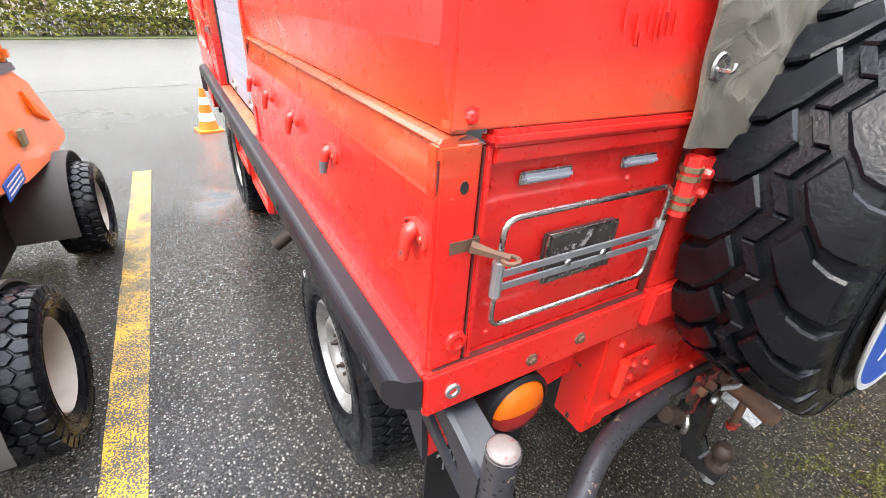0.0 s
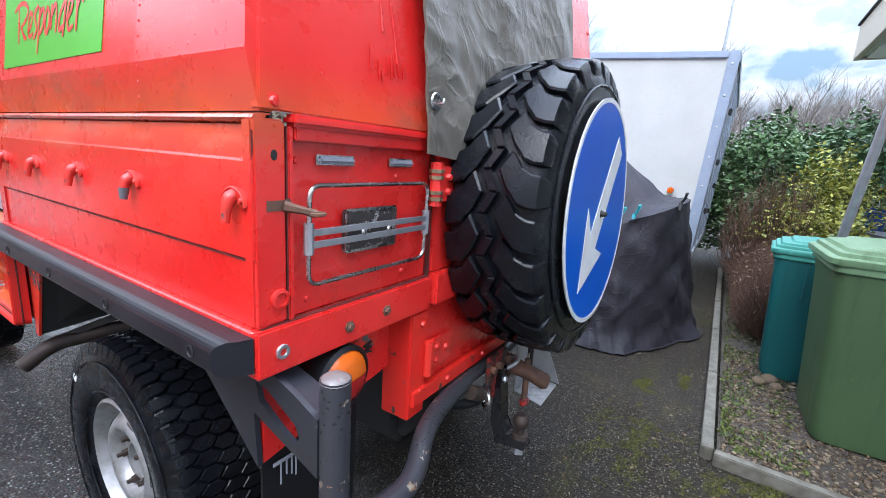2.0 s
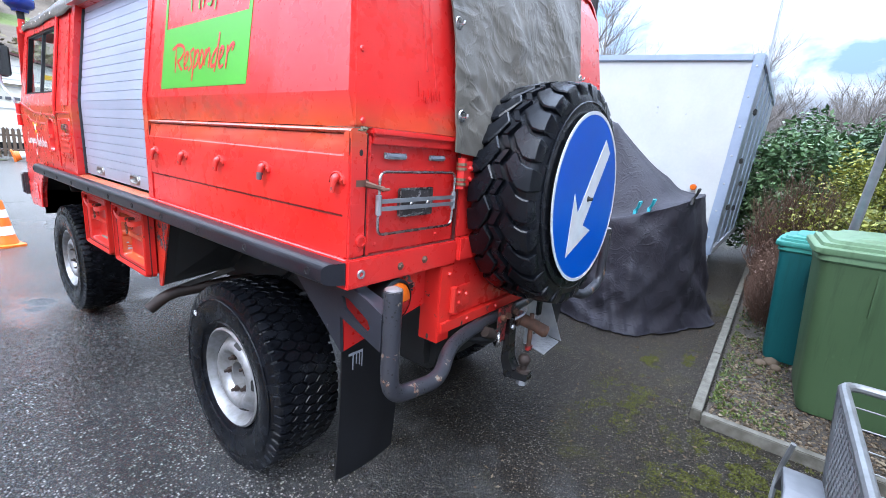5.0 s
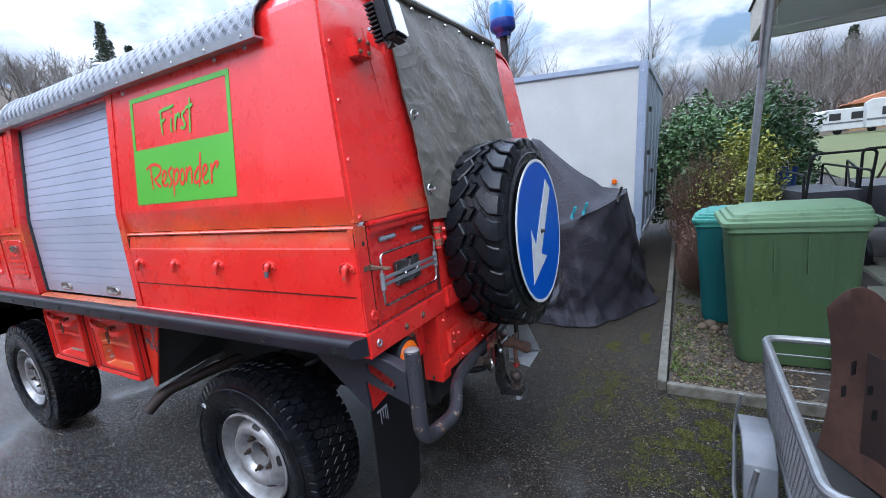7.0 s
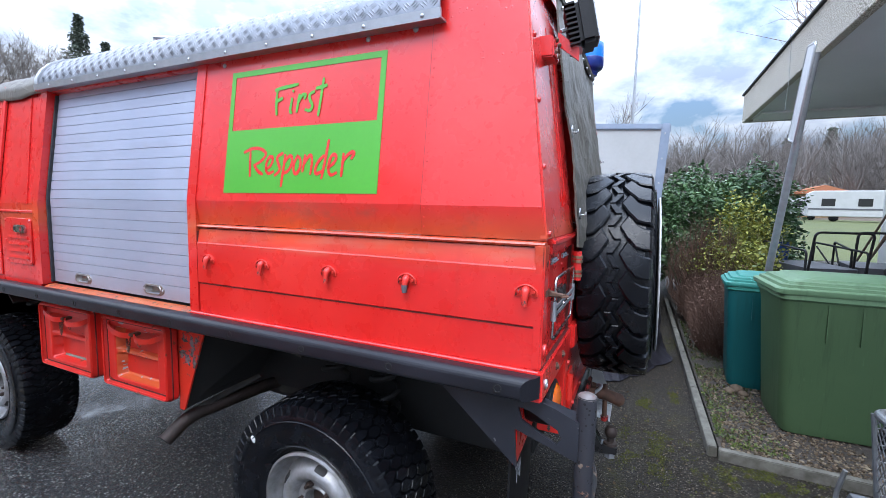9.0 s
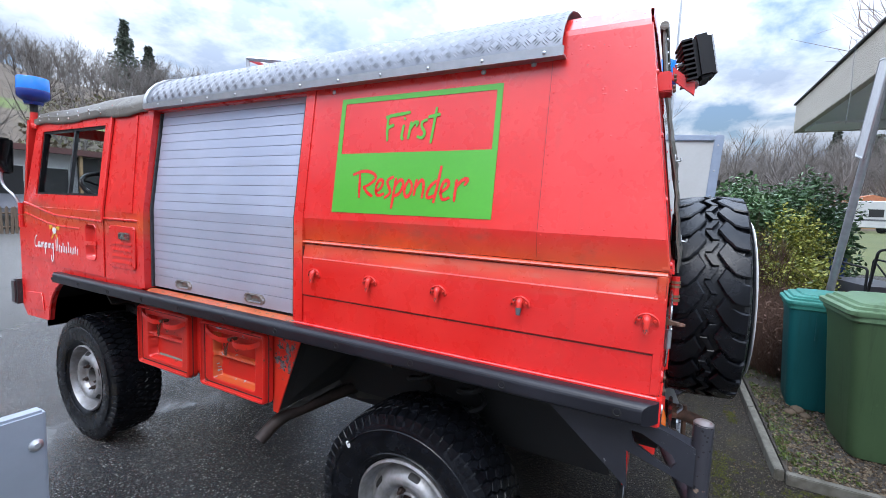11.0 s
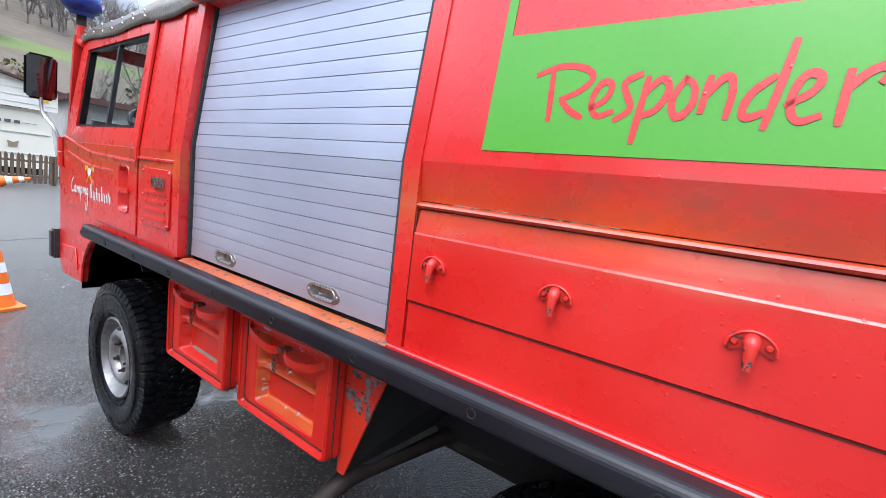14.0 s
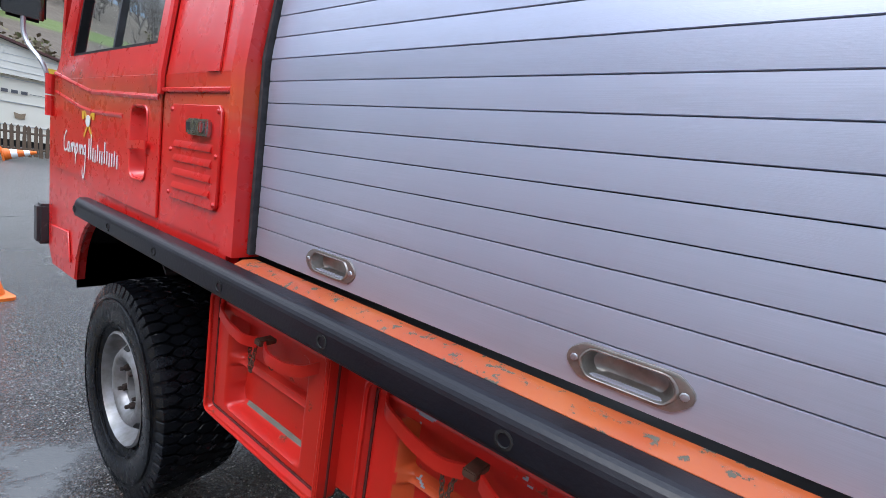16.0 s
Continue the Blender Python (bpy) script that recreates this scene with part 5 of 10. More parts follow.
# lower rear quarters: corner post, recessed panel, beam
def rear_quarter(flip):
    def X(a, b):
        return (WIDE - b, WIDE - a) if flip else (a, b)
    part("corner_post", box(bmesh.new(), *X(-0.0058, 0.052), -0.003, 0.024, 1.092, 1.4085, 0.005, 3), RED, TRUCK, angle=40)
    quarter = rear_slab("rear_quarter_panel", *X(0.066, 0.446), 1.092, 1.38, RED_FLAT, -0.012, 0.02, "red recessed rear quarter panel")
    rear_slab("panel_lip", *X(0.056, 0.066), 1.092, 1.400, RED_FLAT, 0.002, 0.03)
    rear_slab("panel_lip", *X(0.066, 0.446), 1.380, 1.400, RED_FLAT, 0.006, 0.03)
    rear_slab("panel_ledge", *X(0.056, 0.446), 1.400, 1.419, RED_FLAT, 0.014, 0.03, bevel=0.006)
    rear_slab("rear_beam", *X(-0.010, 0.452), 1.010, 1.090, RED_FLAT, 0.010, 0.05, bevel=0.004)
    return quarter


quarter = rear_quarter(False)
rear_quarter(True)
for x0, x1, z0, z1, d in ((0.0528, 0.0552, 1.094, 1.40, 0.0005), (0.003, 0.446, 1.0900, 1.0918, 0.0035), (0.4490, 0.4530, 1.02, 1.40, -0.002)):
    rear_slab("seam_dirt", x0, x1, z0, z1, SEAM, d, 0.01, bevel=0)
rear_beam_bolts = [(0.035, 1.047), (0.183, 1.045), (0.289, 1.049)]
for i, (x, z) in enumerate(rear_beam_bolts):
    prof = [(0, 0.008), (0.006, 0.008), (0.008, 0.004), (0.012, 0.003), (0.012, 0)] if i else [(0.006, 0.001), (0.007, 0.004), (0.012, 0.004), (0.013, 0)]
    part("beam_bolt", lathe(bmesh.new(), prof, pose(x, -0.010, z, 90, 0, 0), 6 if i else 14), RUST if i else STEEL, TRUCK)
bm = lathe(bmesh.new(), [(0.0, 0.002), (0.011, 0.002), (0.011, 0.006), (0.016, 0.005), (0.017, 0)], pose(0.036, -0.0028, 1.134, 90, 0, 0), 16)
part("eyelet", bm, RED_FLAT, TRUCK)
part("round_hole", lathe(bmesh.new(), [(0, 0.0012), (0.0068, 0.0012), (0.0072, 0)], pose(0.030, -0.0026, 1.357, 90, 0, 0) @ Matrix.Diagonal((0.8, 1.15, 1, 1)), 16), BLACK, TRUCK)
# rusty hook plate on the corner
bm = hexa(bmesh.new(), [(0.014, -0.004, 1.272), (0.06, -0.004, 1.272), (0.06, -0.004, 1.292), (0.014, -0.004, 1.292)], (0, 0.005, 0), 0.002)
tube(bm, [(0.044, -0.006, 1.281), (0.066, -0.024, 1.275), (0.082, -0.034, 1.270)], 0.006, 6, radii=[0.009, 0.006, 0.007])
tube(bm, [(0.082 + 0.011 * math.cos(k * math.tau / 10), -0.038 + 0.010 * math.sin(k * math.tau / 10), 1.270) for k in range(10)], 0.0035, 6, True)
part("corner_hook", bm, RUST, TRUCK, "rusty hook plate with ring")
# number plate holder with spring straps in a wire frame
XC0, XC1, ZC0, ZC1 = 0.086, 0.408, 1.146, 1.312
rack = part("wire_frame", tube(bmesh.new(), rounded([(XC0, -0.010, ZC0), (XC1, -0.010, ZC0), (XC1, -0.014, ZC1), (XC0, -0.014, ZC1)], 0.022, 4, True), 0.0042, 8, True), CHROME, quarter, "chrome wire frame over the plate holder")
bm = box(bmesh.new(), 0.176, 0.316, -0.001, 0.010, 1.188, 1.266, 0.003)
box(bm, 0.181, 0.186, -0.008, 0.0, 1.190, 1.264)
box(bm, 0.306, 0.311, -0.008, 0.0, 1.190, 1.264)
part("holder_plate", bm, chipped("blackened_clamp_steel", (0.03, 0.026, 0.025), (0.055, 0.045, 0.042), (0.40, 0.38, 0.37), 45, 0.56), quarter, "blackened clamp plate with worn bright edges")
for z in (1.189, 1.265):
    part("plate_edge", box(bmesh.new(), 0.177, 0.315, -0.0035, -0.0012, z - 0.003, z + 0.003, 0.0008), CHROME, quarter)
for x in (0.1775, 0.3145):
    part("plate_edge", box(bmesh.new(), x - 0.003, x + 0.003, -0.0040, -0.0012, 1.190, 1.264, 0.0008), CHROME, quarter)
for z in (1.236, 1.216):
    part("strap", box(bmesh.new(), XC0 - 0.002, XC1 + 0.002, -0.0185, -0.0155, z - 0.006, z + 0.006, 0.001), STEEL, quarter)
for x in (XC0, XC1):
    part("strap_sleeve", tube(bmesh.new(), [(x, -0.012, 1.200), (x, -0.012, 1.252)], 0.0085, 8), STEEL, quarter)
for x in (0.206, 0.277):
    part("strap_screw", lathe(bmesh.new(), [(0, 0.004), (0.005, 0.003), (0.006, 0)], pose(x, -0.0185, 1.226, 90, 0, 0), 6), CHROME, quarter)
# small lamps above it
for x0, x1 in ((0.118, 0.202), (0.302, 0.374)):
    part("plate_lamp", box(bmesh.new(), x0, x1, -0.002, 0.010, 1.346, 1.359, 0.005), COVER_GREY, quarter, "narrow white lamp strip")
    part("lamp_rim", box(bmesh.new(), x0 - 0.002, x1 + 0.002, 0.005, 0.010, 1.344, 1.361, 0.002), CHROME, quarter)
for x, z in ((0.078, 1.35), (0.33, 1.325), (0.10, 1.115), (0.36, 1.118), (0.068, 1.098)):
    part("rivet", lathe(bmesh.new(), [(0, 0.004), (0.004, 0.003), (0.006, 0)], pose(x, 0.012, z, 90, 0, 0), 8), RED_FLAT, quarter)

# tail door behind the spare wheel, lower flap, hinges
door = rear_slab("tail_door", 0.456, 1.304, 1.100, 1.418, RED_FLAT, 0.004, 0.03, "red tail door behind the spare wheel")
rear_slab("door_channel", 0.456, 0.60, 1.018, 1.098, RED_FLAT, 0.022, 0.05, bevel=0.005)
rear_slab("door_channel", 0.601, 1.304, 1.018, 1.098, RED_FLAT, 0.006, 0.03)
lower_door = rear_slab("lower_tail_flap", 0.462, 1.298, 0.807, 1.016, RED_FLAT, -0.006, 0.02, "red lower tail flap with worn edge")
rear_slab("flap_edge_beam", 0.40, 1.36, 0.766, 0.805, RED_EDGE, 0.012, 0.04)
for flip in (False, True):
    def X(a, b):
        return (WIDE - b, WIDE - a) if flip else (a, b)
    rear_slab("hinge_column", *X(0.388, 0.456), 0.733, 1.008, RED_EDGE, 0.004, 0.085, bevel=0.004)
    bm = prism(bmesh.new(), [(0.044, 1.008), (0.044, 0.800), (0.105, 0.812), (0.386, 0.862), (0.386, 1.008)], "y", 0.062, 0.072)
    part("lamp_panel", mirrored(bm) if flip else bm, RED_FLAT, TRUCK, "red lamp panel")
hinge = rear_slab("hinge_leaf", 0.470, 0.566, 0.838, 0.920, RED_FLAT, 0.006, 0.008)
part("hinge_knuckle", tube(bmesh.new(), [(0.452, -0.012, 0.835), (0.452, -0.012, 0.925)], 0.012, 10), RED_BOX, hinge)
for x, z in ((0.497, 0.895), (0.54, 0.882), (0.497, 0.858), (0.43, 0.80), (0.43, 0.975), (0.55, 0.786), (0.75, 0.786)):
    part("hinge_bolt", lathe(bmesh.new(), [(0, 0.008), (0.006, 0.007), (0.009, 0.0)], pose(x, -0.006 if z > 0.79 else -0.012, z, 90, 0, 0), 6), RED_EDGE, hinge)
hinge2 = rear_slab("hinge_leaf", 0.440, 0.56, 1.268, 1.350, RED_FLAT, 0.022, 0.010, bevel=0.003)
part("hinge_knuckle", tube(bmesh.new(), [(0.428, -0.022, 1.262), (0.428, -0.022, 1.358)], 0.014, 10), RED_FLAT, hinge2)
for z in (1.278, 1.292, 1.325, 1.339):
    part("hinge_washer", tube(bmesh.new(), [(0.428, -0.022, z - 0.004), (0.428, -0.022, z + 0.004)], 0.0175, 10), plain("brass_washer", (0.35, 0.27, 0.16), (0.2, 0.15, 0.1), 60, (0.3, 0.5), 0.8) if z == 1.278 else bpy.data.materials["brass_washer"], hinge2)
for x, z in ((0.475, 1.325), (0.475, 1.292), (0.51, 1.335), (0.51, 1.285)):
    part("hinge_bolt", lathe(bmesh.new(), [(0, 0.010), (0.007, 0.009), (0.010, 0.0)], pose(x, -0.022, z, 90, 0, 0), 6), RED_FLAT, hinge2)

# canvas blind in the rear window
def cloth(bm, at, nu, nv, thick):
    """A sheet over a grid of points at(u, v), with a back a little behind."""
    a = [[bm.verts.new(at(i / nu, j / nv, 0.0)) for j in range(nv + 1)] for i in range(nu + 1)]
    b = [[bm.verts.new(at(i / nu, j / nv, thick)) for j in range(nv + 1)] for i in range(nu + 1)]
    for i in range(nu):
        for j in range(nv):
            bm.faces.new((a[i][j], a[i + 1][j], a[i + 1][j + 1], a[i][j + 1]))
            bm.faces.new((b[i][j + 1], b[i + 1][j + 1], b[i + 1][j], b[i][j]))
    for i in range(nu):
        bm.faces.new((a[i + 1][0], a[i][0], b[i][0], b[i + 1][0]))
        bm.faces.new((a[i][nv], a[i + 1][nv], b[i + 1][nv], b[i][nv]))
    for j in range(nv):
        bm.faces.new((a[0][j], a[0][j + 1], b[0][j + 1], b[0][j]))
        bm.faces.new((a[nu][j + 1], a[nu][j], b[nu][j], b[nu][j + 1]))
    return bm


def blind(u, v, back):
    x = 0.385 + u * 0.99 + (1 - v) * 0.012 * math.sin(9 * u)
    z = 1.375 + v * 0.80 - 0.02 * (1 - v) * math.sin(u * 5)
    calm = min(1.0, 4 * u, 4 * (1 - u))
    n = noise.noise((x * 4.0, z * 3.0, 3)) * 0.014 * calm + noise.noise((x * 11, z * 9, 7)) * 0.008 * (1.2 - v) * (0.4 + 0.6 * calm) + (0.4 - abs(noise.noise((x * 16 + z * 7, z * 13, 1)))) * 0.008 * (1.2 - v)
    sag = 0.010 * math.sin(math.pi * u) * math.sin(math.pi * min(1, v * 1.1)) + 0.008 * abs(math.sin((u * 1.3 + v * 0.9) * 5)) ** 6
    return (x, tail(z) - 0.026 - n - sag + back, z)


blind_ob = part("canvas_blind", cloth(bmesh.new(), blind, 130, 110, 0.006), CANVAS, TRUCK, "grey weathered canvas blind with eyelets", 60)
for x in (0.405, 1.355):
    for z in (1.482, 1.745):
        y = tail(z) - 0.034
        bm = lathe(bmesh.new(), [(0.007, 0.003), (0.009, 0.004), (0.017, 0.003), (0.019, 0.0)], pose(x, y, z, 90, 0, 0), 18)
        tube(bm, rounded([(x, y, z - 0.004), (x + 0.002, y - 0.018, z - 0.004), (x + 0.004, y - 0.018, z + 0.006)], 0.006), 0.0032, 6)
        part("eyelet", bm, CHROME, blind_ob, "chrome turn-button eyelet")
for i in range(8):
    part("snap_stud", lathe(bmesh.new(), [(0, 0.006), (0.006, 0.004), (0.008, 0)], pose(0.43 + i * 0.13, tail(2.14) - 0.036, 2.14, 90, 0, 0), 8), CHROME, blind_ob)
bm = tube(bmesh.new(), [(0.38, tail(2.16) - 0.03, 2.170), (1.37, tail(2.16) - 0.03, 2.170)], 0.014, 8)
part("blind_roll", bm, CANVAS, blind_ob)

# work lamp on its bracket at the rear corner
bm = hexa(bmesh.new(), [(0.160, 0.030, 1.905), (0.235, 0.030, 1.905), (0.235, 0.036, 1.962), (0.160, 0.036, 1.962)], (0, 0.04, 0), 0.004)
hexa(bm, [(0.225, -0.025, 1.905), (0.237, -0.025, 1.905), (0.237, 0.035, 1.955), (0.225, 0.035, 1.955)], (0, 0, 0.035))
lamp_bracket = part("lamp_bracket", bm, RED_FLAT, TRUCK, "red lamp bracket with bolts")
for x, z in ((0.175, 1.92), (0.215, 1.92), (0.175, 1.95), (0.215, 1.95)):
    part("bracket_bolt", lathe(bmesh.new(), [(0, 0.008), (0.005, 0.007), (0.007, 0.0)], pose(x, 0.030, z, 90, 0, 0), 6), RUST, lamp_bracket)
LM = pose(0.262, -0.028, 2.010, 78, 0, 10)
bm = bmesh.new()
box(bm, -0.052, 0.052, -0.062, 0.062, -0.018, 0.030, 0.010)
bm.transform(LM)
lamp = part("work_lamp", bm, RUBBER, TRUCK, "black square work lamp with cooling fins")
for i in range(9):
    bm = box(bmesh.new(), -0.050, 0.050, -0.058 + i * 0.0135, -0.053 + i * 0.0135, -0.046, -0.0182)
    bm.transform(LM)
    part("cooling_fin", bm, RUBBER, lamp)
bm = box(bmesh.new(), -0.044, 0.044, -0.054, 0.054, 0.0302, 0.034, 0.003)
bm.transform(LM)
part("lens", bm, LAMP_GLASS, lamp)
bm = tube(bmesh.new(), [(0.232, -0.018, 1.935), (0.262, -0.02, 1.965)], 0.016, 8)
tube(bm, rounded([(0.225, 0.028, 1.99), (0.24, 0.005, 2.00), (0.255, 0.01, 2.03)], 0.01), 0.006, 6)
part("lamp_knuckle", bm, STEEL, lamp)
tl = part("tail_lamp", lathe(bmesh.new(), [(0.0, 0.0), (0.062, 0.0), (0.066, 0.012), (0.066, 0.070), (0.058, 0.076), (0.056, 0.070)], pose(0.175, 0.062, 0.940, 90, 0, 0), 32), RUBBER, TRUCK, "round amber and red tail lamp in black rubber")
for flip in (False,):
    top = [(0.056 * math.cos(a), 0.056 * math.sin(a)) for a in [math.pi * k / 14 for k in range(15)]]
    for k, (mat_, sgn) in enumerate(((AMBER, 1), (RED_LENS, -1))):
        bm = bmesh.new()
        rings = []
        for f, h in ((1.0, 0.0), (0.85, 0.010), (0.5, 0.016), (0.0, 0.018)):
            rings.append([bm.verts.new((0.175 + px * f, -0.010 - h, 0.940 + sgn * (py * f) + sgn * 0.0005)) for px, py in top])
        for a, b in zip(rings, rings[1:]):
            for j in range(14):
                bm.faces.new((a[j], a[j + 1], b[j + 1], b[j]))
        bmesh.ops.remove_doubles(bm, verts=bm.verts, dist=1e-5)
        part("lens", bm, mat_, tl, "amber lens" if k == 0 else "red lens")
bm = tube(bmesh.new(), [(0.30 + 0.012 * math.cos(k), 0.05 + 0.0, 0.93 + 0.004 * k / 2) for k in [i * 0.6 for i in range(22)]], 0.003, 5)
part("cable_coil", bm, BLACK, TRUCK)
part("round_reflector", lathe(bmesh.new(), [(0, 0.012), (0.03, 0.010), (0.036, 0.004), (0.036, 0.0)], pose(0.305, 0.062, 0.965, 90, 0, 0), 20), RED_CHIPPED, TRUCK)

# beacons
def beacon(x, y, z, r, h, stand):
    b = part("beacon", lathe(bmesh.new(), [(0, 0.0), (r * 0.55, 0.0), (r * 0.62, 0.02), (r * 0.9, 0.035), (r, 0.05), (r, 0.05 + h * 0.32), (r * 0.99, 0.05 + h * 0.34)], pose(x, y, z), 28), BLUE_DARK, TRUCK, "blue flashing beacon")
    part("dome", lathe(bmesh.new(), [(r * 0.985, 0.05 + h * 0.34), (r * 0.97, 0.05 + h * 0.95), (r * 0.93, 0.05 + h), (0, 0.055 + h)], pose(x, y, z), 28), BLUE_LENS, b, "bright blue dome")
    part("stand", tube(bmesh.new(), [(x, y, z - stand), (x, y, z + 0.004)], 0.022, 10), BLACK, b)
    return b


beacon(0.058, 3.72, 2.120, 0.085, 0.12, 0.045)
part("beacon_socket", tube(bmesh.new(), rounded([(0.065, 3.68, 1.98), (0.055, 3.73, 1.99), (0.058, 3.72, 2.078)], 0.02), 0.02, 10), RED_FLAT, TRUCK)
beacon(1.68, 0.125, 2.275, 0.075, 0.13, 0.20)

# ---- spare wheel and road wheels ----
def tyre_mesh(R, W, rim_r, style, n):
    """A tyre about the z axis, width W, its outer side at +z. Lugs stand on the carcass."""
    H = 0.021 if style == "lug" else 0.016
    hw = W / 2
    bm = bmesh.new()
    base = R - H
    prof = [(rim_r, hw * 0.72), (rim_r + 0.012, hw * 0.86), (rim_r + 0.05, hw * 1.06), (rim_r + (base - rim_r) * 0.60, hw * 1.10), (base - 0.035, hw * 1.03), (base - 0.012, hw * 0.95), (base, hw * 0.82), (base + 0.003, hw * 0.4), (base + 0.004, 0)]
    prof = prof + [(r, -h) for r, h in prof[-2::-1]]
    lathe(bm, prof, None, 72)
    verts, faces = [], []

    def skin_r(v, top):
        a = abs(v)
        if a <= 0.92:
            return (R if top else base - 0.006) - 0.010 * a * a
        f = (a - 0.92) / 0.35
        return (R - 0.0085 if top else base - 0.012) - 0.055 * f * f - 0.010 * f

    def skin_z(v, top):
        a = abs(v)
        z = hw * min(a, 0.96) + max(0, a - 0.96) * hw * 0.32
        return math.copysign(z - (0.0 if top else 0.006 if a > 0.95 else 0), v)

    def lug(grid):
        """A block with chamfered edges: top face, chamfer ring, walls."""
        nu, nv = len(grid), len(grid[0])
        idx = {}
        mid_u = [(grid[0][j][0] + grid[-1][j][0]) / 2 for j in range(nv)]
        mid_v = [(grid[i][0][1] + grid[i][-1][1]) / 2 for i in range(nu)]
        rim_ = [(i, j) for i in range(nu) for j in range(nv) if i in (0, nu - 1) or j in (0, nv - 1)]
        for i in range(nu):
            for j in range(nv):
                u, v = grid[i][j]
                u, v = u + (mid_u[j] - u) * 0.13, v + (mid_v[i] - v) * 0.07
                rr = skin_r(v, 1)
                idx[i, j, 2] = len(verts)
                verts.append((rr * math.cos(u), rr * math.sin(u), skin_z(v, 1)))
        for lay, drop in ((1, 0.0035), (0, 0.0)):
            for i, j in rim_:
                u, v = grid[i][j]
                rr = skin_r(v, lay) - drop
                idx[i, j, lay] = len(verts)
                verts.append((rr * math.cos(u), rr * math.sin(u), skin_z(v, lay) * (0.99 if lay else 1.0)))
        for i in range(nu - 1):
            for j in range(nv - 1):
                faces.append((idx[i, j, 2], idx[i + 1, j, 2], idx[i + 1, j + 1, 2], idx[i, j + 1, 2]))
        for a, b in ((2, 1), (1, 0)):
            for i in range(nu - 1):
                for j in (0, nv - 1):
                    faces.append((idx[i, j, a], idx[i + 1, j, a], idx[i + 1, j, b], idx[i, j, b]))
            for j in range(nv - 1):
                for i in (0, nu - 1):
                    faces.append((idx[i, j, a], idx[i, j + 1, a], idx[i, j + 1, b], idx[i, j, b]))

    P = math.tau / n
    for k in range(n):
        u0 = k * P
        if style == "lug":
            zig = [0.10, -0.10]
            # centre rib in two slanted halves
            for h in (0, 1):
                a, b = u0 + h * P / 2, u0 + (h + 1) * P / 2 - P * 0.02
                za, zb = (zig[0], zig[1]) if h == 0 else (zig[1], zig[0])
                lug([[(a, za - 0.085), (a, za + 0.085)], [(b, zb - 0.085), (b, zb + 0.085)]])
            for sgn, ph in ((1, 0.0), (-1, 0.5)):
                s = u0 + ph * P
                long = 1.27 if k % 2 else 1.16
                g = []
                for e in (0.0, 0.5, 1.0):
                    # inner edge follows the zigzag, the outer part narrows to a fin
                    zz = 0.10 * (4 * abs(e - 0.5) - 1)
                    col = []
                    for v, w0, w1, sh in ((0.24, 0.03, 0.935, 0.0), (0.42, 0.04, 0.92, 0.16), (0.58, 0.05, 0.89, 0.36), (0.78, 0.07, 0.86, 0.46), (0.95, 0.08, 0.84, 0.48), (1.08, 0.10, 0.82, 0.48), (long, 0.14, 0.76, 0.48)):
                        col.append((s + P * (w0 + (w1 - w0) * e + sh), sgn * (v + (zz if v == 0.24 else zz * 0.4 if v == 0.42 else 0))))
                    g.append(col)
                lug(g)
        else:
            # rows of six-sided blocks; the long grooves run in a zigzag between them
            edges_ = (-1.18, -0.60, -0.20, 0.20, 0.60, 1.18)
            d = 0.075
            for ri, (va, vb) in enumerate(zip(edges_, edges_[1:])):
                s = u0 + (ri % 2) * P / 2
                g = []
                for e in (0.0, 0.25, 0.5, 0.75, 1.0):
                    w = d * (4 * abs(e - 0.5) - 1)
                    lo = va + 0.018 + w if ri else va - (0.10 if k % 2 else 0.0)
                    hi = vb - 0.018 - w if ri < 4 else vb + (0.10 if k % 2 else 0.0)
                    col = [lo, (lo + hi) / 2, hi]
                    if ri == 0:
                        col = [lo, -0.98, -0.80, hi]
                    if ri == 4:
                        col = [lo, 0.80, 0.98, hi]
                    pinch = 0.10 if ri in (0, 4) else 0.045
                    g.append([(s + P * (pinch + (1 - 2 * pinch) * e), v) for v in col])
                lug(g)
    tread = bmesh.new()
    nv = [tread.verts.new(v) for v in verts]
    for f in faces:
        tread.faces.new([nv[i] for i in f])
    # ring lines and small bars on the side wall
    for rr in (rim_r + 0.035, rim_r + (base - rim_r) * 0.72):
        for sg in (1, -1):
            hh = hw * (1.03 if rr < rim_r + 0.05 else 1.085)
            tube(tread, [(rr * math.cos(k * math.tau / 48), rr * math.sin(k * math.tau / 48), sg * hh) for k in range(48)], 0.0025, 4, True)
    return bm, tread


def rim_mesh(r, hw):
    """A steel disc wheel about z, outer side at +z."""
    shape = ((0.87, 0.50), (0.84, 0.49), (0.805, 0.56), (0.71, 0.76), (0.65, 0.845), (0.58, 0.87), (0.51, 0.83), (0.45, 0.69), (0.42, 0.62), (0.31, 0.60), (0.29, 0.65), (0.265, 0.64), (0.26, 0.32), (0.0, 0.30))
    prof = [(r + 0.004, hw * 0.80), (r + 0.006, hw * 0.92), (r - 0.003, hw * 0.96), (r - 0.010, hw * 0.88), (r - 0.014, hw * 0.70), (r - 0.019, hw * 0.58)] + [(r * a, hw * b) for a, b in shape]
    return lathe(bmesh.new(), prof, None, 56)


def tyre_pair(name, *shape):
    carcass, tread = tyre_mesh(*shape)
    return mesh_of(name, carcass, TYRE, 30), mesh_of(name + "_tread", tread, TYRE, 20)


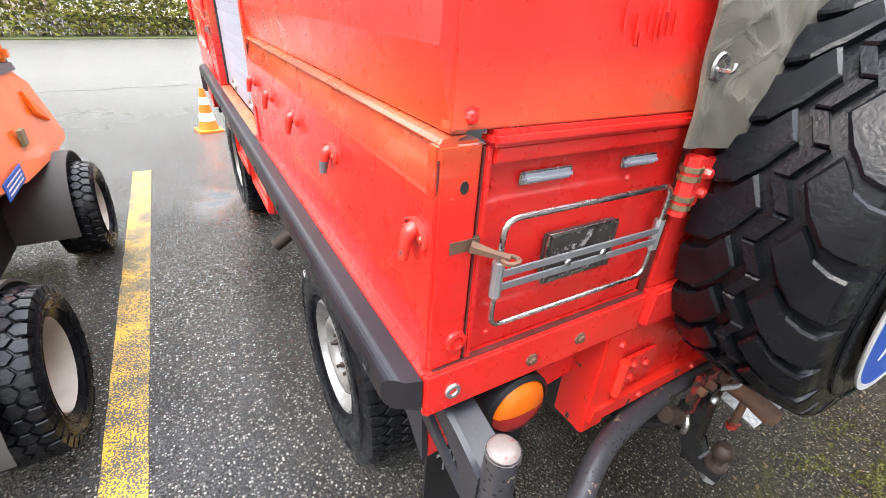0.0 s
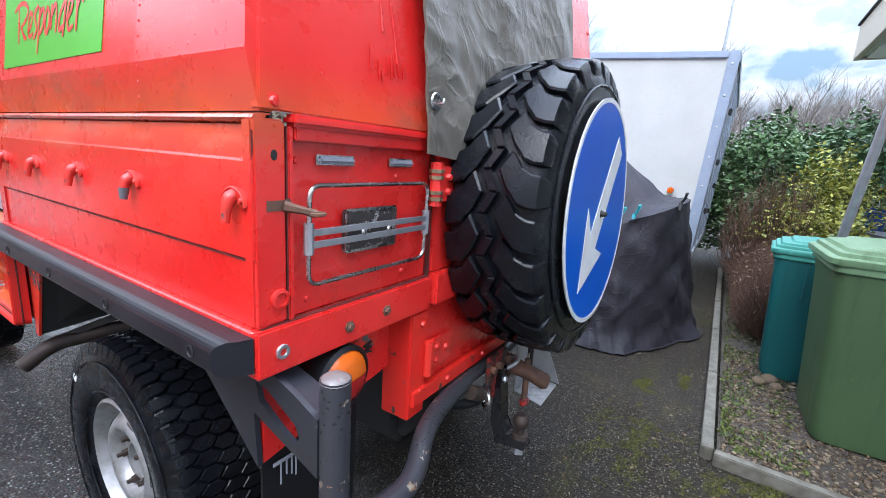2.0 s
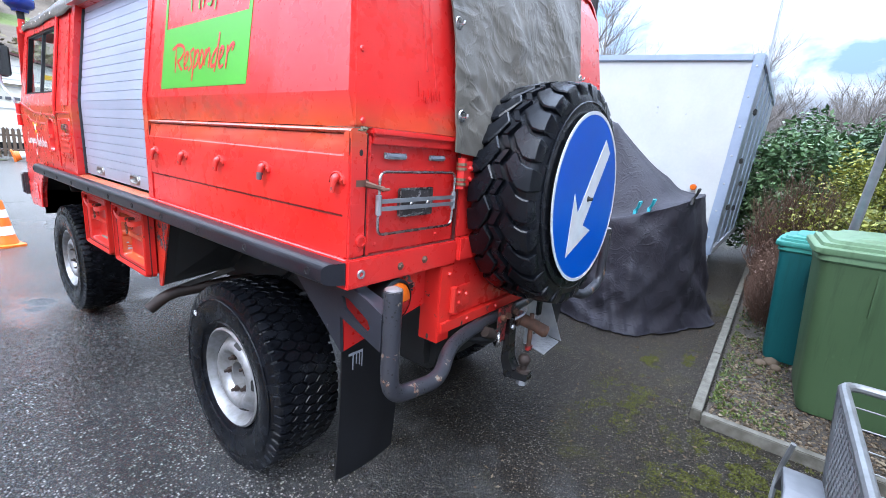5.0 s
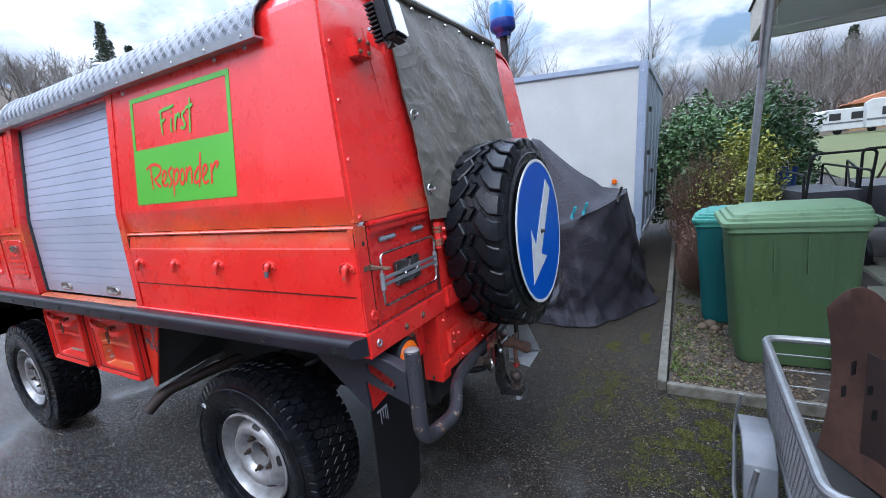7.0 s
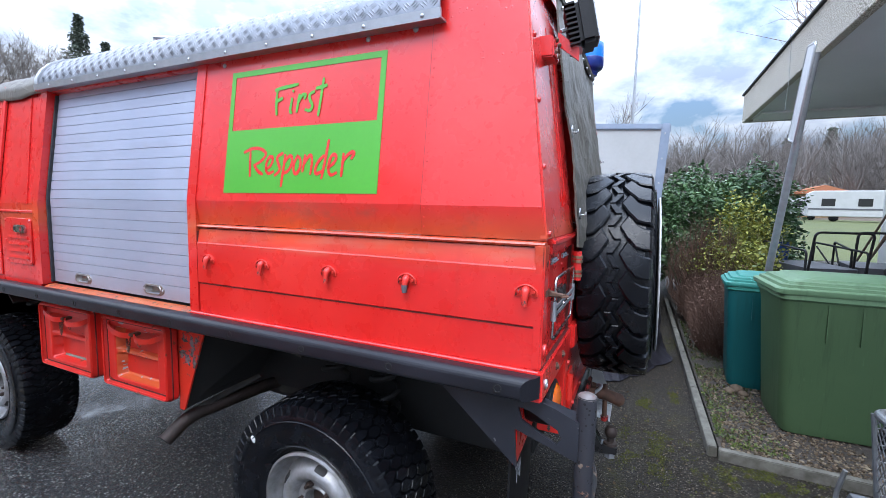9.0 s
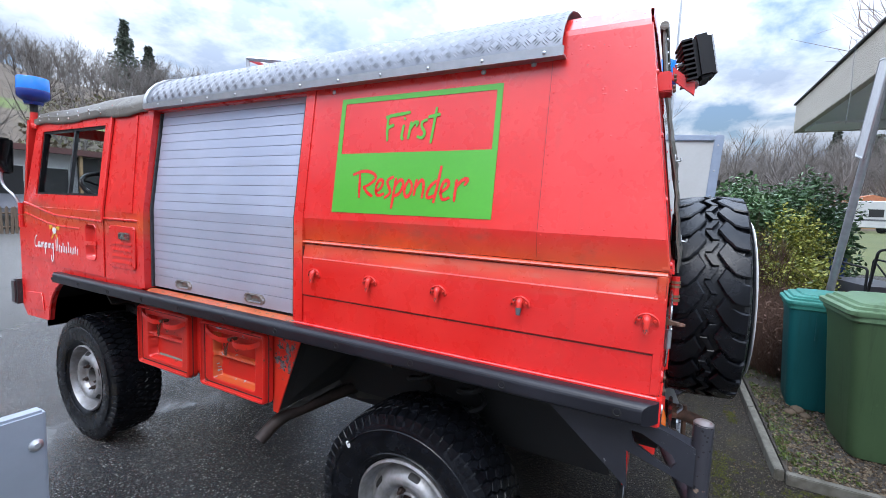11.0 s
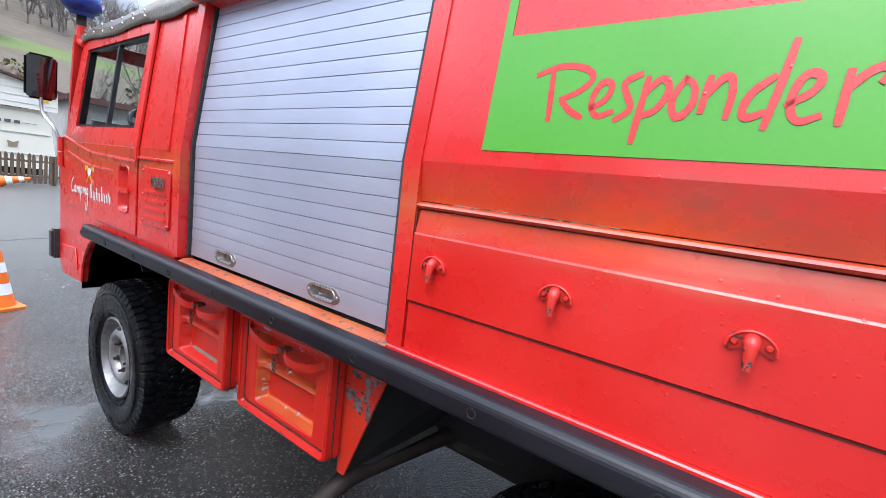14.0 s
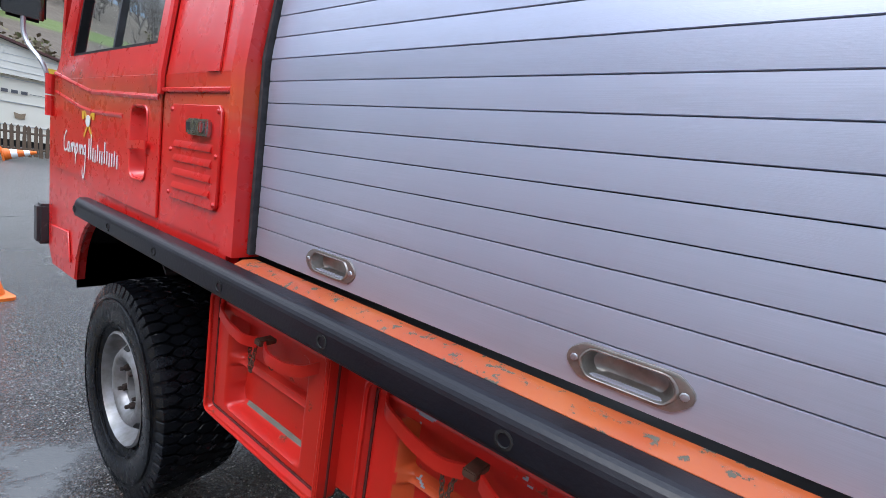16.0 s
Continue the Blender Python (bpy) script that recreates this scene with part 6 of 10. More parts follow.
def wheel(m, tyre_me, rim_me, label):
    w = new("wheel", tyre_me[0])
    w.matrix_basis = m
    attach(w, TRUCK)
    tagged(w, label)
    o = new("tread", tyre_me[1])
    o.matrix_basis = m
    tagged(attach(o, w), "worn rubber tread blocks", kind="stuff")
    o = new("rim", rim_me)
    o.matrix_basis = m
    attach(o, w)
    tagged(o, "silver steel rim with five nuts")
    return w


RT, WT, RR = 0.398, 0.265, 0.205
road_tyre = tyre_pair("road_tyre", RT, WT, RR, "block", 60)
spare_tyre = tyre_pair("spare_tyre", 0.408, 0.235, RR, "lug", 26)
rim_me = mesh_of("rim", rim_mesh(RR, WT / 2), SILVER_RIM, 40)
LEFT_OUT = pose(0, 0, 0, 0, -90, 0)
RIGHT_OUT = pose(0, 0, 0, 0, 90, 0)
nut_me = mesh_of("wheel_nut", lathe(bmesh.new(), [(0, 0.030), (0.007, 0.030), (0.008, 0.016), (0.0125, 0.015), (0.013, 0.0), (0.017, 0.0), (0.017, -0.004)], None, 6), EXHAUST, 40)
slot_bm = prism(bmesh.new(), [(p.x, p.y) for p in rounded([(-0.024, -0.0135, 0), (0.024, -0.0135, 0), (0.024, 0.0135, 0), (-0.024, 0.0135, 0)], 0.010, 4, True)], "z", -0.006, 0.0015)
slot_me = mesh_of("rim_slot", slot_bm, BLACK, 40)
cap_me = mesh_of("hub_cap", lathe(bmesh.new(), [(0, 0.004), (0.034, 0.003), (0.040, 0.006), (0.046, 0.004), (0.046, 0)], None, 24), EXHAUST, 40)
for y, turn in ((0.818, 0.0), (3.217, 20.0)):
    for left in (True, False):
        x = 0.068 + WT / 2
        m = (Matrix.Translation((x, y, RT)) @ LEFT_OUT if left else Matrix.Translation((WIDE - x, y, RT)) @ RIGHT_OUT) @ pose(0, 0, 0, 0, 0, turn)
        w = wheel(m, road_tyre, rim_me, "black all-terrain tyre on silver steel rim")
        for k in range(5):
            a = k * math.tau / 5 + 0.4
            for me, rr, h, nm in ((nut_me, 0.074, WT / 2 * 0.61, "wheel_nut"), (slot_me, 0.1475, WT / 2 * 0.735, "rim_slot")):
                o = new(nm, me)
                aa = a + (0.63 if nm == "rim_slot" else 0)
                o.matrix_basis = m @ pose(rr * math.cos(aa), rr * math.sin(aa), h, 0, 0, math.degrees(aa) + 90) @ pose(0, 0, 0, 52 if nm == "rim_slot" else 0, 0, 0)
                attach(o, w)
        if left and y < 1:
            spot_m = Matrix.Translation((0.0585, 1.065, 0.611)) @ pose(0, 0, 0, 40, 0, 0) @ pose(0, 0, 0, 0, -78, 0) @ Matrix.Diagonal((0.55, 1.0, 1.0, 1.0))
            part("paint_mark", lathe(bmesh.new(), [(0, 0.0035), (0.012, 0.003), (0.0165, 0.001), (0.0165, -0.003)], spot_m, 18), SIGN_WHITE, w, "white oval mark on the sidewall")
        o = new("hub_cap", cap_me)
        o.matrix_basis = m @ pose(0, 0, WT / 2 * 0.33)
        attach(o, w)
spare_m = Matrix.Translation((0.872, -0.132, 1.240)) @ pose(0, 0, 0, 90, 0, 0) @ pose(0, 0, 0, -1.5, 0, 5)
spare = wheel(spare_m, spare_tyre, rim_me, "worn black off-road spare tyre with chunky lugs")
bm = tube(bmesh.new(), [(0.872, 0.0, 1.24), (0.872, -0.10, 1.24)], 0.07, 16)
part("spare_carrier", bm, RED_FLAT, TRUCK)
# round blue sign on the spare wheel
SG = Matrix.Translation((0.876, -0.274, 1.243)) @ Matrix.Scale(1.02, 4) @ pose(0, 0, 0, 90, 0, 0) @ pose(0, 0, 0, -1.5, 0, 0)
sign = part("direction_sign", lathe(bmesh.new(), [(0, -0.003), (0.296, -0.003), (0.300, 0.0), (0.3005, 0.003), (0.297, 0.0035), (0.294, 0.002), (0, 0.0005)], SG, 64), SIGN_WHITE, TRUCK, "round blue sign with white slanted arrow and white rim")
part("sign_face", lathe(bmesh.new(), [(0, 0.002), (0.289, 0.0024), (0.289, 0.001)], SG, 64), SIGN_BLUE, sign, "blue film face")
part("rim_band", lathe(bmesh.new(), [(0.288, 0.0022), (0.289, 0.003), (0.2985, 0.0032), (0.2992, 0.0028)], SG, 64), SIGN_WHITE, sign)
bm = bmesh.new()
pts = [(-0.245, 0.0), (-0.060, -0.115), (-0.088, -0.038), (0.240, -0.038), (0.240, 0.038), (-0.088, 0.038), (-0.060, 0.115)]
c, s_ = math.cos(radians(52)), math.sin(radians(52))
prism(bm, [(x * c - y * s_, x * s_ + y * c) for x, y in pts], "z", 0.0022, 0.0034)
bm.transform(SG)
part("arrow", bm, SIGN_WHITE, sign)
part("centre_bolt", lathe(bmesh.new(), [(0, 0.020), (0.006, 0.019), (0.008, 0.004), (0.014, 0.003), (0.014, 0.0)], SG, 8), BLACK, sign)

# ---- rear guards, tow gear, mud flaps ----
def guard(flip):
    x0, x1 = 0.030, 0.040
    # triangular fin, then the arm as a frame round its slot
    bm = prism(bmesh.new(), [(0.30, 1.004), (0.075, 1.004), (0.066, 0.910), (0.058, 0.802)], "x", x0, x1)
    rim_o = [(0.075, 1.004), (0.02, 1.004), (-0.04, 0.986), (-0.098, 0.962), (-0.098, 0.910), (-0.098, 0.858), (-0.03, 0.880), (0.066, 0.910)]
    rim_i = [(0.058, 0.972), (0.030, 0.969), (-0.006, 0.952), (-0.046, 0.931), (-0.056, 0.912), (-0.044, 0.893), (-0.008, 0.908), (0.048, 0.938)]
    lo = [bm.verts.new((x0, *p)) for p in rim_o], [bm.verts.new((x0, *p)) for p in rim_i]
    hi = [bm.verts.new((x1, *p)) for p in rim_o], [bm.verts.new((x1, *p)) for p in rim_i]
    for i in range(8):
        j = (i + 1) % 8
        bm.faces.new((lo[0][i], lo[0][j], lo[1][j], lo[1][i]))
        bm.faces.new((hi[0][j], hi[0][i], hi[1][i], hi[1][j]))
        bm.faces.new((lo[0][j], lo[0][i], hi[0][i], hi[0][j]))
        bm.faces.new((lo[1][i], lo[1][j], hi[1][j], hi[1][i]))
    hexa(bm, [(x1, 0.06, 1.000), (x1 + 0.05, 0.06, 1.000), (x1 + 0.05, -0.098, 0.960), (x1, -0.098, 0.960)], (0, 0, -0.006))
    line = rounded([(0.054, -0.112, 1.028), (0.054, -0.112, 0.722), (0.28, -0.112, 0.690), (0.39, -0.055, 0.735), (0.52, -0.030, 0.742), (0.64, -0.020, 0.742)], 0.07, 6)
    t = tube(bmesh.new(), line, 0.0245, 14)
    cap = lathe(bmesh.new(), [(0, 0.006), (0.015, 0.005), (0.022, 0.001), (0.025, -0.004)], pose(0.054, -0.112, 1.0285), 14)
    if flip:
        bm, t, cap = mirrored(bm), mirrored(t), mirrored(cap)
    g = part("corner_guard", bm, GUARD, TRUCK, "dark grey steel corner guard")
    part("guard_tube", t, TUBE_PAINT, g, "bent tube bumper with chipped paint")
    part("tube_cap", cap, chipped("worn_cap_paint", (0.17, 0.145, 0.135), (0.12, 0.10, 0.095), (0.3, 0.06, 0.05), 40, 0.62) if not flip else bpy.data.materials["worn_cap_paint"], g)
    return g


guard(False)
guard(True)


def flap(flip):
    bm = bmesh.new()
    def at(u, v, back):
        return (0.052 + 0.245 * u, 0.078 + 0.02 * (1 - v) ** 2 - 0.012 * math.sin(u * 3.0) + back, 0.34 + 0.49 * v)
    cloth(bm, at, 8, 8, 0.006)
    bare = bmesh.new()
    for x, l in ((0.083, 0.05), (0.096, 0.035), (0.108, 0.042), (0.118, 0.05)):
        box(bare, x, x + 0.0035, 0.0675, 0.0685, 0.775 - l, 0.776)
    box(bare, 0.068, 0.122, 0.0675, 0.0685, 0.772, 0.780)
    if flip:
        bm, bare = mirrored(bm), mirrored(bare)
    f = part("mud_flap", bm, RUBBER, TRUCK, "black rubber mud flap with paint drips", 60)
    part("paint_drip", bare, COVER_GREY, f, "dried grey paint drips")


flap(False)
flap(True)
# tow plate, ball hitch, jaw hook, checkered step
tow = part("tow_plate", box(bmesh.new(), 0.725, 0.845, -0.055, -0.040, 0.64, 0.79, 0.004), TOW_PAINT, TRUCK, "rusty tow plate")
part("cross_tube", tube(bmesh.new(), [(0.64, -0.014, 0.740), (0.90, -0.010, 0.738), (1.36, 0.010, 0.738)], 0.021, 12), TUBE_PAINT, TRUCK, "blue-grey cross tube with flaking paint")
part("ball_bracket", prism(bmesh.new(), [(-0.072, 0.735), (-0.056, 0.735), (-0.045, 0.56), (-0.070, 0.486), (-0.170, 0.500), (-0.170, 0.528), (-0.105, 0.530), (-0.082, 0.57)], "x", 0.774, 0.826, 0.003), BLACK_GLOSS, tow, "black drop bracket")
part("hitch_ball", lathe(bmesh.new(), [(0, 0.078), (0.014, 0.076), (0.023, 0.066), (0.026, 0.053), (0.022, 0.038), (0.014, 0.030), (0.014, 0.012), (0.026, 0.010), (0.028, 0.0), (0, 0.0)], pose(0.800, -0.142, 0.528), 20), EXHAUST, tow, "rusty ball hitch")
part("hitch_nut", tube(bmesh.new(), [(0.800, -0.142, 0.474), (0.800, -0.142, 0.502)], 0.022, 6), STEEL, tow)
for z in (0.70, 0.645):
    part("bracket_bolt", lathe(bmesh.new(), [(0, 0.012), (0.010, 0.011), (0.012, 0)], pose(0.80, -0.070 + (0.7 - z) * 0.1, z, 90, 0, 0), 6), STEEL, tow)
def rod(name, pts, radii, material, label="", sides=14):
    return part(name, tube(bmesh.new(), pts, 0.02, sides, radii=radii), material, tow, label)


rod("tow_jaw", [(0.885, -0.035, 0.712), (0.890, -0.060, 0.706), (0.895, -0.066, 0.705), (0.905, -0.120, 0.692), (0.912, -0.168, 0.676), (0.915, -0.178, 0.673)], [0.036, 0.036, 0.027, 0.025, 0.027, 0.018], RUST, "rusty towing jaw")
rod("jaw_collar", [(0.878, -0.010, 0.718), (0.884, -0.040, 0.712)], [0.040, 0.040], TOW_PAINT, "dark red jaw collar")
rod("jaw_pin", [(0.902, -0.105, 0.740), (0.898, -0.108, 0.590)], [0.010, 0.010], RUST)
rod("pin_knob", [(0.898, -0.108, 0.600), (0.897, -0.109, 0.580)], [0.017, 0.015], TOW_PAINT)
rod("jaw_lever", rounded([(0.880, -0.055, 0.735), (0.860, -0.090, 0.752), (0.835, -0.092, 0.748), (0.815, -0.060, 0.720)], 0.015, 3), [0.007] * 14, STEEL, "bent steel release lever", 8)
for x in (0.735, 0.775, 0.835):
    rod("flange_bolt", [(x, -0.055, 0.752), (x, -0.072, 0.752)], [0.012, 0.012], RUST, "", 6)
rod("hose", rounded([(0.50, -0.005, 0.735), (0.58, -0.045, 0.700), (0.68, -0.050, 0.672), (0.74, -0.045, 0.690)], 0.05, 5), [0.014] * 14, RUBBER, "black hose", 10)
rod("coupling", [(0.615, -0.055, 0.728), (0.650, -0.062, 0.712), (0.672, -0.066, 0.700)], [0.020, 0.022, 0.016], EXHAUST, "grimy hose coupling", 12)
ring = [(0.682 + 0.016 * math.cos(k * math.tau / 20), -0.070 + 0.018 * math.cos(k * math.tau / 20), 0.684 + 0.027 * math.sin(k * math.tau / 20)) for k in range(20)]
part("shackle_ring", tube(bmesh.new(), ring, 0.0075, 8, True), CHROME, tow, "chrome shackle ring")
STEP = plain("bright_chequer_plate", (0.42, 0.42, 0.42), (0.32, 0.32, 0.32), 20, (0.3, 0.5), 0.6, bump=0.2)
bm = hexa(bmesh.new(), [(1.03, -0.02, 0.535), (1.19, -0.02, 0.545), (1.19, -0.125, 0.525), (1.03, -0.125, 0.515)], (0, 0, 0.004))
hexa(bm, [(1.19, -0.02, 0.545), (1.19, -0.02, 0.76), (1.19, -0.04, 0.76), (1.19, -0.135, 0.535)], (0.004, 0, 0))
hexa(bm, [(1.03, -0.022, 0.54), (1.12, -0.022, 0.545), (1.12, -0.022, 0.84), (1.03, -0.022, 0.84)], (0, 0.004, 0))
step = part("checker_step", bm, STEP, TRUCK, "small bright chequer plate step under the tail")
bm = bmesh.new()
for i in range(11):
    for j in range(8):
        cx, cy = 1.038 + i * 0.0145, -0.118 + j * 0.0135
        sg = 1 if (i + j) % 2 else -1
        z = 0.5195 + 0.010 * (cx - 0.97) / 0.22 + 0.020 * (cy + 0.125) / 0.105
        hexa(bm, [(cx - 0.006, cy - 0.005 * sg, z), (cx - 0.004, cy - 0.0065 * sg, z), (cx + 0.006, cy + 0.005 * sg, z), (cx + 0.004, cy + 0.0065 * sg, z)], (0, 0, 0.0016))
tagged(part("chequer_pattern", bm, STEP, step), kind="stuff")
bm = hexa(bmesh.new(), [(1.20, 0.0, 0.62), (1.27, 0.0, 0.62), (1.27, 0.0, 0.87), (1.20, 0.0, 0.87)], (0, 0.02, 0))
part("step_rubber", bm, RUBBER, step)

def sheet_arch(ring, xa, xb, thick=0.008):
    """A bent sheet over a wheel: a line of (y, z) drawn out from xa to xb."""
    bm = bmesh.new()
    rows = [[bm.verts.new((x, y, z + d)) for y, z in ring] for x, d in ((xa, 0), (xb, 0), (xb, thick), (xa, thick))]
    for k in range(4):
        a, b = rows[k], rows[(k + 1) % 4]
        for i in range(len(ring) - 1):
            bm.faces.new((a[i], a[i + 1], b[i + 1], b[i]))
    bm.faces.new([r_[0] for r_ in rows])
    bm.faces.new([r_[-1] for r_ in rows][::-1])
    return bm


# ---- under the body ----
under = part("chassis", box(bmesh.new(), 0.52, 1.24, 0.12, 3.75, 0.52, 0.72, 0.03), BLACK, TRUCK, "black grimy chassis tube and axles")
part("floor_pan", box(bmesh.new(), 0.06, 1.70, 0.10, 3.60, 0.985, 1.012), BLACK, TRUCK)
part("inner_wall", box(bmesh.new(), 0.50, 0.515, 0.14, 3.60, 0.60, 0.984), BLACK, TRUCK)
part("inner_wall", box(bmesh.new(), 1.245, 1.26, 0.14, 3.60, 0.60, 0.984), BLACK, TRUCK)
for y in (0.818, 3.217):
    part("axle", tube(bmesh.new(), [(0.29, y, 0.40), (0.62, y, 0.52), (1.14, y, 0.52), (1.47, y, 0.40)], 0.055, 12), BLACK, under)
    for x in (0.36, 1.40):
        for dy in (-0.14, 0.10):
            pts = [(x + 0.055 * math.cos(k * 0.7), y + dy + 0.055 * math.sin(k * 0.7), 0.55 + k * 0.0088) for k in range(52)]
            part("coil_spring", tube(bmesh.new(), pts, 0.011, 6), BLACK, under)
for left in (True, False):
    ring = [(3.60, 0.68), (3.60, 0.86), (3.52, 0.98), (3.40, 1.005), (2.86, 1.005), (2.78, 0.94)]
    xs = (0.036, 0.50) if left else (WIDE - 0.50, WIDE - 0.036)
    part("wheel_arch", sheet_arch(ring, xs[0], xs[1]), BLACK, TRUCK)
    part("arch_wall", box(bmesh.new(), 0.50 if left else 1.245, 0.515 if left else 1.26, 2.60, 3.62, 0.42, 0.60), BLACK, TRUCK)
part("splash_plate", hexa(bmesh.new(), [(0.090, 1.345, 1.012), (0.090, 1.492, 0.626), (0.40, 1.405, 0.690), (0.50, 1.20, 1.012)], (0, 0.006, 0)), BLACK, TRUCK, "black splash plate behind the tool boxes")
tri = part("corner_plate", prism(bmesh.new(), [(1.518, 1.010), (1.340, 1.012), (1.490, 0.622), (1.518, 0.622)], "x", 0.080, 0.088), RED_FLAKED, TRUCK, "red corner plate with flaking paint")
part("exhaust_pipe", tube(bmesh.new(), rounded([(0.62, 1.38, 0.605), (0.45, 1.44, 0.598), (0.25, 1.505, 0.575), (0.125, 1.540, 0.562), (0.036, 1.556, 0.492)], 0.06, 6), 0.030, 14), EXHAUST, TRUCK, "rusty bent exhaust pipe")
part("exhaust_mouth", lathe(bmesh.new(), [(0, 0.0015), (0.026, 0.0015), (0.027, 0)], Matrix.Translation((0.036, 1.556, 0.492)) @ (Vector((-0.089, 0.016, -0.070)).to_track_quat("Z", "Y").to_matrix().to_4x4()), 14), BLACK, TRUCK)
GRIMY = plain("grimy_steel", (0.062, 0.053, 0.044), (0.026, 0.023, 0.020), 14, (0.55, 0.85), 0.1, bump=0.5)
part("silencer", prism(bmesh.new(), [(p.x, p.y) for p in rounded([(1.19, 0.585, 0), (1.41, 0.545, 0), (1.42, 0.665, 0), (1.20, 0.730, 0)], 0.025, 4, True)], "x", 0.518, 0.80, 0.006), GRIMY, TRUCK, "flat grimy steel silencer box")
part("heat_shield", hexa(bmesh.new(), [(0.22, 0.98, 0.90), (0.22, 1.16, 0.93), (0.50, 1.16, 0.95), (0.50, 0.98, 0.92)], (0, 0, -0.01)), GRIMY, TRUCK)
part("splash_lip", hexa(bmesh.new(), [(0.125, 1.545, 0.585), (0.396, 1.418, 0.690), (0.40, 1.398, 0.672), (0.150, 1.528, 0.573)], (0.003, 0.003, -0.006)), GRIMY, TRUCK, "grimy bent lip of the splash plate")

# ---- side tool boxes ----
def step_(a, b, v):
    f = min(1.0, max(0.0, (v - a) / (b - a)))
    return f * f * (3 - 2 * f)


def ribbon(bm, pts, tall, thick):
    """A flat strap on edge along a line of points."""
    rows = []
    for i, p in enumerate(pts):
        d = (pts[min(i + 1, len(pts) - 1)] - pts[max(i - 1, 0)]).normalized()
        n = Vector((d.y, -d.x, 0)).normalized() * thick / 2
        up = Vector((0, 0, tall / 2))
        rows.append([bm.verts.new(q) for q in (p - n - up, p + n - up, p + n + up, p - n + up)])
    for a, b in zip(rows, rows[1:]):
        for k in range(4):
            bm.faces.new((a[k], a[(k + 1) % 4], b[(k + 1) % 4], b[k]))
    bm.faces.new(rows[0][::-1])
    bm.faces.new(rows[-1])
    return bm


def tool_box(y0, y1, inner, label):
    """A box under the sill; its pressed door has a rolled rim and a stepped well behind the strap handles."""
    b = part("tool_box", box(bmesh.new(), 0.080, 0.46, y0 + 0.008, y1 - 0.008, 0.676, 1.008, 0.006), RED_BOX, TRUCK, label)
    z0, z1 = 0.664, 0.987

    def well(u, v):
        """Depth of the pressing: u from rear to front, v from the bottom up."""
        side = step_(0.17, 0.23, u) * step_(0.83, 0.77, u) if u < 0.5 else step_(0.83, 0.77, u) * step_(0.17, 0.23, u)
        hole = side * step_(0.13, 0.17, v) * (1 - step_(0.80, 0.86, v))
        deep = 0.062 * hole
        deep -= hole * 0.036 * step_(0.44, 0.48, v) * (1 - step_(0.52, 0.56, v))
        deep -= hole * 0.018 * (1 - step_(0.40, 0.52, v)) * step_(0.27, 0.33, v)
        deep -= hole * 0.026 * (1 - step_(0.15, 0.30, v))
        return deep

    def leaf(u, v, back):
        hw_, hh_, rc = (y1 - y0) / 2, (z1 - z0) / 2, 0.026
        # the square grid is pulled in at the corners
        a_, b_ = abs(u - 0.5) * 2 * hw_, abs(v - 0.5) * 2 * hh_
        ca, cb = a_ - (hw_ - rc), b_ - (hh_ - rc)
        if ca > 0 and cb > 0:
            k_ = max(ca, cb) / math.hypot(ca, cb)
            u, v = 0.5 + math.copysign((hw_ - rc + ca * k_) / hw_ / 2, u - 0.5), 0.5 + math.copysign((hh_ - rc + cb * k_) / hh_ / 2, v - 0.5)
            e = rc - max(ca, cb)
        else:
            e = min(hw_ - a_, hh_ - b_)
        lip = 0.013 * step_(0.0, 0.005, e) * (1 - step_(0.013, 0.019, e)) - 0.004 * step_(0.017, 0.021, e) * (1 - step_(0.024, 0.030, e))
        roll = 0.030 * (1 - step_(0.0, 0.004, e))
        return (0.040 - lip + roll + (back * 0.2 if e < 0.006 else back) + well(u, v), y0 + (y1 - y0) * u, z0 + (z1 - z0) * v)

    cl = cloth(bmesh.new(), leaf, 112, 100, 0.004)
    if inner is BOX_INNER:
        for f in cl.faces:
            c = f.calc_center_median()
            u, v = (c.y - y0) / (y1 - y0), (c.z - z0) / (z1 - z0)
            f.material_index = 1 if well(u, v) > 0.004 else 0
            edge_ = max(math.exp(-((v - 0.475) / 0.03) ** 2), math.exp(-((v - 0.25) / 0.05) ** 2))
            if 0.2 < u < 0.8 and noise.noise((u * 13, v * 18, 4)) + 0.5 * noise.noise((u * 34, v * 40, 2)) > 0.62 - 0.38 * edge_:
                f.material_index = 2
    door_ = part("box_door", cl, [RED_BOX, BOX_INNER, PRIMER], b, "pressed steel door leaf with stepped well", 45)
    # rolled bead, then dark lines along its groove and the door's edge
    for inset, x_, rad, m_, nm in ((0.011, 0.0285, 0.0052, RED_BOX, "rim_bead"), (0.0225, 0.0425, 0.0030, SEAM, "rim_grime"), (0.0015, 0.0480, 0.0028, SEAM, "edge_grime")):
        loop = rounded([(x_, y0 + inset, z0 + inset), (x_, y1 - inset, z0 + inset), (x_, y1 - inset, z1 - inset), (x_, y0 + inset, z1 - inset)], 0.026 - inset * 0.6, 5, True)
        part(nm, tube(bmesh.new(), loop, rad, 6, True), m_, b)
    w, h = y1 - y0, z1 - z0
    P = lambda u, v, out: Vector((0.040 - out, y0 + w * u, z0 + h * v))
    if inner is RED_BOX:
        def bare(u, v, back):
            uu, vv = 0.26 + 0.48 * u, 0.165 + 0.09 * v * (0.75 + 0.5 * noise.noise((u * 9, 1, 1)))
            q = P(uu, vv, 0)
            return (q.x + well(uu, vv) - 0.0012 + back, q.y, q.z)
        part("bare_patch", cloth(bmesh.new(), bare, 20, 6, 0.0005), plain("olive_grey_primer", (0.20, 0.20, 0.15), (0.13, 0.14, 0.11), 30, (0.5, 0.7)), b, "bare olive-grey patch")
